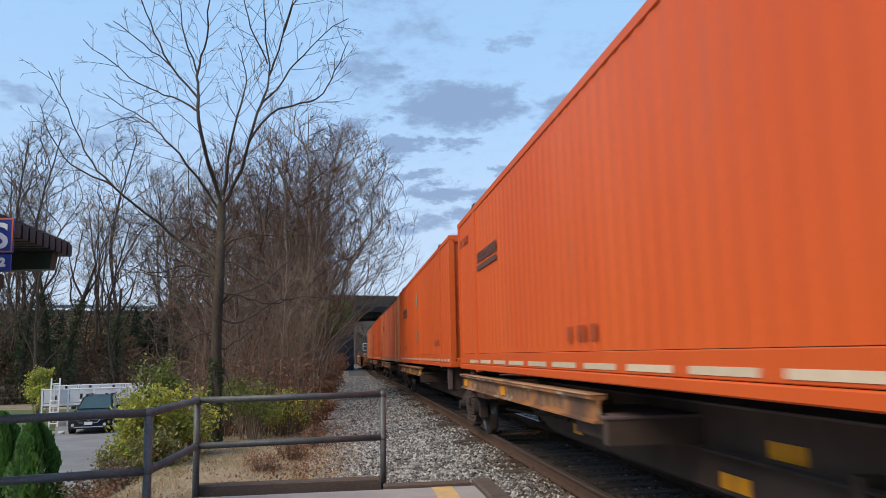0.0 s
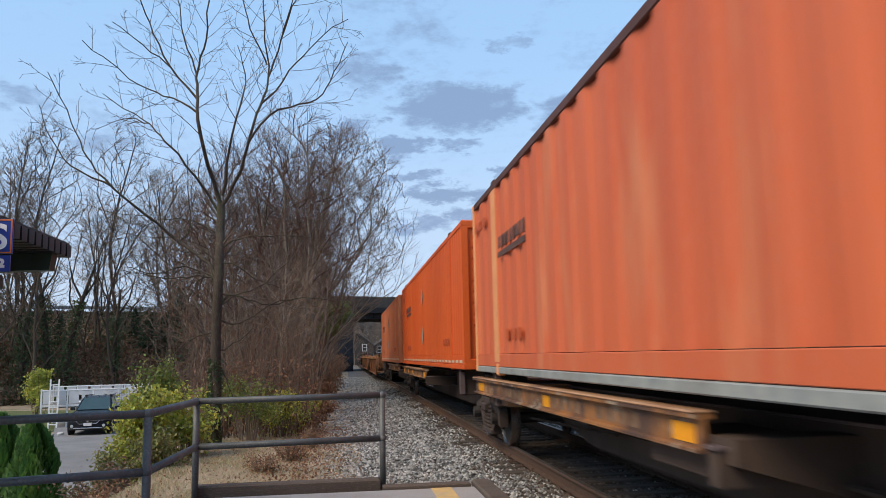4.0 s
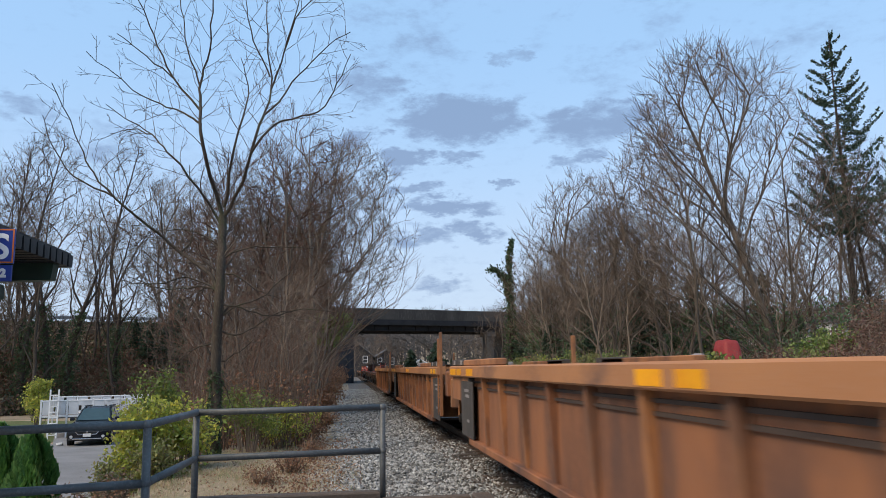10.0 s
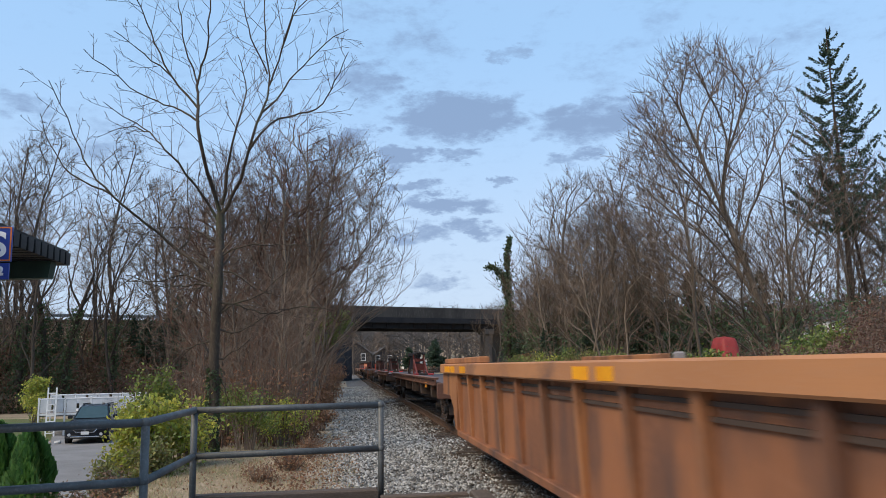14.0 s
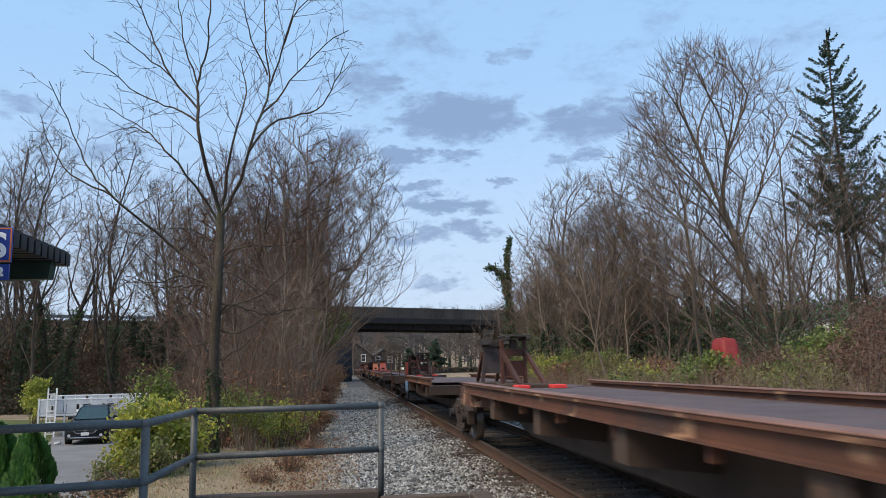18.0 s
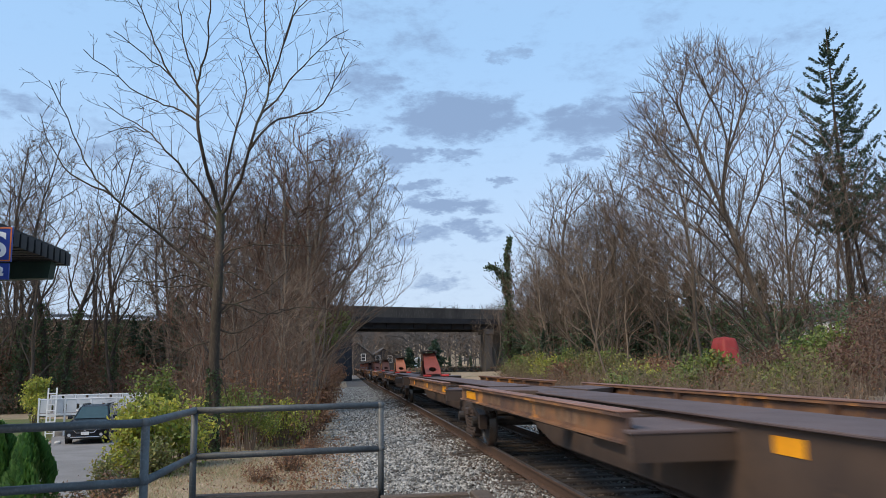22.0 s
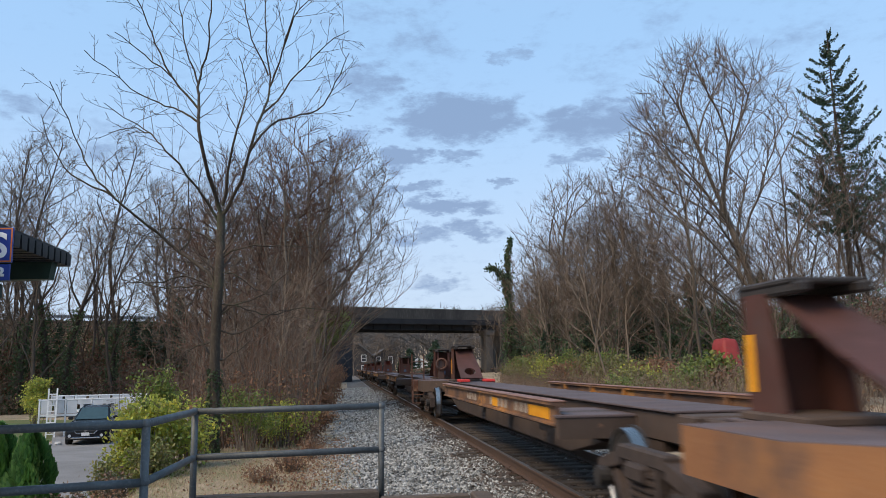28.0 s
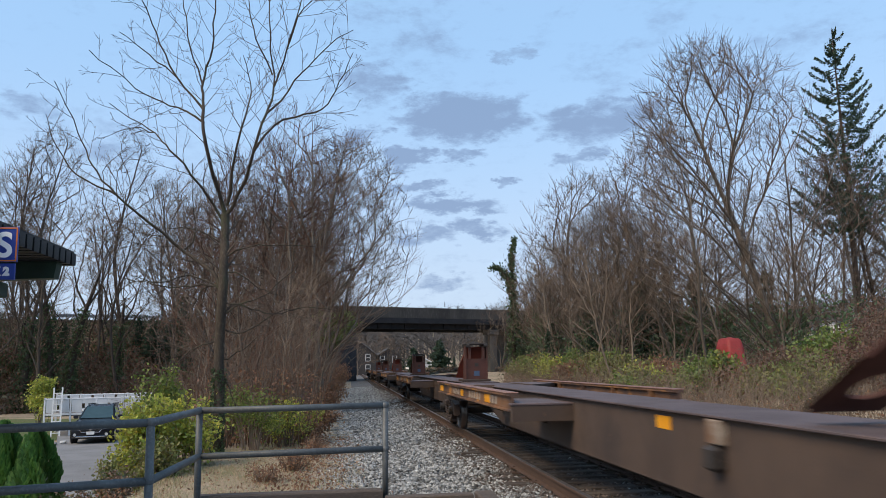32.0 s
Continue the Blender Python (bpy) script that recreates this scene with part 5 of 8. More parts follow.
def well_car(s0, s1, label, stakes=False, first=False, last=False, dark=(), covers=()):
    L = s1 - s0
    c = thing("well_car", label, "well wagon", "well cars of the train", at=pose(TRACK, s0, 0))
    g0, g1 = (0.35 if first else 0.85), (0.35 if last else 0.95)
    y0, y1 = g0 + 1.95, L - g1 - 1.95
    for sg in (-1, 1):
        x = sg * 1.46
        xs = sg * 1.39
        a, b = sorted((xs - 0.012, xs + 0.012))
        part("well_side", Mesh().box(a, b, y0, y1, 0.33, 1.38), WELLSIDE, c, "rusty ochre well side")
        a, b = sorted((x - sg * 0.1, x + sg * 0.1))
        part("top_chord", Mesh().box(a, b, g0 + 0.15, L - g1 - 0.1, 1.37, 1.56, bevel=0.018), WELLCHORD, c, "faded ochre top chord")
        a, b = sorted((xs - sg * 0.06, xs + sg * 0.1))
        part("bottom_chord", Mesh().box(a, b, y0, y1, 0.26, 0.36, bevel=0.012), WELLSIDE, c)
        # stiffeners get dark brown paint in place of the shade below the chord
        for z in (1.19, 1.28):
            a2, b2 = sorted((xs, xs + sg * 0.04))
            part("stiffener", Mesh().box(a2, b2, y0, y1, z, z + 0.03), SPINEPAINT, c, "stiffener darkened for the chord's shade")
        n = 12
        for k in range(n + 1):
            y = y0 + 0.1 + (y1 - y0 - 0.2) * k / n
            o = [(xs + sg * 0.008, 0.35), (xs + sg * 0.05, 0.35), (xs + sg * 0.11, 1.37), (xs + sg * 0.008, 1.37)]
            part("rib", Mesh().prism(o, "y", y - 0.055, y + 0.055), GREYDARK if any(d - 0.2 < y < d + 1.45 for d in dark) else WELLPAINT if k % 5 != 3 else WELLSIDE, c)
        for ya, yb, dirn in ((g0, y0, 1), (L - g1, y1, -1)):
            lo, hi = sorted((ya, yb))
            o = [(ya, 0.95), (ya, 1.37), (yb, 1.37), (yb, 0.36), (yb - dirn * 0.25, 0.36), (yb - dirn * 0.45, 0.72), (yb - dirn * 0.9, 0.95)]
            a2, b2 = sorted((x - sg * 0.03, x + sg * 0.03))
            part("end_side", Mesh().prism(o, "x", a2, b2), WELLPAINT, c, "ochre end side with an arch over the truck")
            part("raised_guide", Mesh().box(sorted((x - sg * 0.1, x + sg * 0.05))[0], sorted((x - sg * 0.1, x + sg * 0.05))[1], *sorted((ya + dirn * 0.5, ya + dirn * 4.6)), 1.56, 1.66, bevel=0.015), WELLPAINT, c)
        for y, w in ((g0 + 0.5, 0.5), (g0 + 1.2, 0.35), (9.0, 0.4), (9.6, 0.45), (L - 3.8, 0.65), (L - 2.55, 0.52), (L - 1.9, 0.75)):
            xx = x + sg * 0.102
            part("reflective_patch", Mesh().box(xx - 0.002, xx + 0.002, y, y + w, 1.4, 1.51), YELLOW, c, "yellow reflective patch")
        for yc in covers:
            xx = x + sg * 0.052
            cv = part("guide_cover", Mesh().box(min(x - sg * 0.1, xx), max(x - sg * 0.1, xx), yc, yc + 1.5, 1.566, 1.676, bevel=0.01), GREYDARK, c, "dark grey guide cover")
            for d in (0.2, 1.05):
                part("pale_patch", Mesh().box(xx - 0.003, xx + 0.003, yc + d, yc + d + 0.2, 1.58, 1.66), FILMPALE, cv)
            part("pale_patch", Mesh().box(x + sg * 0.1 - 0.003, x + sg * 0.1 + 0.003, yc + 0.1, yc + 0.32, 1.4, 1.51), FILMPALE, cv)
        for yd in dark:
            xx = xs + sg * 0.016 if y0 < yd < y1 - 1 else x + sg * 0.034
            part("dark_panel", Mesh().box(min(xx, xx + sg * 0.01), max(xx, xx + sg * 0.01), yd, yd + 1.25, 0.38, 1.3), GREYDARK, c, "dark grey patched panel")
            for k, (dz, w) in enumerate(((1.12, 0.5), (1.03, 0.36), (0.62, 0.22))):
                part("faded_stencil", Mesh().box(min(xx, xx + sg * 0.013), max(xx, xx + sg * 0.013), yd + 0.4, yd + 0.4 + w, dz, dz + 0.05), FILMPALE, c, "faded unreadable stencil")
    for ya, yb in ((g0, y0), (L - g1, y1)):
        lo, hi = sorted((ya, yb))
        part("end_platform", Mesh().box(-1.4, 1.4, lo, hi, 1.1, 1.18, bevel=0.015), WELLPAINT, c)
        part("bulkhead", Mesh().box(-1.42, 1.42, yb - 0.04, yb + 0.04, 0.36, 1.45), WELLPAINT, c)
        part("centre_sill", Mesh().box(-0.35, 0.35, lo - 0.3, hi, 0.68, 1.1, bevel=0.03), WELLPAINT, c)
    part("well_floor", Mesh().box(-1.4, 1.4, y0, y1, 0.28, 0.34), DARKSTEEL, c)
    for sx, y in ((-1.46, 5.9), (1.46, L - 5.4), (1.46, 7.5)):
        part("connector", Mesh().box(sx - 0.06, sx + 0.06, y - 0.08, y + 0.08, 1.56, 1.68, bevel=0.025), FILMPALE, c, "pale loose container lock")
    if stakes:
        for dy, zt in ((-0.06, 2.3), (0.34, 2.18)):
            part("stake", Mesh().box(-1.53, -1.47, g0 + dy, g0 + dy + 0.06, 0.5, zt, bevel=0.01), WELLPAINT, c, "ochre upright stake")
        for k in range(5):
            part("rung", Mesh().rod((-1.5, g0 - 0.03, 0.6 + k * 0.28), (-1.5, g0 + 0.37, 0.6 + k * 0.28), 0.014), WELLPAINT, c)
        part("end_box", Mesh().box(-1.42, -0.75, g0 - 0.5, g0 - 0.1, 0.92, 1.46, bevel=0.03), WELLSIDE, c, "rusty end box")
        part("end_bracket", Mesh().box(-1.36, -1.22, g0 - 0.72, g0 - 0.5, 0.7, 1.3, bevel=0.02), WELLPAINT, c)
        part("stake", Mesh().box(1.46, 1.54, g0, g0 + 0.08, 0.5, 2.2, bevel=0.012), WELLPAINT, c, "ochre upright stake")
    if not last:
        for sg in (-1, 1):
            a, b = sorted((sg * 0.62, sg * 1.2))
            part("side_bearing_arm", Mesh().prism([(L - g1 - 0.1, 1.06), (L - 0.25, 0.98), (L - 0.25, 0.74), (L - g1 - 0.1, 0.68)], "x", a, b), WELLPAINT, c, "rusty bearing arm")
            part("grab_iron", Mesh().rod((sg * 1.36, L - g1 + 0.06, 0.62), (sg * 1.36, L - g1 + 0.06, 1.34), 0.016), WELLPAINT, c)
        part("air_hose", Mesh().tube([Vector((0.5, L - g1, 0.95)), Vector((0.5, L - 0.4, 0.7)), Vector((0.45, L + 0.3, 0.66)), Vector((0.45, L + 0.8, 0.92))], [0.03] * 4, 8), DARKSTEEL, c, smooth=True)
    if first:
        truck(c, 1.1)
        coupler(c, 0.2, -1)
        bw = part("end_stand", Mesh().box(-1.5, -1.36, 0.28, 0.42, 0.7, 1.42, bevel=0.02), WELLPAINT, c)
        part("end_wall", Mesh().box(-1.1, -0.3, 0.5, 0.56, 0.95, 1.5, bevel=0.02), WELLSIDE, c)
        part("end_stand", Mesh().box(1.2, 1.34, 0.25, 0.4, 0.7, 1.7, bevel=0.02), WELLPAINT, c)
        part("grab_rail", Mesh().rod((-1.42, 0.34, 1.3), (-0.5, 0.34, 1.3), 0.02), WELLPAINT, c)
        part("grab_rail", Mesh().rod((-1.42, 0.34, 1.46), (1.3, 0.34, 1.46), 0.022), WELLPAINT, c)
        part("walkway", Mesh().box(-1.25, 1.25, 0.02, 0.34, 1.0, 1.035, bevel=0.008), GALV, c, "worn end walkway")
        for x in (-1.02, -0.55, 0.2, 0.75):
            part("stanchion", Mesh().box(x - 0.035, x + 0.035, 0.3, 0.37, 1.03, 1.48, bevel=0.01), WELLSIDE, c)
        part("step_plate", Mesh().box(-1.48, -1.02, 0.0, 0.3, 0.52, 0.56, bevel=0.01), WELLCHORD, c)
        for x in (-1.46, -1.08):
            part("step_hanger", Mesh().box(x, x + 0.04, 0.02, 0.06, 0.54, 1.0), WELLSIDE, c)
        part("end_brace", Mesh().prism([(-1.4, 0.98), (-0.6, 0.72), (-0.6, 0.62), (-1.4, 0.86)], "y", 0.2, 0.3), WELLCHORD, c, "sloping end brace")
    truck(c, L - (1.1 if last else 0.0))
    if last:
        coupler(c, L - 0.2, 1)
    return mover(c, s0)


FILMPALE = mat("faded_grey_film", (0.3, 0.27, 0.26), (0.22, 0.2, 0.19), rough=0.5, scale=6, bump=0.03)
GREYDARK = mat("dark_grey_patch_paint", (0.075, 0.066, 0.06), (0.05, 0.044, 0.04), rough=0.7, scale=3, bump=0.08, dirt=(0.25, 0.2, 0.17), dirt_cut=(0.62, 0.75), dirt_scale=3)
WELL = "weathered ochre well car, empty, with ribbed sides and yellow patches"
well_car(88.9, 109.8, WELL, first=True, dark=(17.45,), covers=(18.3,))
well_car(109.8, 129.4, WELL, stakes=True, dark=(1.12, 16.35), covers=(16.95, 1.2))
well_car(129.4, 149.4, WELL, stakes=True, last=True, dark=(1.12,), covers=(1.2,))

# --- empty spine cars ---
RUSTY = "empty rust-brown spine car with folding trailer hitches"
spine_car(151.6, 171.2, [(1.0, 18.8)], [(18.4, "strut", HITCHRED, 1)], RUSTY, first=True, ochre=False, marks=[(3, 0.4)], platform=[(1.0, 6.5, 1.08)])
spine_car(171.2, 190.0, [(3.6, 16.3)], [(1.2, "pillar", None, 1), (17.5, "strut", HITCHBROWN, 1)], RUSTY, ochre=False, near_frame=False, platform=[(1.9, 3.6, 1.02)])
spine_car(190.0, 210.3, [(3.6, 12.1)], [(1.2, "pillar", None, 1), (18.2, "strut", HITCHBROWN, 1)], RUSTY, ochre=False, last=True, near_frame=False, platform=[(1.9, 3.6, 1.02)])
EMPTY = "empty brown spine car with ochre sills and a trailer hitch"
spine_car(210.5, 229.4, [(9.2, 18.2)], [(2.2, "plate", HITCHBROWN, -1)], EMPTY, first=True, ochre="dirty", marks=[(1.5, 0.4), (16.6, 1.0)], web_marks=[(8.1, 0.4, 0.86)], platform=[(6.8, 9.2, 1.0)], extra=(grab,))
for s0, s1, paint in ((229.4, 247.5, HITCHRED), (247.5, 265.2, HITCHORANGE), (265.2, 283.0, HITCHBROWN), (283.0, 302.2, HITCHBROWN)):
    L = s1 - s0
    end = 1.3 if s1 == 302.2 else 0
    spine_car(s0, s1, [(1.7, L - 6.7 - end)], [(L - (1.1 if s1 == 283.0 else 1.3) - end, "plate", paint, 1)], EMPTY, last=end > 0, ochre=True if s1 == 283.0 else "dirty", marks=[(2.0, 1.0), (5.0, 0.45)] if end else [(1.75, 0.6), (5.6, 0.35), (9.6, 0.3)], platform=[(-0.2, 1.7, 1.0)], near_frame=False)
spine_car(302.6, 320.9, [(9.0, 17.8)], [(2.3, "plate", HITCHBROWN, -1)], EMPTY, first=True, ochre="dirty", marks=[(9.1, 0.4), (15.0, 0.35), (1.5, 0.5)], platform=[(6.6, 9.0, 1.0)], extra=(grab,))


def valve_box(c, L):
    """A pale worn bracket with a dark valve hung on the near face of the spine."""
    br = part("valve_bracket", Mesh().box(-0.47, -0.4, 4.75, 5.0, 0.84, 1.05, bevel=0.01), FADEWHITE, c, "pale worn bracket")
    part("valve", Mesh().box(-0.52, -0.4, 4.78, 4.98, 0.62, 0.83, bevel=0.03), DARKSTEEL, br)


s = 320.9
for i, L in enumerate((18.6, 18.1, 18.0, 18.0, 18.0, 18.0)):
    spine_car(s, s + L, [(L - 9.2, L - 0.4)], [(2.2 if i == 0 else 1.85, "plate", HITCHBROWN if i % 2 == 0 else HITCHRED, -1)], EMPTY, marks=[(L - 1.2, 0.6), (L - 4.5, 0.35), (L - 7.5, 0.5)], platform=[(L - 11.5, L - 9.2, 1.0)], ochre="dirty", near_frame=False, web_marks=[(5.9, 0.35, 0.88)], extra=(valve_box,))
    s += L


# ---- trees ----
def grow(rng, mesh, twigs, start, way, length, radius, level, top_level, kids, wander=0.16, rise=0.12, min_r=0.006, angle=(28, 55), ratio=(0.45, 0.72)):
    """One limb and, along it, its side limbs: bark goes to mesh, the last levels to twigs."""
    n = max(3, 6 - level)
    pts, p, d = [Vector(start)], Vector(start), Vector(way).normalized()
    for i in range(n):
        d = (d + Vector((rng.gauss(0, wander), rng.gauss(0, wander), rng.gauss(0, wander * 0.6) + rise))).normalized()
        p = p + d * (length / n)
        pts.append(p.copy())
    end_r = max(radius * (0.25 if level < top_level else 0.5), min_r * 0.7)
    radii = [radius + (end_r - radius) * i / n for i in range(n + 1)]
    (mesh if level < 2 else twigs).tube(pts, radii, 5 if level == 1 else 3)
    if level >= top_level:
        return
    for j in range(kids[level]):
        f = 0.25 + 0.75 * ((j + rng.random()) / kids[level])
        x = f * n
        i = min(int(x), n - 1)
        q = pts[i].lerp(pts[i + 1], x - i)
        dd = (pts[i + 1] - pts[i]).normalized()
        side = dd.orthogonal().normalized()
        side.rotate(Matrix.Rotation(rng.uniform(0, 6.283), 3, dd))
        a = radians(rng.uniform(*angle))
        cd = dd * math.cos(a) + side * math.sin(a)
        grow(rng, mesh, twigs, q, cd, length * rng.uniform(*ratio) * (1.12 - 0.55 * f), max(radii[i] * 0.5, min_r), level + 1, top_level, kids, wander, rise, min_r, angle, ratio)


def crown_tree(seed, height, spread, n=420, base=0.3, stems=1, splay=0.25, lean=(0.0, 0.0), tip_r=0.008, twig_len=0.7, bark=None, twig=None, bulge=0.75, twigs=3, balance=0.35):
    """A bare tree that fills a rounded crown: each new branch leaves the nearest limb below it, and limbs thicken by what they carry."""
    rng = random.Random(seed)
    pos, par, way = [], [], []

    def node(p, parent, d):
        pos.append(p)
        par.append(parent)
        way.append(d)
        return len(pos) - 1
    for k in range(stems):
        a = rng.uniform(0, 6.283) if stems > 1 else 0
        d = Vector((lean[0] * 0.6 / height + (splay * math.cos(a) if stems > 1 else rng.gauss(0, 0.05)), lean[1] * 0.6 / height + (splay * math.sin(a) if stems > 1 else rng.gauss(0, 0.05)), 1)).normalized()
        p = Vector((0.12 * math.cos(a) * k, 0.12 * math.sin(a) * k, -0.3))
        i = node(p, -1, d)
        steps = 6
        for q in range(steps):
            d = (d + Vector((rng.gauss(0, 0.06), rng.gauss(0, 0.06), 0.05))).normalized()
            p = p + d * ((base * height + 0.3) / steps)
            i = node(p, i, d)
    goals = []
    for k in range(n):
        f = rng.random() ** 0.8
        shape = max(1 - abs(0.24 + 1.76 * f ** bulge - 1) ** 2.6, 0.0) ** 0.5
        z = height * (base * 0.85 + (1 - base * 0.85) * f) * rng.uniform(0.95, 1.03)
        a = rng.uniform(0, 6.283)
        r = spread * shape * (0.25 + 0.75 * rng.random() ** 0.5) * (1 + 0.13 * math.sin(3 * a + seed) + 0.1 * math.sin(7 * f + 2 * a))
        off = min(1.0, z / (0.42 * height))
        goals.append(Vector((lean[0] * off + r * math.cos(a), lean[1] * off + r * math.sin(a), z)))
    root = Vector((0, 0, base * height))
    first = max(10, n // 14)
    for g in goals[:first]:
        c = Vector((lean[0], lean[1], g.z))
        g.xy = (c + (g - c) * 1.04).xy
    goals = sorted(goals[:first], key=lambda g: -g.z) + sorted(goals[first:], key=lambda g: (g - root).length + rng.uniform(0, 0.5) * height)
    room = np.zeros((len(pos) + n * 14, 3))
    run = np.zeros(len(room))
    for i, p in enumerate(pos):
        room[i] = p
        run[i] = run[par[i]] + (p - pos[par[i]]).length if par[i] >= 0 else 0
    ends = []
    for gi, g in enumerate(goals):
        m = len(pos)
        diff = np.array(g) - room[:m]
        dist = np.sqrt((diff ** 2).sum(1))
        cost = dist + (0.8 if gi < first else balance) * run[:m] + 2.0 * np.maximum((0.5 if gi < first else 0.3) * dist - diff[:, 2], 0)
        i = int(cost.argmin())
        a, d0 = pos[i], way[i]
        ln = (g - a).length
        if ln < 0.15:
            continue
        k = min(max(int(ln / (0.045 * height)) + 1, 2), 12)
        c1 = a + d0 * ln * 0.2 + (g - a) * 0.16
        c2 = g - (g - a) * 0.3 - Vector((0, 0, 0.05 * ln))
        last = a
        for q in range(1, k + 1):
            t = q / k
            p = a * (1 - t) ** 3 + c1 * 3 * t * (1 - t) ** 2 + c2 * 3 * t * t * (1 - t) + g * t ** 3
            if q < k:
                p = p + Vector((rng.gauss(0, 0.02), rng.gauss(0, 0.02), rng.gauss(0, 0.015))) * min(ln, 2.0) * 0.7
            i = node(p, i, (p - last).normalized())
            room[i] = p
            run[i] = run[par[i]] + (p - last).length
            last = p
        ends.append(i)
    load = [0.0] * len(pos)
    for i in ends:
        load[i] += 1
    for i in range(len(pos) - 1, -1, -1):
        load[i] = max(load[i], 0.6)
        if par[i] >= 0:
            load[par[i]] += load[i]
    rad = [tip_r * v ** 0.44 for v in load]
    kids = [[] for _ in pos]
    for i, p in enumerate(par):
        if p >= 0:
            kids[p].append(i)
    wood, fine = Mesh(), Mesh()
    for i in range(len(pos)):
        heir = max(kids[i], key=lambda c: load[c]) if kids[i] else -1
        if par[i] >= 0 and max(kids[par[i]], key=lambda c: load[c]) == i:
            continue
        line, rr = ([pos[par[i]], pos[i]], [min(rad[i] * 1.1, rad[par[i]]), rad[i]]) if par[i] >= 0 else ([pos[i]], [rad[i] * 1.25])
        while heir >= 0:
            line.append(pos[heir])
            rr.append(rad[heir])
            heir = max(kids[heir], key=lambda c: load[c]) if kids[heir] else -1
        if len(line) > 1:
            (wood if rr[0] > 0.03 else fine).tube(line, rr, 8 if rr[0] > 0.12 else 5 if rr[0] > 0.03 else 3)
    for i in range(len(pos)):
        if load[i] < 6 and pos[i].z > base * height * 1.1:
            for q in range(twigs if load[i] <= 1.5 else max(twigs - 2, 1)):
                d = (way[i] + Vector((rng.gauss(0, 0.5), rng.gauss(0, 0.5), rng.gauss(0.1, 0.4)))).normalized()
                ln = twig_len * rng.uniform(0.4, 1.1)
                mid = pos[i] + d * ln * 0.5
                tip = mid + (d + Vector((rng.gauss(0, 0.15), rng.gauss(0, 0.15), 0.2))).normalized() * ln * 0.5
                fine.tube([pos[i], mid, tip], [tip_r * 0.8, tip_r * 0.7, tip_r * 0.5], 3)
    return wood.data("trunk", bark or BARK, True), fine.data("crown", twig or TWIGDARK)


def tree(name, data, at, label, group=""):
    o = thing(name, label, "tree", group, at=at)
    part("trunk", data[0], None, o)
    part("crown", data[1], None, o, "bare twigs")
    return o


KINDS = [
    crown_tree(1, 12, 2.7, 230, base=0.35, bark=BARK, tip_r=0.0095),
    crown_tree(2, 14, 2.6, 230, base=0.45, bark=BARKDARK, tip_r=0.01),
    crown_tree(3, 10, 2.0, 210, base=0.3, bark=BARK, twig=TWIGRED, tip_r=0.0075, stems=3, splay=0.12),
    crown_tree(4, 11, 3.6, 420, base=0.28, bark=BARK, tip_r=0.0095, stems=2),
    crown_tree(5, 8, 1.7, 170, base=0.25, twig=TWIGRED, tip_r=0.007, stems=4, splay=0.16, twig_len=0.6),
    crown_tree(6, 11, 2.5, 230, base=0.38, bark=BARKDARK, tip_r=0.0095, stems=2, splay=0.16),
    crown_tree(7, 9.8, 4.0, 620, base=0.24, bark=BARK, twig=TWIGDARK, tip_r=0.0085, stems=3, splay=0.3),
    crown_tree(8, 9, 1.3, 120, base=0.45, bark=BARKPALE, twig=TWIG, tip_r=0.008, lean=(1.6, 0.6)),
]
BROAD = crown_tree(9, 17.6, 5.9, 1900, base=0.16, bark=BARK, twig=TWIGDARK, tip_r=0.009, stems=4, splay=0.22, lean=(-3.4, 0.5), twig_len=0.95, bulge=0.8)
OVERHANG = crown_tree(10, 11.2, 2.8, 900, base=0.42, bark=BARK, twig=TWIGDARK, tip_r=0.0058, lean=(1.2, -0.5), twig_len=0.55, bulge=0.75, twigs=4)
BARE = "bare grey-brown deciduous tree in scrub"
prng = random.Random(21)


def plant(kind, x, y, scale=1.0, turn=None, label=BARE, group="bare trees", tall=1.0):
    t = prng.uniform(0, 360) if turn is None else turn
    m = pose(x, y, ground_z(x, y), 0, 0, t) @ Matrix.Diagonal((scale, scale, scale * tall, 1))
    o = tree("bare_tree", KINDS[kind], None, label, group)
    o.matrix_basis = m
    return o


# ---- the large tree behind the railing ----
MOSSBARK = mat("mossy_grey_bark", (0.068, 0.053, 0.04), (0.042, 0.034, 0.027), (0.095, 0.077, 0.058), rough=0.95, scale=4, fine=30, bump=0.8, vary=0.05, stretch=(1, 1, 0.3), dirt=(0.07, 0.078, 0.04), dirt_cut=(0.52, 0.7), dirt_scale=2.2)
hero_rng = random.Random(4)
hero_wood, hero_twigs = Mesh(), Mesh()


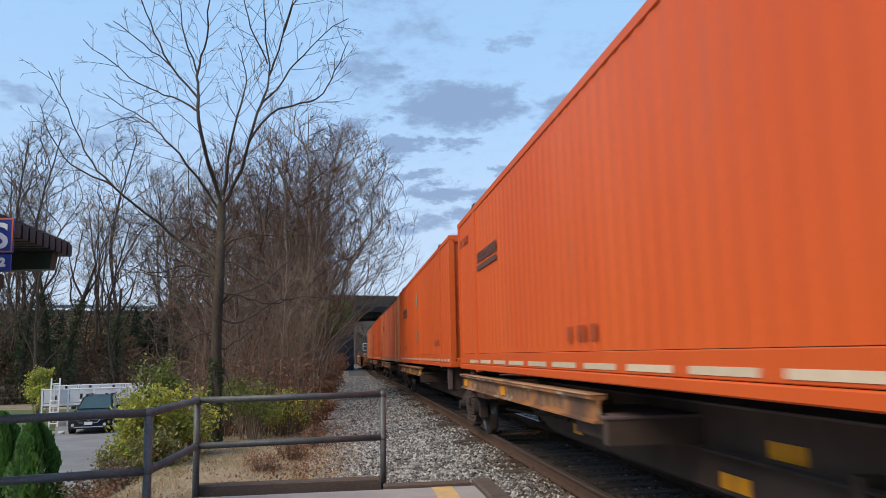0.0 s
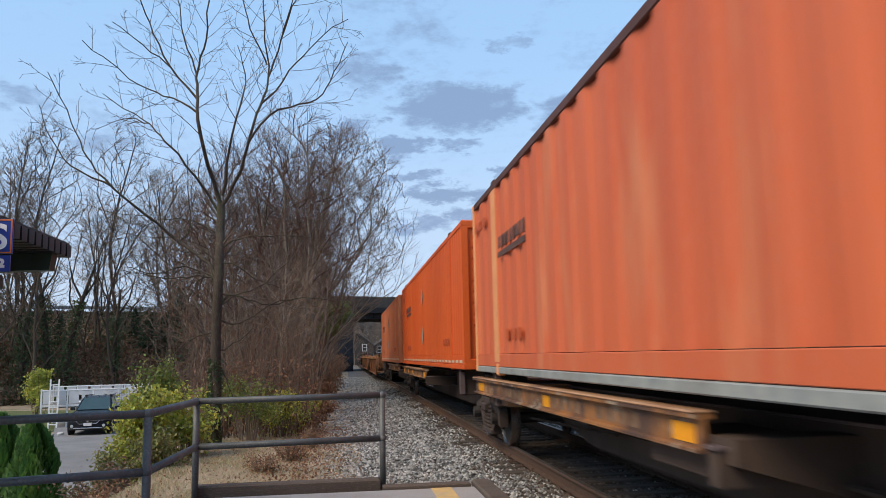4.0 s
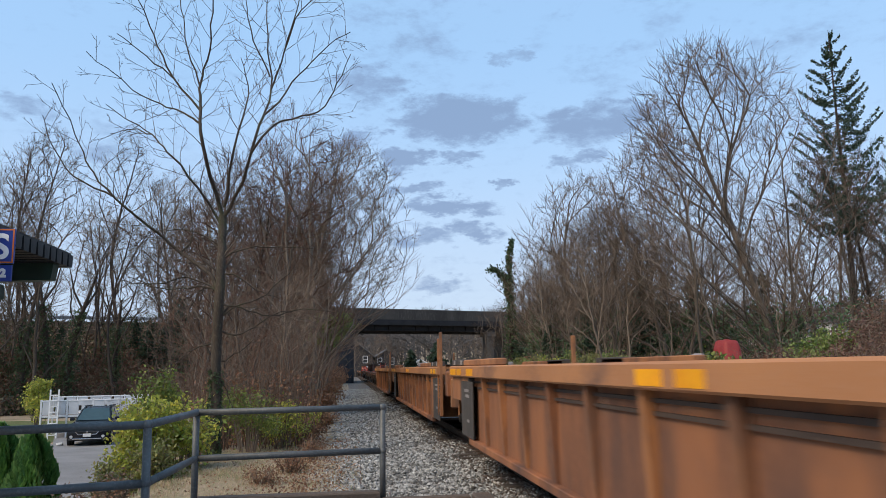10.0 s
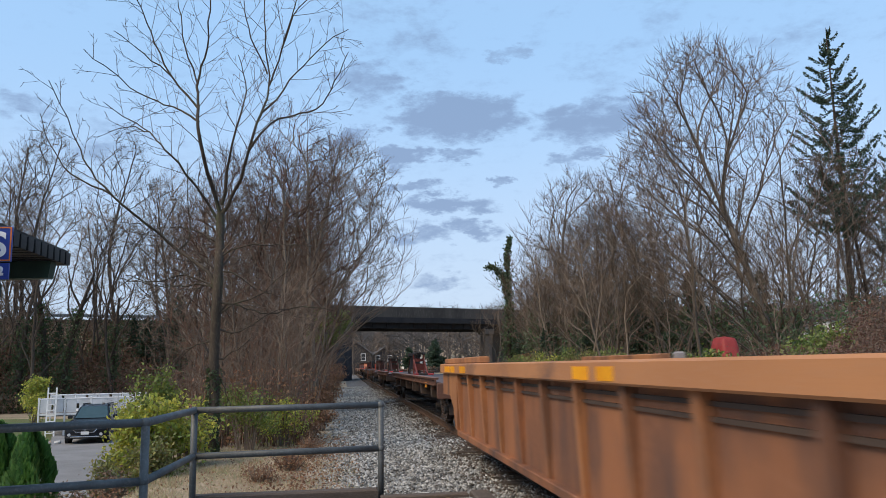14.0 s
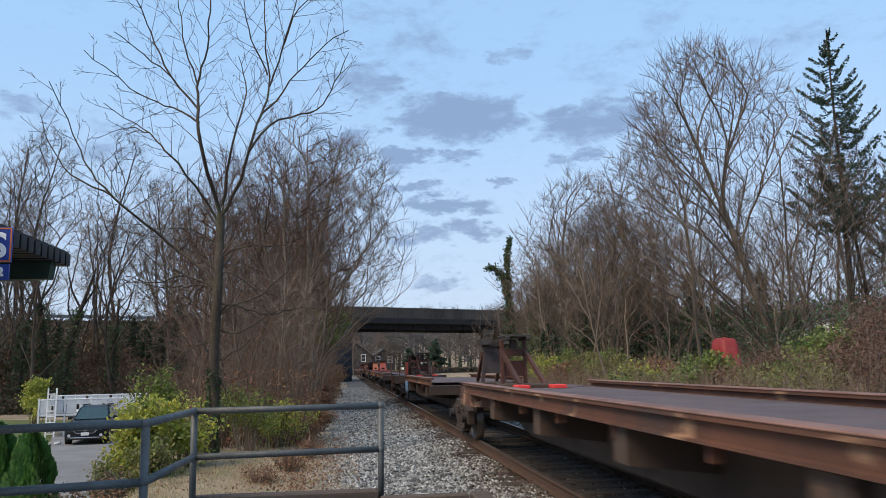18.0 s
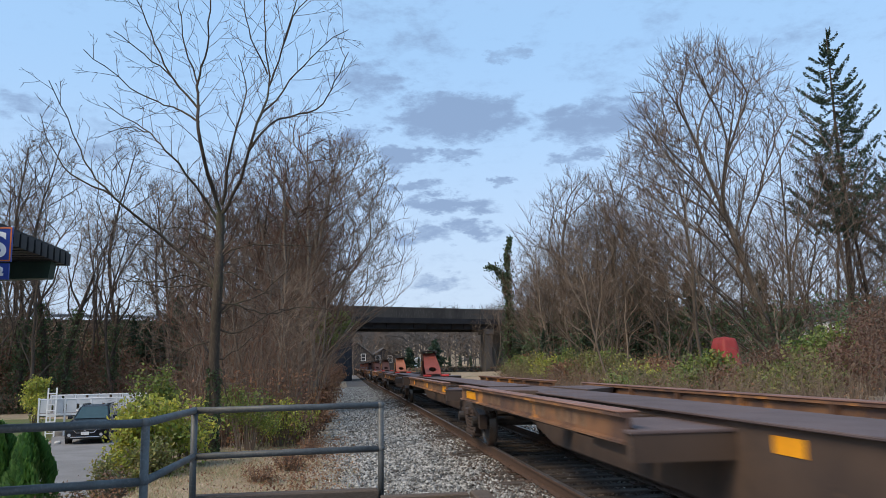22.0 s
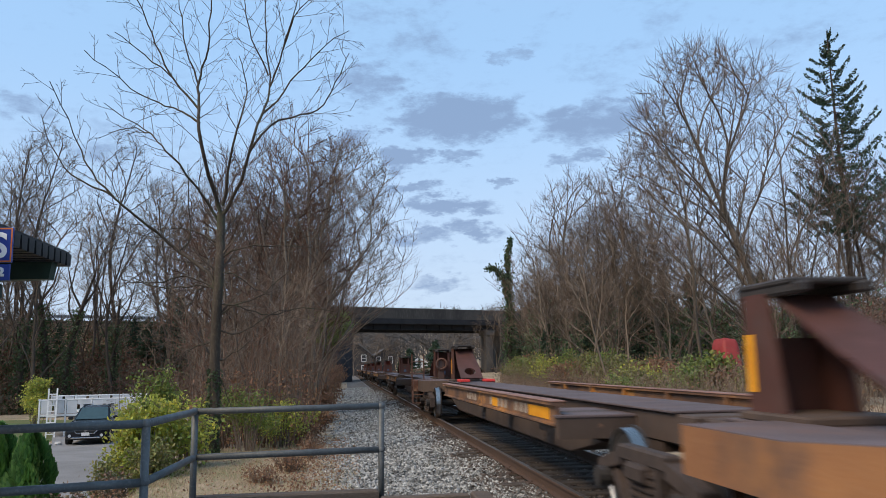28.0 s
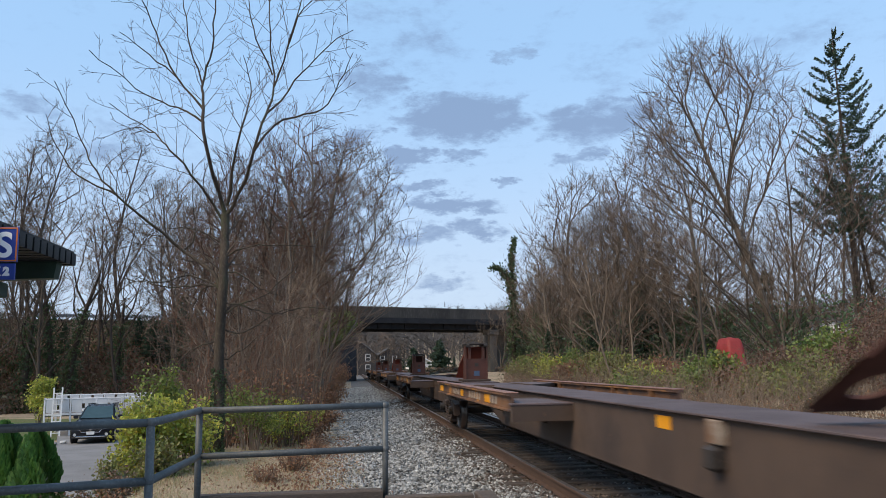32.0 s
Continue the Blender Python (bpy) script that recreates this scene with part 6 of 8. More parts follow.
def limb(r0, r1, *pts, reach=1.0, gap=0.33):
    """A main limb through a few places (across, up), with small branches to either side."""
    line = []
    pts = [Vector((p[0], 0, p[1])) for p in pts]
    for i, (a, b) in enumerate(zip(pts, pts[1:])):
        before, after = pts[max(i - 1, 0)], pts[min(i + 2, len(pts) - 1)]
        for k in range(4):
            t = k / 4
            q = a.lerp(b, t) + ((b - before) * 0.5 * (t - 2 * t * t + t ** 3) + (after - a) * 0.5 * (t ** 3 - t * t) - (b - a) * (t - 3 * t * t + 2 * t ** 3))
            line.append(q + Vector((hero_rng.gauss(0, 0.015), 0, hero_rng.gauss(0, 0.015))))
    line[0] = pts[0].copy()
    line.append(pts[-1])
    for q in line:
        q.y = 1.1 * noise.noise((q.x * 0.6, 3.3, q.z * 0.45)) * min(max(q.z - 2.5, 0), 2) / 2
    n = len(line) - 1
    if r0 < 0.1:
        r0 *= 0.82
    radii = [r0 + (r1 - r0) * (i / n) ** 0.75 for i in range(n + 1)]
    hero_wood.tube(line, radii, 9 if r0 > 0.06 else 6)
    length = sum((b - a).length for a, b in zip(line, line[1:]))
    sub, turn = int(length / gap), 1
    for j in range(sub):
        f = 0.22 + 0.78 * (j + hero_rng.random()) / sub
        i = min(int(f * n), n - 1)
        d = (line[i + 1] - line[i]).normalized()
        turn = -turn
        side = Vector((d.z * turn, hero_rng.uniform(-0.9, 0.9), -d.x * turn)).normalized()
        cd = d * 0.75 + side * hero_rng.uniform(0.5, 0.8)
        grow(hero_rng, hero_wood, hero_twigs, line[i], cd, reach * hero_rng.uniform(0.5, 1.25) * (1.2 - 0.45 * f), max(radii[i] * 0.32, 0.008), 2, 4, (0, 0, 3, 1), wander=0.09, rise=0.07, min_r=0.0048, angle=(28, 55), ratio=(0.35, 0.65))


limb(0.118, 0.09, (0.0, -0.3), (-0.02, 2.0), (0.03, 3.7), (0.02, 4.5), (-0.02, 5.3), gap=0.6, reach=1.2)
limb(0.065, 0.009, (0.0, 3.6), (-0.2, 3.95), (-0.9, 4.5), (-1.4, 4.9), (-2.2, 5.6), (-2.8, 6.3), (-3.2, 7.1), (-3.6, 8.1))
limb(0.028, 0.008, (-2.2, 5.6), (-3.1, 6.1), (-3.7, 6.9), (-3.9, 7.5), reach=0.8)
limb(0.068, 0.01, (-0.02, 5.3), (-0.3, 6.4), (-0.5, 7.6), (-0.6, 8.4), (-0.4, 9.1), (-0.3, 10.2), (-0.3, 11.4))
limb(0.028, 0.008, (-0.6, 8.3), (-0.9, 9.2), (-1.1, 10.2), (-1.3, 11.1))
limb(0.036, 0.008, (-0.5, 7.6), (-1.2, 8.5), (-1.7, 9.6), (-2.0, 10.3), (-2.2, 11.0))
limb(0.024, 0.008, (-1.2, 8.5), (-1.8, 9.0), (-2.4, 9.4), reach=0.8)
limb(0.042, 0.008, (0.0, 5.0), (-0.7, 6.1), (-1.2, 6.7), (-1.7, 7.2), (-2.6, 7.8))
limb(0.02, 0.007, (-1.6, 7.1), (-2.0, 7.25), (-2.5, 7.15), reach=0.7)
limb(0.034, 0.008, (-0.42, 7.2), (-0.9, 7.6), (-1.3, 7.8), (-2.1, 8.2), (-2.9, 8.8))
limb(0.068, 0.01, (-0.02, 5.2), (0.15, 5.5), (0.6, 6.2), (0.9, 7.4), (1.0, 8.3), (0.9, 9.5), (0.8, 11.2))
limb(0.034, 0.008, (1.0, 8.3), (1.3, 9.1), (1.7, 9.9), (2.5, 10.4))
limb(0.034, 0.008, (0.9, 7.4), (1.5, 8.4), (2.1, 8.9), (2.8, 9.5))
limb(0.04, 0.008, (0.7, 6.5), (1.3, 7.3), (2.1, 7.7), (2.5, 8.2), (2.8, 8.9))
limb(0.045, 0.008, (0.02, 5.5), (0.4, 7.0), (0.5, 8.1), (0.3, 9.0))
limb(0.026, 0.008, (0.95, 8.6), (0.6, 9.4), (0.4, 10.2), (0.4, 11.2))
limb(0.024, 0.008, (1.3, 9.1), (1.6, 10.0), (1.8, 11.2))
limb(0.024, 0.008, (-0.9, 4.5), (-0.7, 4.8), (-0.72, 5.4), (-0.65, 6.3), reach=0.7)
limb(0.03, 0.008, (0.02, 3.6), (-0.7, 3.9), (-1.3, 3.75), (-1.9, 3.9), reach=0.9)
limb(0.03, 0.008, (0.02, 3.0), (0.4, 3.25), (1.0, 3.5), (1.6, 4.1), reach=0.9)
limb(0.026, 0.008, (0.0, 2.1), (0.35, 2.2), (0.75, 2.55), reach=0.7)
limb(0.022, 0.008, (0.0, 1.9), (0.2, 1.5), (0.35, 1.1), reach=0.4)
# low drooping branches
limb(0.03, 0.007, (0.02, 2.75), (0.35, 2.65), (0.75, 2.8), (1.2, 3.1), (1.6, 3.15), gap=0.3, reach=0.8)
limb(0.028, 0.007, (0.02, 3.3), (0.5, 3.2), (1.1, 3.05), (1.8, 3.2), (2.5, 3.1), gap=0.3, reach=0.8)
limb(0.028, 0.007, (0.02, 4.3), (0.6, 4.5), (1.3, 4.5), (2.0, 4.45), gap=0.3, reach=0.8)
limb(0.026, 0.007, (0.0, 3.9), (0.35, 3.9), (0.8, 3.6), (1.3, 3.4), gap=0.3, reach=0.7)
limb(0.03, 0.007, (0.0, 3.55), (-0.3, 3.7), (-0.8, 3.65), (-1.4, 3.7), (-2.1, 3.85), gap=0.3, reach=0.8)
limb(0.022, 0.006, (-0.3, 3.7), (-0.5, 3.4), (-0.6, 3.1), gap=0.3, reach=0.5)
limb(0.024, 0.007, (0.0, 4.6), (-0.5, 4.9), (-1.0, 5.0), (-1.5, 4.95), gap=0.3, reach=0.8)
limb(0.022, 0.007, (0.0, 2.5), (-0.5, 2.35), (-0.9, 2.0), (-1.2, 1.9), gap=0.3, reach=0.6)
hero = thing("forked_tree", "tall bare forked tree with ivy round its trunk", "tree", at=pose(-2.72, 17, -0.35))
part("trunk", hero_wood, MOSSBARK, hero, smooth=True)
part("crown", hero_twigs, BARKDARK, hero, "bare twigs")
ivy = Mesh()
for k in range(1100):
    z = 1.9 * hero_rng.random() ** 1.6
    a = hero_rng.uniform(0, 6.283)
    r = 0.11 + 0.055 * hero_rng.random()
    leaf(ivy, hero_rng, Vector((-0.02 + r * math.cos(a), r * math.sin(a), z)), 0.07)
part("ivy", ivy, LEAFIVY, hero, "dark green ivy")

# the belt beside the track, thin stems close together
for x, y, kind, sc in [
        (-3.4, 24, 2, 0.85), (-4.6, 27, 4, 1.0), (-2.7, 28, 2, 1.0), (-5.5, 31, 0, 0.85), (-3.4, 33, 5, 0.95), (-1.9, 35, 4, 1.05), (-6.0, 36, 1, 0.85), (-4.0, 38, 0, 0.95),
        (-2.4, 41, 5, 1.0), (-5.2, 43, 1, 0.95), (-3.4, 46, 3, 0.95), (-1.6, 48, 2, 1.1), (-6.8, 48, 0, 1.05), (-4.6, 52, 1, 1.0), (-2.2, 54, 3, 0.95), (-3.6, 59, 5, 1.1),
        (-2.6, 61, 4, 1.2), (-5.8, 61, 1, 1.05), (-2.4, 66, 3, 1.1), (-4.4, 71, 0, 1.1), (-3.0, 72, 3, 1.0), (-6.4, 77, 1, 1.1), (-4.0, 82, 3, 1.1), (-4.6, 88, 0, 1.1),
        (-1.8, 29.5, 2, 1.16), (-1.5, 33.5, 2, 1.1), (-2.3, 31.5, 0, 0.92)]:
    plant(kind, x, y, sc)
o = tree("overhanging_tree", OVERHANG, pose(-1.25, 32, ground_z(-1.25, 32)), "bare tree leaning its round crown over the track", "bare trees")
o = tree("overhanging_tree", OVERHANG, pose(-1.7, 37, ground_z(-1.7, 37), 0, 0, 25), "bare tree leaning its round crown over the track", "bare trees")
for x, y, sc, turn in [(-1.9, 21.5, 0.5, 30), (-1.5, 24, 0.55, 200), (-2.4, 23, 0.6, 120), (-1.3, 28, 0.6, 270), (-2.0, 31, 0.7, 60)]:
    plant(7, x, y, sc, turn, "slender pale sapling in the thicket beside the track", "pale saplings")
# the embankment wood behind the drive
for k in range(38):
    x = -9 - 38 * ((k + prng.random()) / 38)
    y = crest(x) - prng.uniform(-3, 30)
    plant(prng.choice((0, 1, 1, 5, 3, 5)), x, y, prng.uniform(1.0, 1.6), label="tall bare tree on the overgrown embankment")
# beyond the track
broad = tree("spreading_tree", BROAD, pose(22.2, 36.5, ground_z(22.2, 36.5)), "large bare many-stemmed tree with a broad rounded crown", "bare trees")
NEAR_WOOD = [(26.2, 39, 6, 1.1), (18.2, 41, 6, 1.3), (15.0, 43, 6, 0.95), (16.2, 47, 6, 1.0), (17.5, 50, 5, 1.0), (18.2, 58, 6, 1.45), (15.8, 60, 3, 1.0), (17.4, 62, 3, 0.95),
             (20.4, 66, 6, 1.2), (17.4, 68, 2, 0.95), (21.5, 64, 0, 1.05), (18.4, 73, 5, 0.95), (21.0, 76, 6, 1.0), (23.0, 80, 6, 1.0), (21.4, 86, 3, 1.0)]
FAR_WOOD = [(24.0, 92, 0, 0.95), (26, 95, 3, 1.0), (23, 55, 1, 1.0), (20.6, 106, 3, 0.85), (23.5, 104, 3, 1.0), (29, 50, 5, 1.0), (25.5, 72, 3, 1.05),
            (28, 68, 1, 1.0), (32, 62, 3, 1.0), (29, 88, 0, 1.05), (21.8, 50, 2, 1.0), (26.5, 58, 6, 1.0), (31.5, 44, 2, 1.0), (33, 40, 3, 1.1), (29.6, 41, 1, 1.0), (30.8, 38.5, 6, 1.0), (31.5, 47, 3, 1.1)]
for x, y, kind, sc in NEAR_WOOD + FAR_WOOD:
    plant(kind, x, y, sc, label="bare spreading tree beyond the track", tall=1.1 if kind == 6 else 1.0)
for x, y, sc, turn in [(14.2, 38, 0.75, 20), (15.6, 36, 0.6, 200), (17.6, 34, 0.85, 130), (13.4, 48, 0.7, 300), (13.6, 44, 0.7, 80), (19.4, 33, 0.7, 10), (15.6, 56, 0.8, 160), (17.0, 40, 0.8, 45), (20.5, 36, 0.9, 250), (18.2, 50, 0.8, 100),
                       (11.6, 33, 0.75, 140), (16.0, 33.5, 1.15, 190), (12.6, 40, 0.9, 330), (14.4, 52, 1.1, 70), (16.6, 45, 1.1, 215), (20.4, 41, 1.1, 15), (12.2, 36, 0.55, 265)]:
    plant(7, x, y, sc, turn, "pale leaning sapling among the scrub beyond the track", "pale saplings")


def conifer(seed, height, radius, gappy=0.0, spray=0.32, droop=0.25, levels=26, bare=0.12, up=0.0, per=6, dense=11):
    """A conifer: whorls of boughs, each with its own small sprays of needles."""
    rng = random.Random(seed)
    wood, needles = Mesh(), Mesh()
    wood.tube([Vector((0, 0, -0.3)), Vector((0.05, 0, height * 0.5)), Vector((0, 0.03, height))], [height * 0.011, height * 0.006, 0.012], 7)
    for k in range(levels):
        f = bare + (1 - bare) * (k / levels)
        z = height * f
        r = radius * (1 - f) ** 0.7 + 0.15
        for j in range(per):
            if rng.random() < gappy:
                continue
            a = rng.uniform(0, 6.283)
            ln = r * rng.uniform(0.45, 1.25)
            d = Vector((math.cos(a), math.sin(a), 0.0))
            base = Vector((0, 0, z + rng.uniform(-0.2, 0.2)))
            mid = base + d * ln * 0.5 + Vector((0, 0, -droop * ln * 0.5))
            tip = base + d * ln + Vector((0, 0, (-droop * 0.6 + up) * ln))
            wood.tube([base, mid, tip], [0.035, 0.022, 0.008], 3)
            side = Vector((-d.y, d.x, 0))
            n = int(4 + ln * dense)
            for q in range(n):
                t = 0.25 + 0.75 * (q + rng.random()) / n
                p = base.lerp(mid, t * 2) if t < 0.5 else mid.lerp(tip, t * 2 - 1)
                w = 0.3 * ln * (1.1 - t)
                p = p + side * rng.uniform(-w, w) + Vector((0, 0, rng.gauss(-0.06, 0.06)))
                leaf(needles, rng, p, spray * rng.uniform(0.5, 1.3))
    return wood.data("trunk", BARKDARK, True), needles.data("crown", NEEDLE)


def evergreen(name, data, x, y, label, scale=1.0, turn=0):
    o = thing(name, label, "conifer", "evergreens", at=pose(x, y, ground_z(x, y), 0, 0, turn) @ Matrix.Diagonal((scale, scale, scale, 1)))
    part("trunk", data[0], None, o)
    part("crown", data[1], None, o, "dark green needles")
    return o


spruce = conifer(31, 20.4, 4.4, gappy=0.36, spray=0.15, droop=0.25, levels=30, bare=0.4, up=0.5, per=7, dense=75)
evergreen("tall_conifer", spruce, 28.2, 40, "tall ragged dark conifer with gaps between its boughs")
evergreen("tall_conifer", spruce, 33.5, 42, "tall ragged dark conifer with gaps between its boughs", 0.78, 130)
yew = conifer(32, 7, 1.7, gappy=0.0, spray=0.34, droop=0.1, levels=22, bare=0.02)
cone = conifer(33, 6.2, 2.5, gappy=0.0, spray=0.5, droop=0.15, levels=24, bare=0.03, per=10, dense=9)
evergreen("small_conifer", cone, 12.4, 151, "dense dark cone-shaped evergreen beyond the bridge", 0.78, 70)
for i, x in enumerate((10.5, 14.6, 20.6, 22.8, 24.8)):
    evergreen("clipped_evergreen", yew, x, 153 + i % 2, "low dark evergreen hedge plant beyond the bridge", 0.42, 60 * i)
evergreen("small_conifer", cone, 17.4, 150, "dense dark cone-shaped evergreen beyond the bridge", 1.0, 0)
YEWS_DEEP = [(17.6, 56, 0.9, 40), (19.5, 62, 1.0, 10), (21.5, 54, 1.1, 70), (18.6, 70, 1.1, 200), (22.5, 70, 1.25, 250), (24, 60, 1.15, 300), (21.4, 84, 1.2, 10),
             (23.6, 98, 1.0, 80), (25.4, 101, 1.1, 30), (26, 66, 1.3, 120), (28, 60, 1.2, 160), (30, 70, 1.4, 190), (25, 78, 1.4, 220), (28, 80, 1.5, 260),
             (19.8, 50, 0.8, 330), (33, 58, 1.2, 20), (-19.4, 80, 0.8, 45), (-16.4, 80, 1.25, 100), (-17.6, 81, 0.95, 10)]
YEWS_EDGE = [(-21.2, 82, 0.6, 145), (-27, 78, 0.6, 5), (16.0, 60, 0.7, 150), (15.0, 47, 0.55, 60), (19.6, 52, 0.95, 30), (22.2, 56, 1.1, 130), (21.0, 50, 0.8, 230),
             (17.2, 54, 0.85, 330), (24.4, 52, 1.0, 80), (18.4, 47, 0.6, 140), (16.6, 45, 0.5, 280), (13.6, 52, 0.5, 100), (20.8, 92, 0.95, 15), (21.9, 95, 1.1, 75),
             (20.0, 87, 0.8, 190), (22.8, 91, 1.2, 310)]
for x, y, sc, turn in YEWS_DEEP + YEWS_EDGE:
    evergreen("small_conifer", yew, x, y, "small dense dark evergreen among bare trees", sc, turn)


# ---- arborvitae by the platform ----
def arborvitae(x, y, height, radius, seed):
    rng = random.Random(seed)
    o = thing("arborvitae", "dense bright green columnar arborvitae below the platform", "conifer", "arborvitae pair", at=pose(x, y, ground_z(x, y)))
    part("trunk", Mesh().rod((0, 0, -0.2), (0, 0, height * 0.8), 0.05, 0.01), BARK, o)
    m = Mesh()
    for k in range(5200):
        f = rng.random() ** 0.8
        a = rng.uniform(0, 6.283)
        lump = 1 + 0.2 * math.sin(3 * a + 5 * f + seed) + 0.16 * math.sin(5 * a - 9 * f) + 0.1 * math.sin(9 * a + 17 * f)
        r = radius * min(1.0, 0.55 + f * 2.2) * (1 - f) ** 0.62 * lump * (0.7 + 0.34 * rng.random() ** 0.5)
        p = Vector((r * math.cos(a), r * math.sin(a), 0.05 + f * height))
        u = Vector((math.cos(a) * 0.35 + rng.gauss(0, 0.2), math.sin(a) * 0.35 + rng.gauss(0, 0.2), 1)).normalized()
        w = u.cross(Vector((math.cos(a + 0.7), math.sin(a + 0.7), 0))).normalized()
        s = rng.uniform(0.06, 0.13)
        k0 = len(m.v)
        for q in (p - u * s * 0.6, p + w * s * 0.35, p + u * s * 0.8, p - w * s * 0.35):
            m.v.append((q.x, q.y, q.z))
        m.f += [(k0, k0 + 1, k0 + 2), (k0, k0 + 2, k0 + 3)]
    part("foliage", m, ARBOR, o)
    return o


arborvitae(-6.5, 15.9, 2.35, 0.72, 1)
arborvitae(-5.85, 15.7, 2.25, 0.72, 2)
arborvitae(-7.2, 15.9, 2.2, 0.7, 3)


# ---- ivy-covered snag by the bridge ----
snag = thing("ivy_snag", "dead tree smothered in dark ivy beside the bridge", "tree", at=pose(17.0, 80, ground_z(17, 80)))
sw, si = Mesh(), Mesh()
for line, rad in (([(0, 0, -0.3), (0.2, 0, 5), (0.2, 0, 9.5), (0.1, 0, 11.8), (0.5, 0, 14.4)], [0.3, 0.25, 0.16, 0.1, 0.04]), ([(0.1, 0, 8.6), (-0.5, 0, 10.4), (-1.2, 0, 11.2), (-2.1, 0, 11.2)], [0.16, 0.14, 0.12, 0.06])):
    line = [Vector(p) for p in line]
    sw.tube(line, rad, 6)
    for a, b in zip(line, line[1:]):
        for k in range(int(560 * (b - a).length / 3)):
            p = a.lerp(b, hero_rng.random())
            leaf(si, hero_rng, p + Vector((hero_rng.gauss(0, 0.34 * (1.25 - 0.06 * p.z)), hero_rng.gauss(0, 0.34), hero_rng.gauss(0, 0.2))), 0.3)
part("trunk", sw, BARKDARK, snag)
part("ivy", si, LEAFIVY, snag, "dark green ivy")



def ivy_trunk(x, y, height, lean):
    """A stout tree on the embankment, its lower trunk wrapped in ivy."""
    o = thing("ivy_tree", "dark leaning trunk wrapped in ivy on the embankment", "tree", "ivy-covered trees", at=pose(x, y, ground_z(x, y)))
    w, v = Mesh(), Mesh()
    line = [Vector((lean * t * t, 0, -0.3 + height * t)) for t in (0, 0.25, 0.5, 0.75, 1)]
    w.tube(line, [0.34, 0.28, 0.23, 0.17, 0.08], 8)
    for sg in (-1, 1):
        w.tube([line[3], line[3] + Vector((sg * 0.9, 0.3, 1.6)), line[3] + Vector((sg * 1.5, 0.3, 4.2))], [0.12, 0.09, 0.03], 6)
    for k in range(1500):
        t = 0.72 * hero_rng.random() ** 1.3
        p = Vector((lean * t * t, 0, height * t))
        rad = 0.42 + 0.4 * (1 - t) * hero_rng.random()
        leaf(v, hero_rng, p + Vector((hero_rng.gauss(0, rad * 0.7), hero_rng.gauss(0, rad * 0.7), hero_rng.gauss(0, 0.15))), 0.26)
    part("trunk", w, BARKDARK, o, smooth=True)
    part("ivy", v, LEAFIVY, o, "dark green ivy")


for x, y, h, ln in ((-27.4, 70, 11, 1.0), (-25.4, 71, 13, -1.6), (-23.8, 70, 12, 2.2), (-21.0, 74, 10, 0.5), (-30.0, 69, 12, -0.8)):
    ivy_trunk(x, y, h, ln)

# ---- shrubs ----
def shrub(name, x, y, radius, height, leaf_mat, count, size, label, group="shrubs", seed=0, z=None, stems=16, stem_mat=None, sparse=0.2):
    rng = random.Random(seed * 31 + int(abs(x) * 97 + abs(y) * 13))
    o = thing(name, label, "shrub", group, at=pose(x, y, ground_z(x, y) if z is None else z))
    st, lf = Mesh(), Mesh()
    tips = []
    for k in range(stems):
        a = rng.uniform(0, 6.283)
        out = radius * rng.uniform(0.15, 1.0)
        h = height * rng.uniform(0.55, 1.05) * (1 - 0.3 * (out / radius) ** 2)
        p0 = Vector((0.25 * out * math.cos(a), 0.25 * out * math.sin(a), -0.15))
        p2 = Vector((out * math.cos(a), out * math.sin(a), h))
        p1 = p0.lerp(p2, 0.55) + Vector((-0.1 * out * math.cos(a), -0.1 * out * math.sin(a), 0.15 * h))
        st.tube([p0, p1, p2], [0.018, 0.012, 0.005], 4)
        tips.append((p0, p1, p2))
        for q in range(4):
            t = rng.uniform(0.4, 1)
            b = p1.lerp(p2, t)
            e = b + Vector((rng.gauss(0, 0.25), rng.gauss(0, 0.25), rng.gauss(0.15, 0.2))) * radius * 0.6
            st.tube([b, e], [0.007, 0.003], 3)
            tips.append((p1, b, e))
    for k in range(count):
        p0, p1, p2 = rng.choice(tips)
        t = sparse + (1 - sparse) * rng.random() ** 0.7
        b = (p0.lerp(p1, t * 2) if t < 0.5 else p1.lerp(p2, t * 2 - 1))
        b = b + Vector((rng.gauss(0, 0.13), rng.gauss(0, 0.13), rng.gauss(0, 0.1))) * (0.5 + radius * 0.5)
        if b.z > -0.05:
            leaf(lf, rng, b, size * rng.uniform(0.6, 1.3))
    if z is not None and z > ground_z(x, y) + 0.3:
        st.tube([Vector((-0.9, 0.2, ground_z(x, y) - z - 0.3)), Vector((-0.5, 0, -0.5 * z)), Vector((0, 0, 0.3 * height))], [0.12, 0.09, 0.04], 6)
    part("branchwork", st, stem_mat or TWIG, o)
    part("foliage", lf, leaf_mat, o)
    return o


YG = "leafy yellow-green shrub turning with autumn beside the drive"
shrub("yellow_shrub", -3.7, 15.4, 0.72, 2.35, LEAFYELLOW, 4600, 0.088, YG, seed=1, z=-1.2, stems=24)
shrub("yellow_shrub", -3.1, 15.8, 0.6, 2.1, LEAFYELLOW, 2300, 0.085, YG, seed=2, z=-0.9, stems=18)
shrub("olive_shrub", -3.35, 14.7, 0.6, 1.5, LEAFOLIVE, 2600, 0.075, "olive and yellow leafy shrub beside the drive", seed=6, z=-1.1, stems=20)
shrub("green_shrub", -4.1, 17.8, 0.75, 2.5, LEAFGREEN, 2600, 0.085, "green leafy shrub below the forked tree", seed=3, z=-0.9, stems=20)
shrub("brown_green_shrub", -4.2, 14.6, 0.55, 1.3, LEAFOLIVE, 2600, 0.07, "low thinning shrub beside the drive", seed=4, z=-1.4)
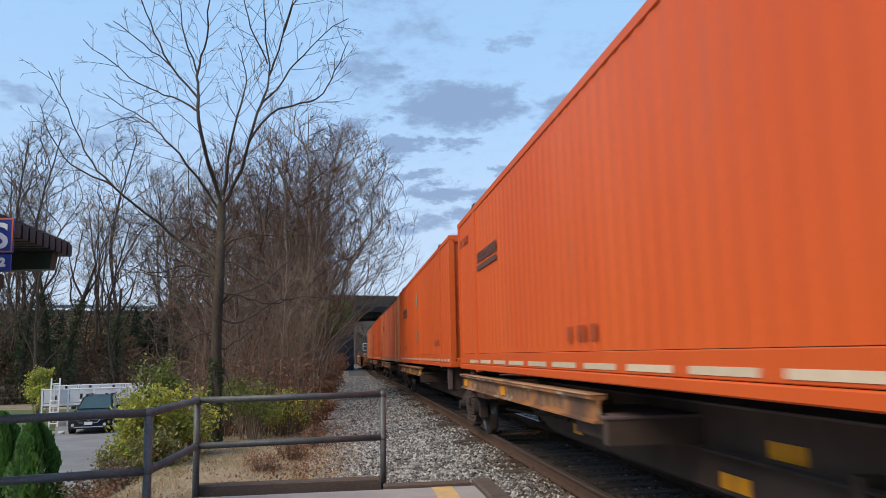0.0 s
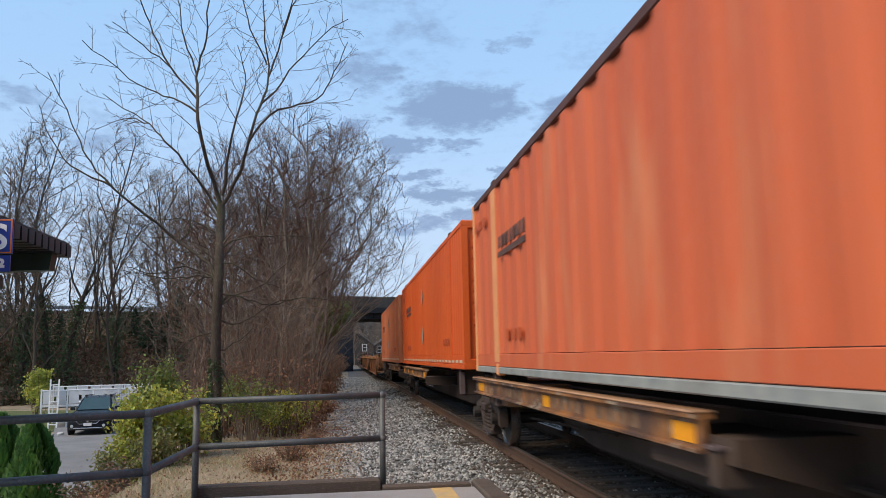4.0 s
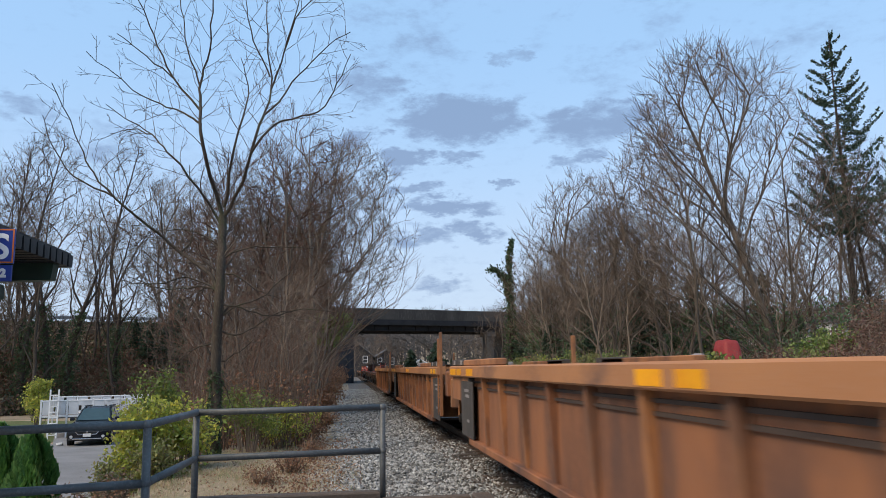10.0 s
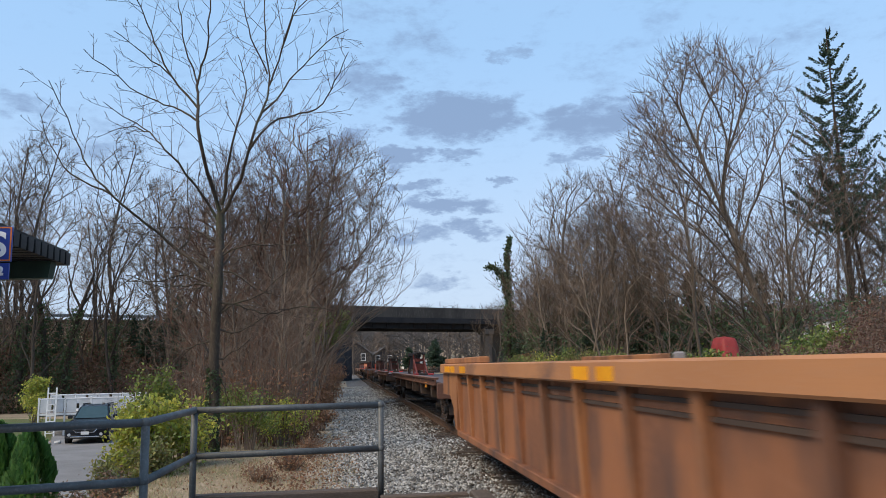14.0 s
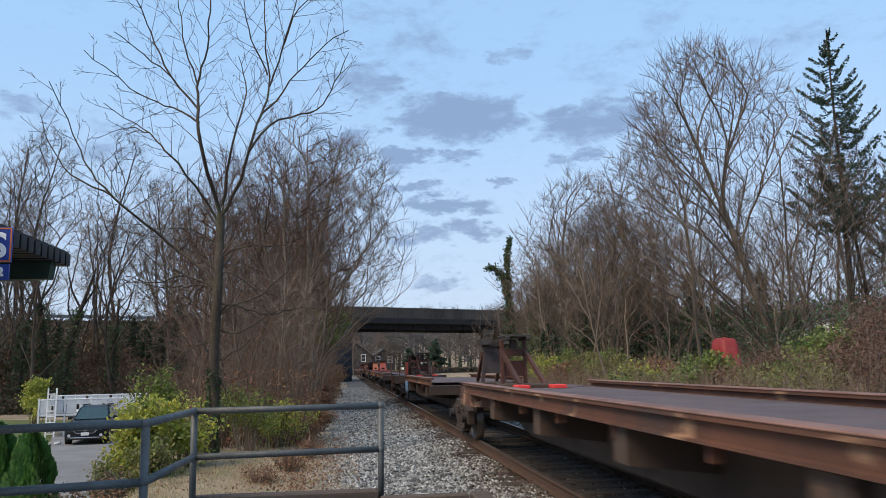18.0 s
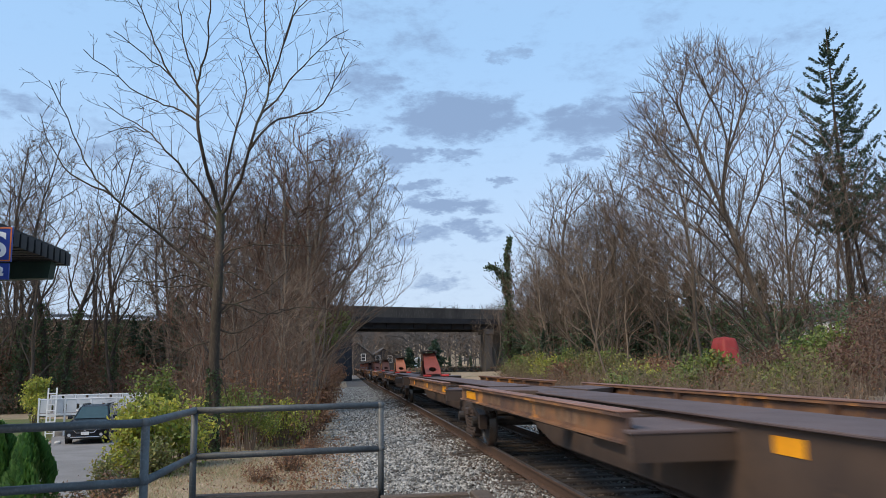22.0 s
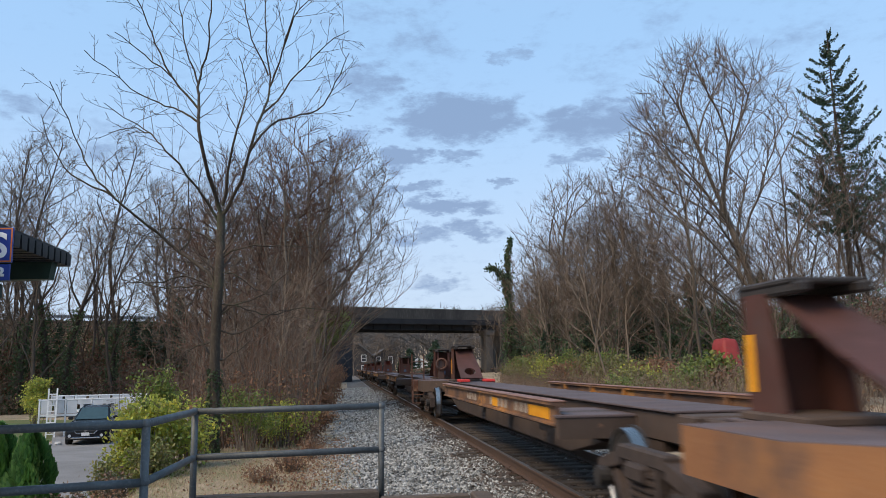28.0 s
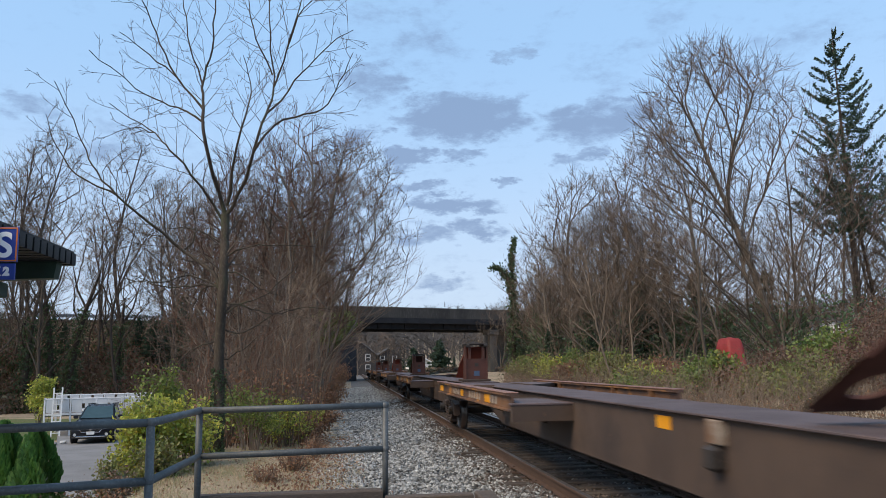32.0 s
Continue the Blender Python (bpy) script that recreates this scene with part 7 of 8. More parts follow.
shrub("brown_green_shrub", -3.95, 13.7, 0.65, 1.1, VINELEAF, 2400, 0.06, "low olive shrub browning beside the drive", seed=5, z=-1.25)
shrub("dry_shrub", -3.75, 13.0, 0.6, 0.7, DEADLEAF, 1500, 0.06, "low browning shrub beside the drive", seed=7, z=-1.1)
for i, (x, y, r, h) in enumerate([(-2.2, 18.4, 0.7, 1.5), (-1.5, 19.2, 0.6, 1.1), (-2.0, 20.5, 0.8, 1.3), (-1.2, 21.5, 0.6, 0.9), (-2.9, 19.6, 0.8, 1.7)]):
    shrub("green_shrub", x, y, r, h, LEAFYELLOW if i % 2 else LEAFGREEN, 2000, 0.06, "loose green and yellow shrub at the wood's edge", seed=10 + i, z=-0.35)
for i, (x, y, r, h) in enumerate([(-1.0, 14.6, 0.35, 0.4), (-0.75, 16.6, 0.4, 0.45), (-1.4, 13.4, 0.3, 0.3), (-0.9, 20.0, 0.5, 0.6), (-0.8, 23.5, 0.6, 0.8), (-1.0, 27.5, 0.7, 1.1), (-0.9, 33.0, 0.8, 1.2), (-1.0, 40.0, 0.9, 1.5), (-0.9, 50.0, 1.0, 1.8), (-0.8, 62.0, 1.1, 2.0), (-0.6, 78.0, 1.2, 2.4)]):
    shrub("dry_shrub", x, y, r, h, DEADLEAF, 1100, 0.036 if y < 18 else 0.06 + 0.001 * y, "low dry brown brush at the ballast edge", seed=20 + i, z=-0.35)
shrub("green_shrub", -18.4, 50, 1.3, 2.9, LEAFYELLOW, 2600, 0.15, "rounded green shrub by the embankment", seed=30, stems=22)
for i, (x, y, z) in enumerate([(-0.6, 37, 2.9), (-1.4, 37.5, 3.1), (-0.35, 38.5, 3.2), (-1.0, 36.5, 2.3)]):
    shrub("vine_clump", x, y, 0.9, 1.0, LEAFMOSS, 1800, 0.12, "green vines hanging over the bridge end", seed=40 + i, z=z)

KINDS_OF_SCRUB = {"olive": (LEAFOLIVE, "olive_shrub", "dull olive and yellow shrub in the scrub beyond the track"), "green": (LEAFMOSS, "green_shrub", "dull green leafy shrub in the scrub beyond the track"),
                  "dry": (DEADLEAF, "dry_shrub", "dry brown shrub in the scrub beyond the track"), "yellow": (LEAFYELLOW, "yellow_shrub", "yellow-green shrub in the scrub beyond the track")}
for i in range(34):
    y = 18.5 + i * 1.75 + prng.uniform(-0.6, 0.6)
    x = max(10.6 + 0.03 * y, 0.228 * y) + prng.uniform(-0.4, 1.6)
    lm, nm, lb = KINDS_OF_SCRUB[("olive", "green", "olive", "dry", "green", "olive", "yellow", "dry", "olive")[i % 9]]
    low = 0.6 if 10.8 < x < 14.2 and 21 < y < 30 else 1.0
    shrub(nm, x, y, prng.uniform(0.9, 1.5), low * prng.uniform(1.0, 1.8), lm, 1700, 0.075 + 0.002 * y, lb, seed=60 + i, stems=26, sparse=0.05)
for i, (x, y, r, h, lm) in enumerate([(11.4, 24.5, 1.1, 1.3, LEAFMOSS), (12.9, 25.5, 1.0, 0.8, LEAFMOSS), (14.8, 22.6, 1.3, 1.9, LEAFMOSS), (15.8, 23.4, 1.3, 2.1, LEAFMOSS), (13.6, 23.4, 0.9, 0.9, LEAFMOSS), (10.4, 27.5, 1.1, 1.2, LEAFOLIVE),
                                          (15.2, 23.0, 0.9, 2.2, LEAFGREEN), (16.6, 24.8, 1.0, 1.9, LEAFGREEN), (11.9, 24.2, 0.8, 1.5, LEAFGREEN), (9.6, 26.5, 0.7, 1.2, LEAFMOSS)]):
    shrub("green_shrub", x, y, r, h, lm, 1500, 0.14, "leafy green shrub in the scrub beyond the track", seed=130 + i, stems=24, sparse=0.1)
for i, (x, y, r, h) in enumerate([(22.5, 50, 2.2, 5.0), (25.8, 52, 2.4, 5.5), (19.6, 55, 2.0, 4.5), (16.0, 52, 1.6, 3.2), (17.2, 65, 2.2, 6.0), (18.8, 72, 2.4, 7.0), (28.5, 47, 2.2, 4.0), (22.0, 62, 2.4, 6.0), (20.4, 46, 1.6, 3.0), (21.5, 82, 2.6, 8.0)]):
    shrub("evergreen_shrub", x, y, r, h, LEAFUNDER, 2600, 0.26, "tall dark evergreen shrub standing within the bare wood", "evergreen shrubs", seed=160 + i, stems=26, sparse=0.0)
for i, (x, y, h) in enumerate([(14.8, 20.5, 2.4), (16.2, 22, 2.8), (13.0, 19.0, 1.6), (18.4, 25, 2.7), (13.4, 23.0, 1.4), (16.8, 20.5, 2.8), (18.6, 22.5, 3.0), (15.0, 26.0, 1.4)]):
    shrub("red_brown_shrub", x, y, 1.4, h, REDVINE, 1500, 0.1, "tall red-brown vine-covered shrub beyond the track", seed=90 + i, stems=36, sparse=0.0)


# ---- scrub, vines and litter that nobody could count ----
def stems_field(m, rng, n, where, h_lo, h_hi, r, slant=0.28, bend=0.2):
    for k in range(n):
        x, y = where(rng)
        z = ground_z(x, y)
        h = rng.uniform(h_lo, h_hi) * rng.uniform(0.6, 1)
        p = Vector((x, y, z - 0.05))
        d = Vector((rng.gauss(0, slant), rng.gauss(0, slant), 1)).normalized()
        pts, rad = [p], [r]
        for i in range(3):
            d = (d + Vector((rng.gauss(0, bend), rng.gauss(0, bend), 0.02))).normalized()
            pts.append(pts[-1] + d * h / 3)
            rad.append(r * (1 - 0.28 * (i + 1)))
        m.tube(pts, rad, 3)
        for b in range(3):
            q = pts[1 + b % 2].lerp(pts[2 + b % 2], rng.random())
            e = q + Vector((rng.gauss(0, 0.4), rng.gauss(0, 0.4), rng.uniform(0.1, 0.6))) * h * 0.4
            m.tube([q, e], [r * 0.5, r * 0.25], 3)


def leaf_field(m, rng, n, where, h, size):
    for k in range(n):
        x, y = where(rng)
        leaf(m, rng, Vector((x, y, ground_z(x, y) + 0.02 + h * rng.random() ** 1.8)), size * rng.uniform(0.5, 1.3))


frng = random.Random(77)


def belt(r):
    y = 19 + 76 * r.random() ** 1.2
    return r.uniform(max(-7.5, -0.19 * y), -0.9), y


def bank(r):
    x = r.uniform(-60, -6)
    return x, crest(x) - r.uniform(0, 24)


def far_side(r):
    y = 24 + 76 * r.random()
    x = max(12.0, 0.245 * y) + 22 * r.random()
    return (x, y) if not (x < 18.5 and y < 31.5) else (x + 8, y + 10)


def thick_belt(r):
    return r.uniform(-6.5, -1.3), 23 + 45 * r.random()


def deep_wood(r):
    y = 52 + 48 * r.random()
    return max(15.0, 0.25 * y) + 18 * r.random(), y


def trackside(r):
    y = 15 + 50 * r.random() ** 1.5
    return max(7.4, 0.2 * y) + 4.0 * r.random(), y


m = Mesh()
stems_field(m, frng, 1200, belt, 1.0, 6.0, 0.012, 0.1, 0.1)
tagged(part("brushwood", m, TWIG), "dense bare brown brushwood beside the track", "brushwood", kind="stuff")
m = Mesh()
stems_field(m, frng, 1300, belt, 1.0, 5.5, 0.011, 0.1, 0.1)
tagged(part("brushwood", m, TWIGRED), "dense bare reddish-brown brushwood beside the track", "brushwood", kind="stuff")
m = Mesh()
leaf_field(m, frng, 13000, belt, 1.8, 0.12)
tagged(part("dead_foliage", m, DEADLEAF), "dry dead leaves caught in the brushwood", "dead leaves", kind="stuff")
m = Mesh()
for k in range(60000):
    x, y = bank(frng)
    top = min(1.5, 0.08 + 0.16 * max(crest(x) - y - 5.0, 0))
    leaf(m, frng, Vector((x, y, ground_z(x, y) + 0.02 + top * frng.random() ** 1.6)), 0.34 * frng.uniform(0.5, 1.3))
tagged(part("bank_vines", m, VINELEAF), "dark dead vines smothering the road embankment", "vines", kind="stuff")
m = Mesh()
for cx, cy, rad in ((-22, 78, 5), (-14, 76, 4), (-31, 76, 5), (-8, 80, 3.5), (-40, 74, 6), (-18, 73, 4), (-26, 72, 4)):
    for k in range(2000):
        x, y = frng.gauss(cx, rad * 0.5), frng.gauss(cy, rad * 0.4)
        leaf(m, frng, Vector((x, y, ground_z(x, y) + 2.6 * frng.random())), 0.27)
tagged(part("red_vines", m, REDVINE), "red-brown vine leaves on the embankment", "vines", kind="stuff")
m = Mesh()
for k in range(125):
    cx, cy = bank(frng)
    if crest(cx) - cy < 5.5:
        continue
    h, rad = frng.uniform(0.8, 3.4), frng.uniform(0.5, 1.4)
    for q in range(150):
        x, y = frng.gauss(cx, rad), frng.gauss(cy, rad)
        leaf(m, frng, Vector((x, y, ground_z(x, y) + h * frng.random())), 0.26)
tagged(part("bank_ivy", m, LEAFIVY), "dark green ivy and brambles on the embankment", "ivy", kind="stuff")
m = Mesh()
stems_field(m, frng, 1500, bank, 1.0, 3.2, 0.022)
tagged(part("bank_scrub", m, TWIG), "tangled bare scrub on the embankment", "scrub", kind="stuff")
m = Mesh()
stems_field(m, frng, 1500, far_side, 1.5, 4.5, 0.014, 0.16, 0.14)
tagged(part("wood_scrub", m, TWIG), "tangled brown saplings beyond the track", "scrub", kind="stuff")
m = Mesh()
stems_field(m, frng, 1300, deep_wood, 3.0, 8.0, 0.022, 0.12, 0.12)
tagged(part("wood_scrub", m, TWIGPALE), "dense tall brown saplings deep in the wood", "scrub", kind="stuff")
m = Mesh()
stems_field(m, frng, 550, thick_belt, 3.0, 7.5, 0.012, 0.09, 0.08)
tagged(part("brushwood", m, TWIG), "tall pale brown thicket beside the track", "brushwood", kind="stuff")
m = Mesh()
stems_field(m, frng, 3600, trackside, 0.5, 2.4, 0.007)
tagged(part("dry_brush", m, TWIG), "low dry brown brush along the far side of the track", "brush", kind="stuff")
m = Mesh()
leaf_field(m, frng, 9000, trackside, 0.8, 0.09)
tagged(part("dry_weeds", m, DEADLEAF), "dry brown weeds along the far side of the track", "weeds", kind="stuff")
m = Mesh()
for k in range(9000):
    x, y = far_side(frng)
    x += 2
    leaf(m, frng, Vector((x, y, ground_z(x, y) + 3.0 * frng.random() ** 1.8)), 0.2 * frng.uniform(0.5, 1.2))
green = Mesh()
for k in range(170):
    cx, cy = far_side(frng)
    cx += 1.5
    h, rad = frng.uniform(1.0, 4.2), frng.uniform(0.5, 1.3)
    for q in range(130):
        x, y = frng.gauss(cx, rad), frng.gauss(cy, rad)
        leaf(green, frng, Vector((x, y, ground_z(x, y) + h * frng.random())), 0.2)
tagged(part("undergrowth", green, LEAFUNDER), "dark green undergrowth in the wood beyond the track", "undergrowth", kind="stuff")
tagged(part("wood_ivy", m, VINELEAF), "dark vines and ivy in the wood beyond the track", "vines", kind="stuff")


def verge(r):
    return r.uniform(-3.4, 0.3), 9.8 + 9 * r.random() ** 1.3


m = Mesh()
for k in range(36000):
    x, y = verge(frng)
    if x > -0.7 and frng.random() < 0.75:
        continue
    z = ground_z(x, y) + 0.0
    h, a = frng.uniform(0.015, 0.06) * (1.6 if noise.noise((x * 1.3, y * 0.9, 7)) > 0.1 else 0.8), frng.uniform(0, 6.283)
    dx, dy = math.cos(a) * 0.006, math.sin(a) * 0.006
    lx, ly = frng.gauss(0, 0.05), frng.gauss(0, 0.05)
    k0 = len(m.v)
    m.v += [(x - dx, y - dy, z - 0.01), (x + dx, y + dy, z - 0.01), (x + lx, y + ly, z + h)]
    m.f.append((k0, k0 + 1, k0 + 2))
tagged(part("dry_grass", m, DRYGRASS), "short dry tan grass behind the railing", "grass", kind="stuff")
m = Mesh()
leaf_field(m, frng, 1500, verge, 0.03, 0.042)
for k in range(2200):
    y = 9.9 + 11 * frng.random()
    leaf(m, frng, Vector((frng.gauss(-0.65, 0.4), y, -0.27 + 0.04 * frng.random())), 0.05 * frng.uniform(0.5, 1.4))
tagged(part("leaf_litter", m, DEADLEAF), "fallen brown leaves on the verge", "leaves", kind="stuff")

m = Mesh()
for k in range(7000):
    x, y = frng.uniform(4, 34), frng.uniform(113, 156)
    if abs(x - TRACK) > 3.5:
        leaf(m, frng, Vector((x, y, ground_z(x, y) + 0.02 + 0.7 * frng.random() ** 2)), 0.5 * frng.uniform(0.5, 1.3))
tagged(part("weeds", m, VINELEAF), "dark weeds on the ground beyond the bridge", "weeds", kind="stuff")
for x, y, kind, sc in ((1.6, 146, 0, 0.7), (6.6, 150, 3, 0.75), (9.5, 147, 5, 0.6), (-1.5, 150, 3, 0.9), (22.0, 160, 3, 0.9), (26.0, 156, 0, 0.8)):
    plant(kind, x, y, sc, label="bare tree beyond the bridge")
# far woods on the hill behind the bridge, haze put into their twig colour
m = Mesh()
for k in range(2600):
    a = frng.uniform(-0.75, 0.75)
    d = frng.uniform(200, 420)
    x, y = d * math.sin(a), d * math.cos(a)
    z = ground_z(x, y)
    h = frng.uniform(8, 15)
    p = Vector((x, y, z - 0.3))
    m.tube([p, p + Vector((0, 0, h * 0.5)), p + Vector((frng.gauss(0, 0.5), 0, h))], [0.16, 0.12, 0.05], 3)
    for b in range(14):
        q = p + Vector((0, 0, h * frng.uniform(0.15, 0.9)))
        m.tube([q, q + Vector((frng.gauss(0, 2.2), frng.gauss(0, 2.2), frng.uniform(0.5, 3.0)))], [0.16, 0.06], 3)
tagged(part("far_woods", m, TWIGHAZE), "distant bare woods on rising ground, greyed for haze", "woods", kind="stuff")


# ---- parked car on the drive ----
CARPAINT = mat("black_car_paint", (0.012, 0.014, 0.02), (0.01, 0.012, 0.017), rough=0.22, scale=3, bump=0.0, vary=0.0, spec=0.3)
GLASS = mat("dark_car_glass", (0.03, 0.06, 0.065), (0.02, 0.045, 0.05), rough=0.06, scale=2, bump=0.0, vary=0.0, spec=0.8)
CHROME = mat("chrome_trim", (0.7, 0.7, 0.72), (0.6, 0.6, 0.62), rough=0.2, metal=1.0, scale=4, bump=0.0)
RUBBER = mat("tyre_rubber", (0.02, 0.02, 0.02), (0.03, 0.03, 0.03), rough=0.9, scale=8, bump=0.1)
PLASTIC = mat("black_plastic_trim", (0.02, 0.02, 0.021), (0.03, 0.03, 0.03), rough=0.6, scale=6, bump=0.05)
LAMP = mat("clear_headlamp", (0.6, 0.62, 0.64), (0.4, 0.42, 0.45), rough=0.15, scale=9, bump=0.0, vary=0.0)


def loft(sections):
    """Skin over rings of equal count, closed at both ends."""
    m, k = Mesh(), len(sections[0])
    for ring in sections:
        m.v += ring
    for i in range(len(sections) - 1):
        for j in range(k):
            a, b = i * k + j, i * k + (j + 1) % k
            m.f.append((a, b, b + k, a + k))
    m.f.append(tuple(range(k))[::-1])
    m.f.append(tuple(range(k * (len(sections) - 1), k * len(sections))))
    return m


def car_ring(y, w, z0, z1, shoulder):
    """One cross-section of the car body at y: half width w, from z0 up to z1."""
    zs = z0 + (z1 - z0) * shoulder
    half = [(w * 0.9, z0), (w, z0 + 0.12), (w * 1.0, zs), (w * 0.95, z1 - 0.05), (w * 0.85, z1)]
    return [(x, y, z) for x, z in half] + [(-x, y, z) for x, z in half[::-1]]


car = thing("parked_suv", "black estate SUV parked on the asphalt drive", "car", at=pose(-12.1, 40.4, ground_z(-12.1, 40.4) + 0.05, 0, 0, 7))
body = loft([car_ring(-2.3, 0.78, 0.32, 0.72, 0.6), car_ring(-2.2, 0.88, 0.26, 0.9, 0.6), car_ring(-1.6, 0.92, 0.25, 1.0, 0.6), car_ring(-0.9, 0.92, 0.25, 1.06, 0.65),
             car_ring(0.8, 0.92, 0.25, 1.08, 0.65), car_ring(1.9, 0.91, 0.27, 1.08, 0.65), car_ring(2.3, 0.85, 0.36, 1.0, 0.65), car_ring(2.4, 0.8, 0.45, 0.85, 0.65)])
part("body", body, CARPAINT, car, smooth=True)
cabin = loft([[(0.8, -0.95, 1.02), (0.62, -0.15, 1.6), (-0.62, -0.15, 1.6), (-0.8, -0.95, 1.02)], [(0.82, -0.5, 1.04), (0.62, 0.3, 1.68), (-0.62, 0.3, 1.68), (-0.82, -0.5, 1.04)],
              [(0.84, 1.2, 1.05), (0.62, 1.3, 1.66), (-0.62, 1.3, 1.66), (-0.84, 1.2, 1.05)], [(0.8, 2.25, 1.03), (0.58, 1.85, 1.58), (-0.58, 1.85, 1.58), (-0.8, 2.25, 1.03)]])
part("cabin", cabin, CARPAINT, car)
part("windscreen", Mesh().add([(0.72, -0.9, 1.09), (-0.72, -0.9, 1.09), (-0.57, -0.19, 1.6), (0.57, -0.19, 1.6), (0.72, -0.88, 1.07), (-0.72, -0.88, 1.07), (-0.57, -0.17, 1.58), (0.57, -0.17, 1.58)],
                              [(1, 0, 3, 2), (4, 5, 6, 7), (0, 1, 5, 4), (2, 3, 7, 6), (1, 2, 6, 5), (3, 0, 4, 7)]), GLASS, car, "tinted windscreen")
for sg in (-1, 1):
    w = Mesh()
    for y0, y1 in ((-0.28, 0.5), (0.58, 1.25), (1.32, 1.75)):
        o = [(y0 - (0.35 if y0 < -0.2 else 0), 1.12), (y1, 1.12), (y1 - 0.05, 1.58), (y0 + 0.12, 1.58)]
        pts = [(sg * (0.845 - (z - 1.05) * 0.34), y, z) for y, z in o] + [(sg * (0.82 - (z - 1.05) * 0.34), y, z) for y, z in o]
        w2 = Mesh().add(pts, [(0, 1, 2, 3), (7, 6, 5, 4), (0, 4, 5, 1), (1, 5, 6, 2), (2, 6, 7, 3), (3, 7, 4, 0)])
        part("side_window", w2, GLASS, car, "dark side window")
    part("headlight", Mesh().prism([(sg * 0.5, 0.78), (sg * 0.86, 0.8), (sg * 0.84, 0.66), (sg * 0.55, 0.64)], "y", -2.3, -2.1), LAMP, car, "clear headlight")
    part("fog_light", Mesh().lathe([(-2.31, 0.0), (-2.31, 0.07), (-2.2, 0.08), (-2.2, 0.0)], 14, "y", (sg * 0.68, 0, 0.42)), LAMP, car, "round fog light")
    part("mirror", Mesh().box(*sorted((sg * 0.9, sg * 1.1)), -0.62, -0.5, 1.06, 1.2, bevel=0.03), CARPAINT, car)
    part("roof_rail", Mesh().rod((sg * 0.56, -0.05, 1.72), (sg * 0.54, 1.8, 1.68), 0.025), PLASTIC, car)
    part("sill_cladding", Mesh().box(*sorted((sg * 0.9, sg * 0.94)), -1.0, 1.1, 0.24, 0.36, bevel=0.015), PLASTIC, car)
    for y in (-1.45, 1.4):
        part("wheel_arch", Mesh().lathe([(sg * 0.84, 0.36), (sg * 0.84, 0.42), (sg * 0.945, 0.42), (sg * 0.945, 0.36)], 24, "x", (0, y, 0.36)), PLASTIC, car)
        wh = part("wheel", Mesh().lathe([(sg * 0.74, 0.2), (sg * 0.72, 0.33), (sg * 0.75, 0.355), (sg * 0.91, 0.355), (sg * 0.94, 0.33), (sg * 0.92, 0.2)], 24, "x", (0, y, 0.355)), RUBBER, car, "black tyre", smooth=True)
        part("rim", Mesh().lathe([(sg * 0.9, 0.0), (sg * 0.9, 0.21), (sg * 0.93, 0.22), (sg * 0.925, 0.19), (sg * 0.91, 0.05), (sg * 0.92, 0.0)], 20, "x", (0, y, 0.355)), CHROME, wh, "alloy rim")
part("grille", Mesh().prism([(-0.42, 0.78), (0.42, 0.78), (0.5, 0.66), (0.36, 0.52), (-0.36, 0.52), (-0.5, 0.66)], "y", -2.33, -2.2), PLASTIC, car, "black grille")
gs = Mesh()
ring = [(-0.42, 0.79), (0.42, 0.79), (0.51, 0.66), (0.37, 0.51), (-0.37, 0.51), (-0.51, 0.66)]
for i in range(6):
    a, b = ring[i], ring[(i + 1) % 6]
    gs.rod((a[0], -2.335, a[1]), (b[0], -2.335, b[1]), 0.013, n=6)
gs.rod((-0.42, -2.34, 0.66), (0.42, -2.34, 0.66), 0.018, n=6)
part("grille_surround", gs, CHROME, car, "chrome grille surround")
part("badge", Mesh().lathe([(-2.36, 0.0), (-2.36, 0.06), (-2.33, 0.065), (-2.33, 0.0)], 14, "y", (0, 0, 0.66)), CHROME, car)
part("number_plate", Mesh().box(-0.17, 0.17, -2.36, -2.34, 0.42, 0.56), WHITE, car, "pale number plate without characters")
part("lower_bumper", Mesh().box(-0.8, 0.8, -2.34, -2.15, 0.24, 0.34, bevel=0.03), PLASTIC, car)
part("skid_strip", Mesh().box(-0.62, 0.62, -2.36, -2.3, 0.3, 0.345, bevel=0.012), CHROME, car, "silver bumper strip")

# ---- raised pool deck ----
POOLBLUE = mat("blue_grey_pool_wall", (0.1, 0.15, 0.22), (0.08, 0.12, 0.18), rough=0.5, scale=2, bump=0.05)
DECKWOOD = mat("weathered_deck_boards", (0.2, 0.18, 0.16), (0.14, 0.125, 0.11), rough=0.8, scale=2, bump=0.1)
PANEL = mat("white_vinyl_panel", (0.66, 0.68, 0.71), (0.58, 0.6, 0.63), rough=0.45, scale=2, bump=0.03)
GZ = ground_z(-14, 43)
deck = thing("pool_deck", "raised pool deck with white vinyl panel railing on posts", "deck", at=pose(-15.75, 43.2, GZ, 0, 0, 10))
DH = 1.2
part("deck_floor", Mesh().box(0, 5.0, 0, 3.4, DH - 0.16, DH, bevel=0.01), DECKWOOD, deck, "weathered deck boards")
part("deck_fascia", Mesh().box(0, 5.0, -0.03, -0.002, DH - 0.1, DH + 0.01, bevel=0.006), WHITE, deck)
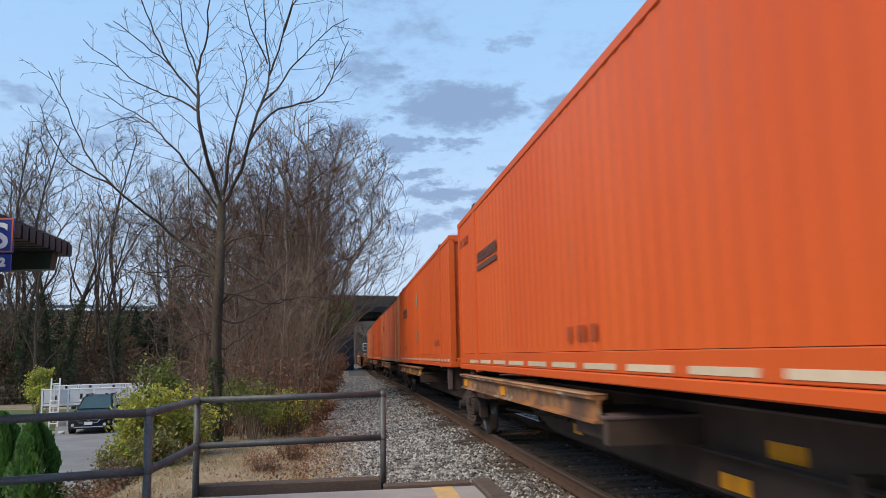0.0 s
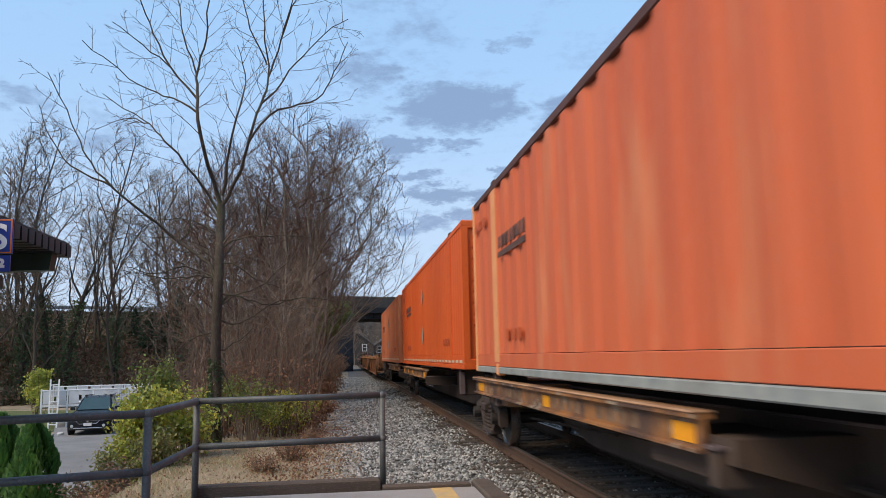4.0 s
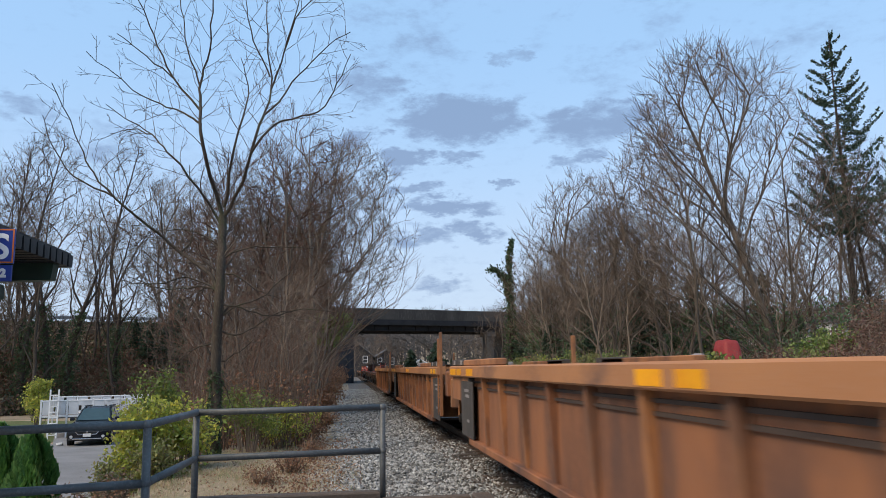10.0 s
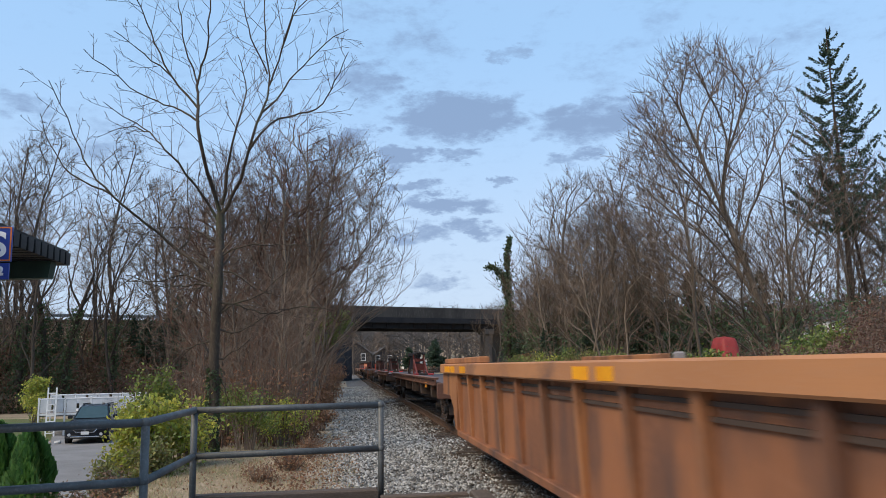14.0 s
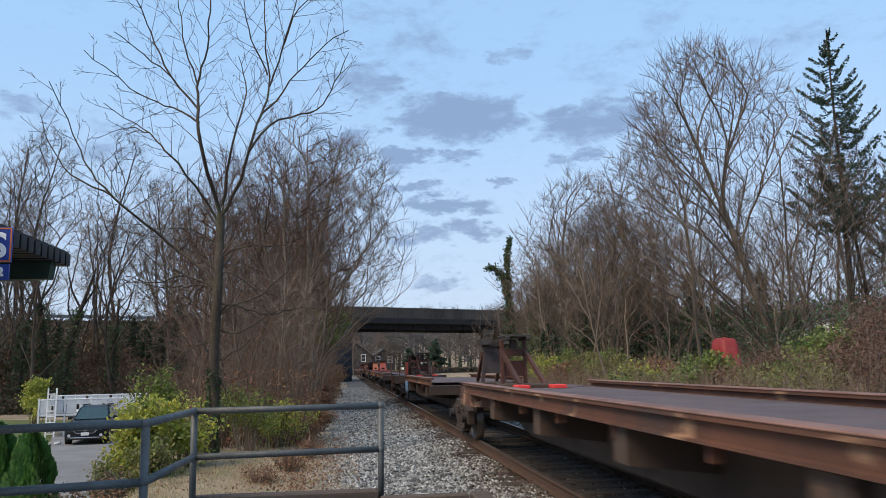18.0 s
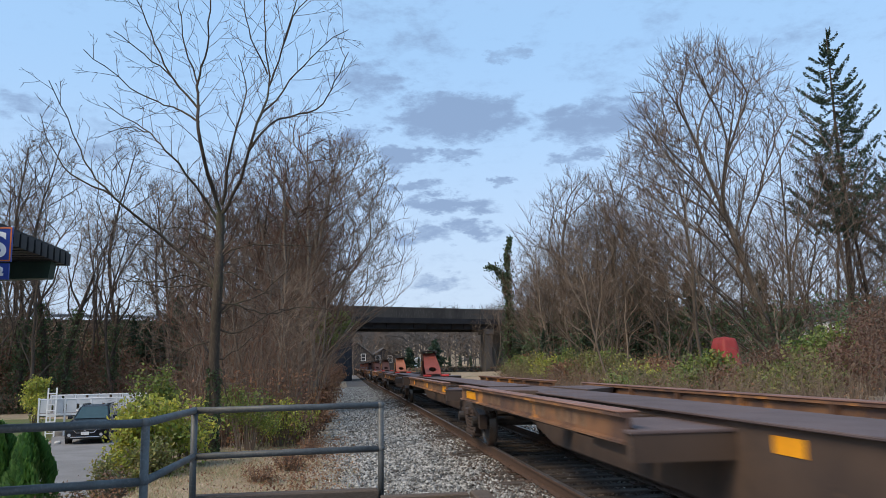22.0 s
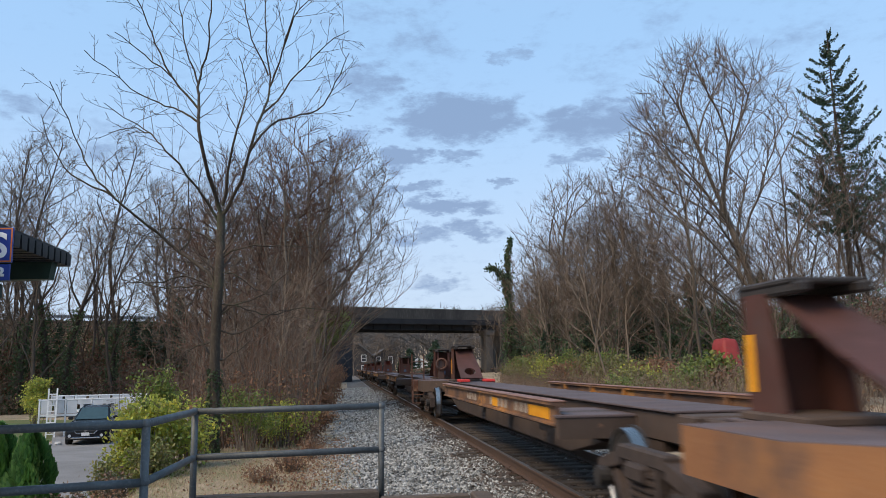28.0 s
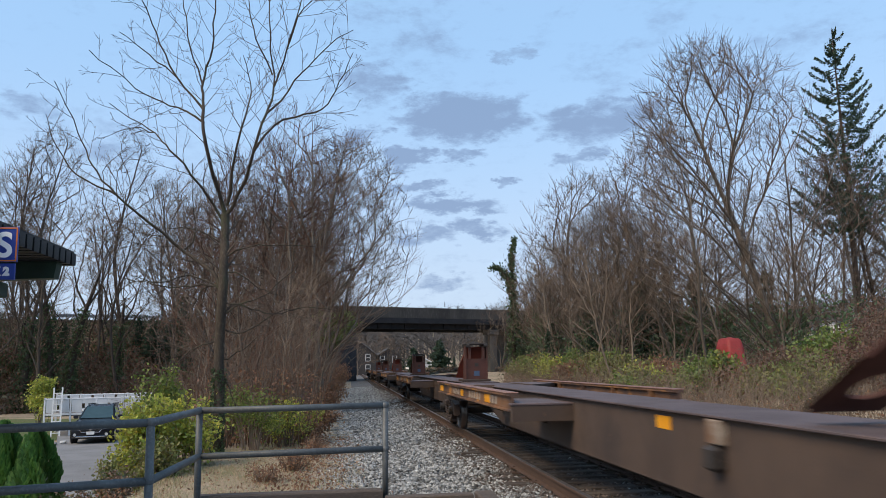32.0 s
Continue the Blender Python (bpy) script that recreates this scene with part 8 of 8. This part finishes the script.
for k in range(8):
    part("front_panel", Mesh().box(0.07 + k * 0.62, 0.55 + k * 0.62, -0.03, 0.03, DH + 0.04, DH + 0.72, bevel=0.01), PANEL, deck, "white railing panel")
    part("rear_panel", Mesh().box(0.06 + k * 0.62, 0.54 + k * 0.62, 3.34, 3.4, DH + 0.36, DH + 0.86, bevel=0.01), PANEL, deck, "white railing panel")
for k in range(5):
    part("side_panel", Mesh().box(4.95, 5.01, 0.1 + k * 0.66, 0.7 + k * 0.66, DH + 0.04, DH + 0.78, bevel=0.01), PANEL, deck, "white railing panel")
for k in range(5):
    x = k * 1.24
    part("front_post", Mesh().box(x - 0.04, x + 0.04, -0.05, 0.05, -0.3, DH + 0.82, bevel=0.008), WHITE, deck)
    part("rear_post", Mesh().box(x - 0.04, x + 0.04, 3.32, 3.42, -0.3, DH + 0.9, bevel=0.008), WHITE, deck)
part("top_rail", Mesh().box(-0.05, 5.05, -0.05, 0.05, DH + 0.72, DH + 0.78, bevel=0.01), WHITE, deck)
part("top_rail", Mesh().box(-0.05, 5.05, 3.32, 3.42, DH + 0.82, DH + 0.88, bevel=0.01), WHITE, deck)
pool = thing("swimming_pool", "round blue-grey above-ground pool beneath the deck railing", "pool", at=pose(-12.9, 47.2, GZ))
part("pool_wall", Mesh().lathe([(-0.1, 2.25), (1.2, 2.25), (1.2, 2.2), (-0.1, 2.2)], 40, "z"), POOLBLUE, pool)
part("pool_rim", Mesh().lathe([(1.2, 2.33), (1.25, 2.33), (1.25, 2.15), (1.2, 2.15)], 40, "z"), WHITE, pool)
for k in range(14):
    a = 2 * math.pi * k / 14
    part("pool_post", Mesh().box(-0.06, 0.06, -0.03, 0.03, -0.1, 1.2), WHITE, pool, at=pose(2.29 * math.cos(a), 2.29 * math.sin(a), 0, 0, 0, math.degrees(a) + 90))
ladder = thing("deck_ladder", "white ladder standing against the pool deck", "ladder", at=pose(-15.05, 42.9, GZ, -6, 0, 10))
for x in (-0.2, 0.2):
    part("side_rail", Mesh().box(x - 0.035, x + 0.035, -0.03, 0.03, -0.1, 2.55, bevel=0.01), WHITE, ladder)
for k in range(8):
    part("rung", Mesh().box(-0.2, 0.2, -0.04, 0.04, 0.2 + k * 0.29, 0.25 + k * 0.29, bevel=0.008), WHITE, ladder)

WALK = mat("pale_concrete_walk", (0.42, 0.43, 0.43), (0.36, 0.37, 0.37), rough=0.9, scale=1, fine=60, bump=0.2)
walkway = Mesh()
for a, b in (((-22, 34.4), (-22, 36.6)), ((-15.6, 37.6), (-15.9, 38.3))):
    for p in (a, b):
        walkway.v.append((*p, ground_z(*p) + 0.06))
walkway.f = [(0, 2, 3, 1)]
tagged(part("garden_walk", walkway, WALK), "pale concrete garden walk across the lawn", "path", kind="structure")
gate_post = thing("white_gate_post", "white vinyl fence post and panel beside the drive", "fence", at=pose(-12.15, 30, ground_z(-12.15, 30), 0, 0, 5))
part("post", Mesh().box(-0.07, 0.07, -0.07, 0.07, -0.2, 1.55, bevel=0.012), WHITE, gate_post)
part("cap", Mesh().prism([(-0.09, 1.55), (0.09, 1.55), (0.0, 1.66)], "y", -0.09, 0.09), WHITE, gate_post)
part("panel", Mesh().box(-1.8, -0.07, -0.025, 0.025, 0.1, 1.4, bevel=0.008), PANEL, gate_post)
erng = random.Random(3)
for i in range(7):
    x, y = -14.0 + i * 0.24, 35.6 + i * 0.5
    m = Mesh()
    rock = bmesh.new()
    bmesh.ops.create_icosphere(rock, subdivisions=2, radius=0.16)
    for v in rock.verts:
        v.co *= erng.uniform(0.75, 1.15)
        v.co.z *= 0.7
    me = bpy.data.meshes.new("edging_rock")
    rock.to_mesh(me)
    rock.free()
    me.materials.append(CONCRETE if i % 2 else WALK)
    o = new("edging_rock", me)
    o.matrix_basis = pose(x - 0.6, y, ground_z(x, y) + 0.09, 0, 0, i * 50)
    tagged(o, "pale rough stone edging the drive", "rock", "edging rocks")

# ---- houses ----
SIDING = mat("grey_brown_siding", (0.05, 0.047, 0.048), (0.037, 0.035, 0.036), rough=0.8, scale=0.5, fine=8, bump=0.2, stretch=(1, 1, 6))
WHITESIDING = mat("white_siding", (0.74, 0.74, 0.73), (0.66, 0.66, 0.66), rough=0.7, scale=0.5, fine=8, bump=0.2, stretch=(1, 1, 6))
SHINGLE = mat("grey_roof_shingle", (0.07, 0.07, 0.075), (0.05, 0.05, 0.054), rough=0.9, scale=1, fine=7, bump=0.4)
HOUSETRIM = mat("weathered_white_trim", (0.55, 0.55, 0.56), (0.45, 0.45, 0.46), rough=0.7, scale=2, bump=0.05)
PANE = mat("dull_window_glass", (0.05, 0.055, 0.06), (0.035, 0.04, 0.045), rough=0.1, scale=1, bump=0.0)


def house(x, y, turn, w, d, h, ridge, wall, label, windows, trim=True):
    o = thing("house", label, "house", "houses", at=pose(x, y, ground_z(x, y), 0, 0, turn))
    part("wall", Mesh().prism([(-w / 2, -0.5), (w / 2, -0.5), (w / 2, h), (0, h + ridge), (-w / 2, h)], "y", 0, d), wall, o)
    for sg in (-1, 1):
        s = math.hypot(w / 2 + 0.35, ridge)
        k = ridge / (w / 2)
        pts = [(0, h + ridge + 0.16), (sg * (w / 2 + 0.4), h - 0.4 * k + 0.16), (sg * (w / 2 + 0.4), h - 0.4 * k), (0, h + ridge)]
        part("roof", Mesh().prism(pts, "y", -0.4, d + 0.4), SHINGLE, o)
        if trim:
            part("barge_board", Mesh().prism([(0, h + ridge + 0.14), (sg * (w / 2 + 0.4), h - 0.4 * k + 0.14), (sg * (w / 2 + 0.4), h - 0.4 * k - 0.08), (0, h + ridge - 0.1)], "y", -0.44, -0.4), WHITE, o)
    for wx, wz in windows:
        f = part("window", Mesh().box(wx - 0.55, wx - 0.42, -0.08, -0.01, wz, wz + 1.6).box(wx + 0.42, wx + 0.55, -0.08, -0.01, wz, wz + 1.6).box(wx - 0.42, wx + 0.42, -0.08, -0.01, wz, wz + 0.12).box(wx - 0.42, wx + 0.42, -0.08, -0.01, wz + 1.48, wz + 1.6).box(wx - 0.42, wx + 0.42, -0.07, -0.01, wz + 0.76, wz + 0.84), HOUSETRIM, o, "white sash window")
        part("pane", Mesh().box(wx - 0.42, wx + 0.42, -0.03, -0.01, wz + 0.12, wz + 1.48), PANE, f)
    return o


house(2.6, 172, -4, 6.2, 9, 4.6, 2.4, SIDING, "grey two-storey house with white windows beyond the bridge", [(-1.6, 0.7), (1.5, 0.7), (-1.6, 3.0), (1.5, 3.0)], trim=False)
house(9.0, 180, 3, 5.0, 9, 4.2, 1.6, SIDING, "low grey house with white windows beyond the bridge", [(-1.4, 2.6), (1.4, 2.6)], trim=False)
house(47.5, 80, -32, 7, 9, 3.6, 1.7, WHITESIDING, "white sided house seen through the trees", [(-1.8, 1.2), (1.8, 1.2)], trim=False)
house(54, 82, -40, 8, 9, 3.6, 1.9, WHITESIDING, "white sided house seen through the trees", [(-2, 1.2), (2, 1.2)], trim=False)
house(15.2, 162, 10, 4, 6, 1.7, 1.0, WHITESIDING, "small pale bungalow beyond the bridge", [])

# ---- red shape and log stack beyond the bushes ----
REDCOVER = mat("dull_red_cover", (0.27, 0.035, 0.033), (0.2, 0.027, 0.026), (0.3, 0.045, 0.04), rough=0.6, scale=1.5, bump=0.2)
LOG = mat("stacked_firewood", (0.13, 0.1, 0.08), (0.09, 0.07, 0.06), (0.2, 0.16, 0.12), rough=0.95, scale=6, bump=0.4)
tz = ground_z(15.4, 30)
# a red shape of unknown kind, given the made-up form of a covered stack
cover_mesh = bmesh.new()
bmesh.ops.create_grid(cover_mesh, x_segments=16, y_segments=14, size=1)
for v in cover_mesh.verts:
    x, y = v.co.x, v.co.y
    edge = max(abs(x), abs(y))
    v.co.z = 2.3 - 2.3 * sstep(0.5, 1.0, edge) - 0.22 * (x * x + 0.4 * y * y) + 0.05 * noise.noise((x * 3, y * 3, 2))
    v.co.x *= 0.56 * (1 + 0.05 * noise.noise((x * 2, y * 2, 5)))
    v.co.y *= 0.9
me = bpy.data.meshes.new("tarpaulin")
cover_mesh.to_mesh(me)
cover_mesh.free()
me.materials.append(REDCOVER)
me.polygons.foreach_set("use_smooth", [True] * len(me.polygons))
stack = thing("red_shape", "rounded red shape of unknown kind beyond the bushes", "stack", at=pose(15.55, 30.4, tz - 0.25))
part("tarpaulin", me, None, stack, "faded red cover")
part("core", Mesh().box(-0.28, 0.28, -0.5, 0.5, -0.1, 1.9, bevel=0.05), LOG, stack)
logs = thing("log_pile", "grey-brown firewood logs stacked beside the red shape", "logs", at=pose(17.0, 30.8, tz - 0.1))
lr = random.Random(9)
for i in range(6):
    for k in range(9 - i // 3):
        part("log", Mesh().rod((-0.75 + k * 0.2 + (i % 2) * 0.1, -0.4, 0.1 + i * 0.185), (-0.75 + k * 0.2 + (i % 2) * 0.1, 0.4 + lr.uniform(-0.05, 0.05), 0.1 + i * 0.185), 0.095, n=8), LOG, logs)


# ---- the train runs ----
def motions():
    seconds = [i for i in range(33)]
    for ob, s in MOVERS:
        m = ob.matrix_basis.translation
        walk(ob, [(t, pose(m.x, s - along(t), m.z)) for t in seconds])
    turns, t = [], 0
    while t <= 960:
        turns.append(t)
        t += 2 if t < 600 else 1
    for w, y in WHEELS:
        walk(w, [(k / 30, pose(0, y, W, math.degrees(along(k / 30) / W))) for k in turns])


motions()
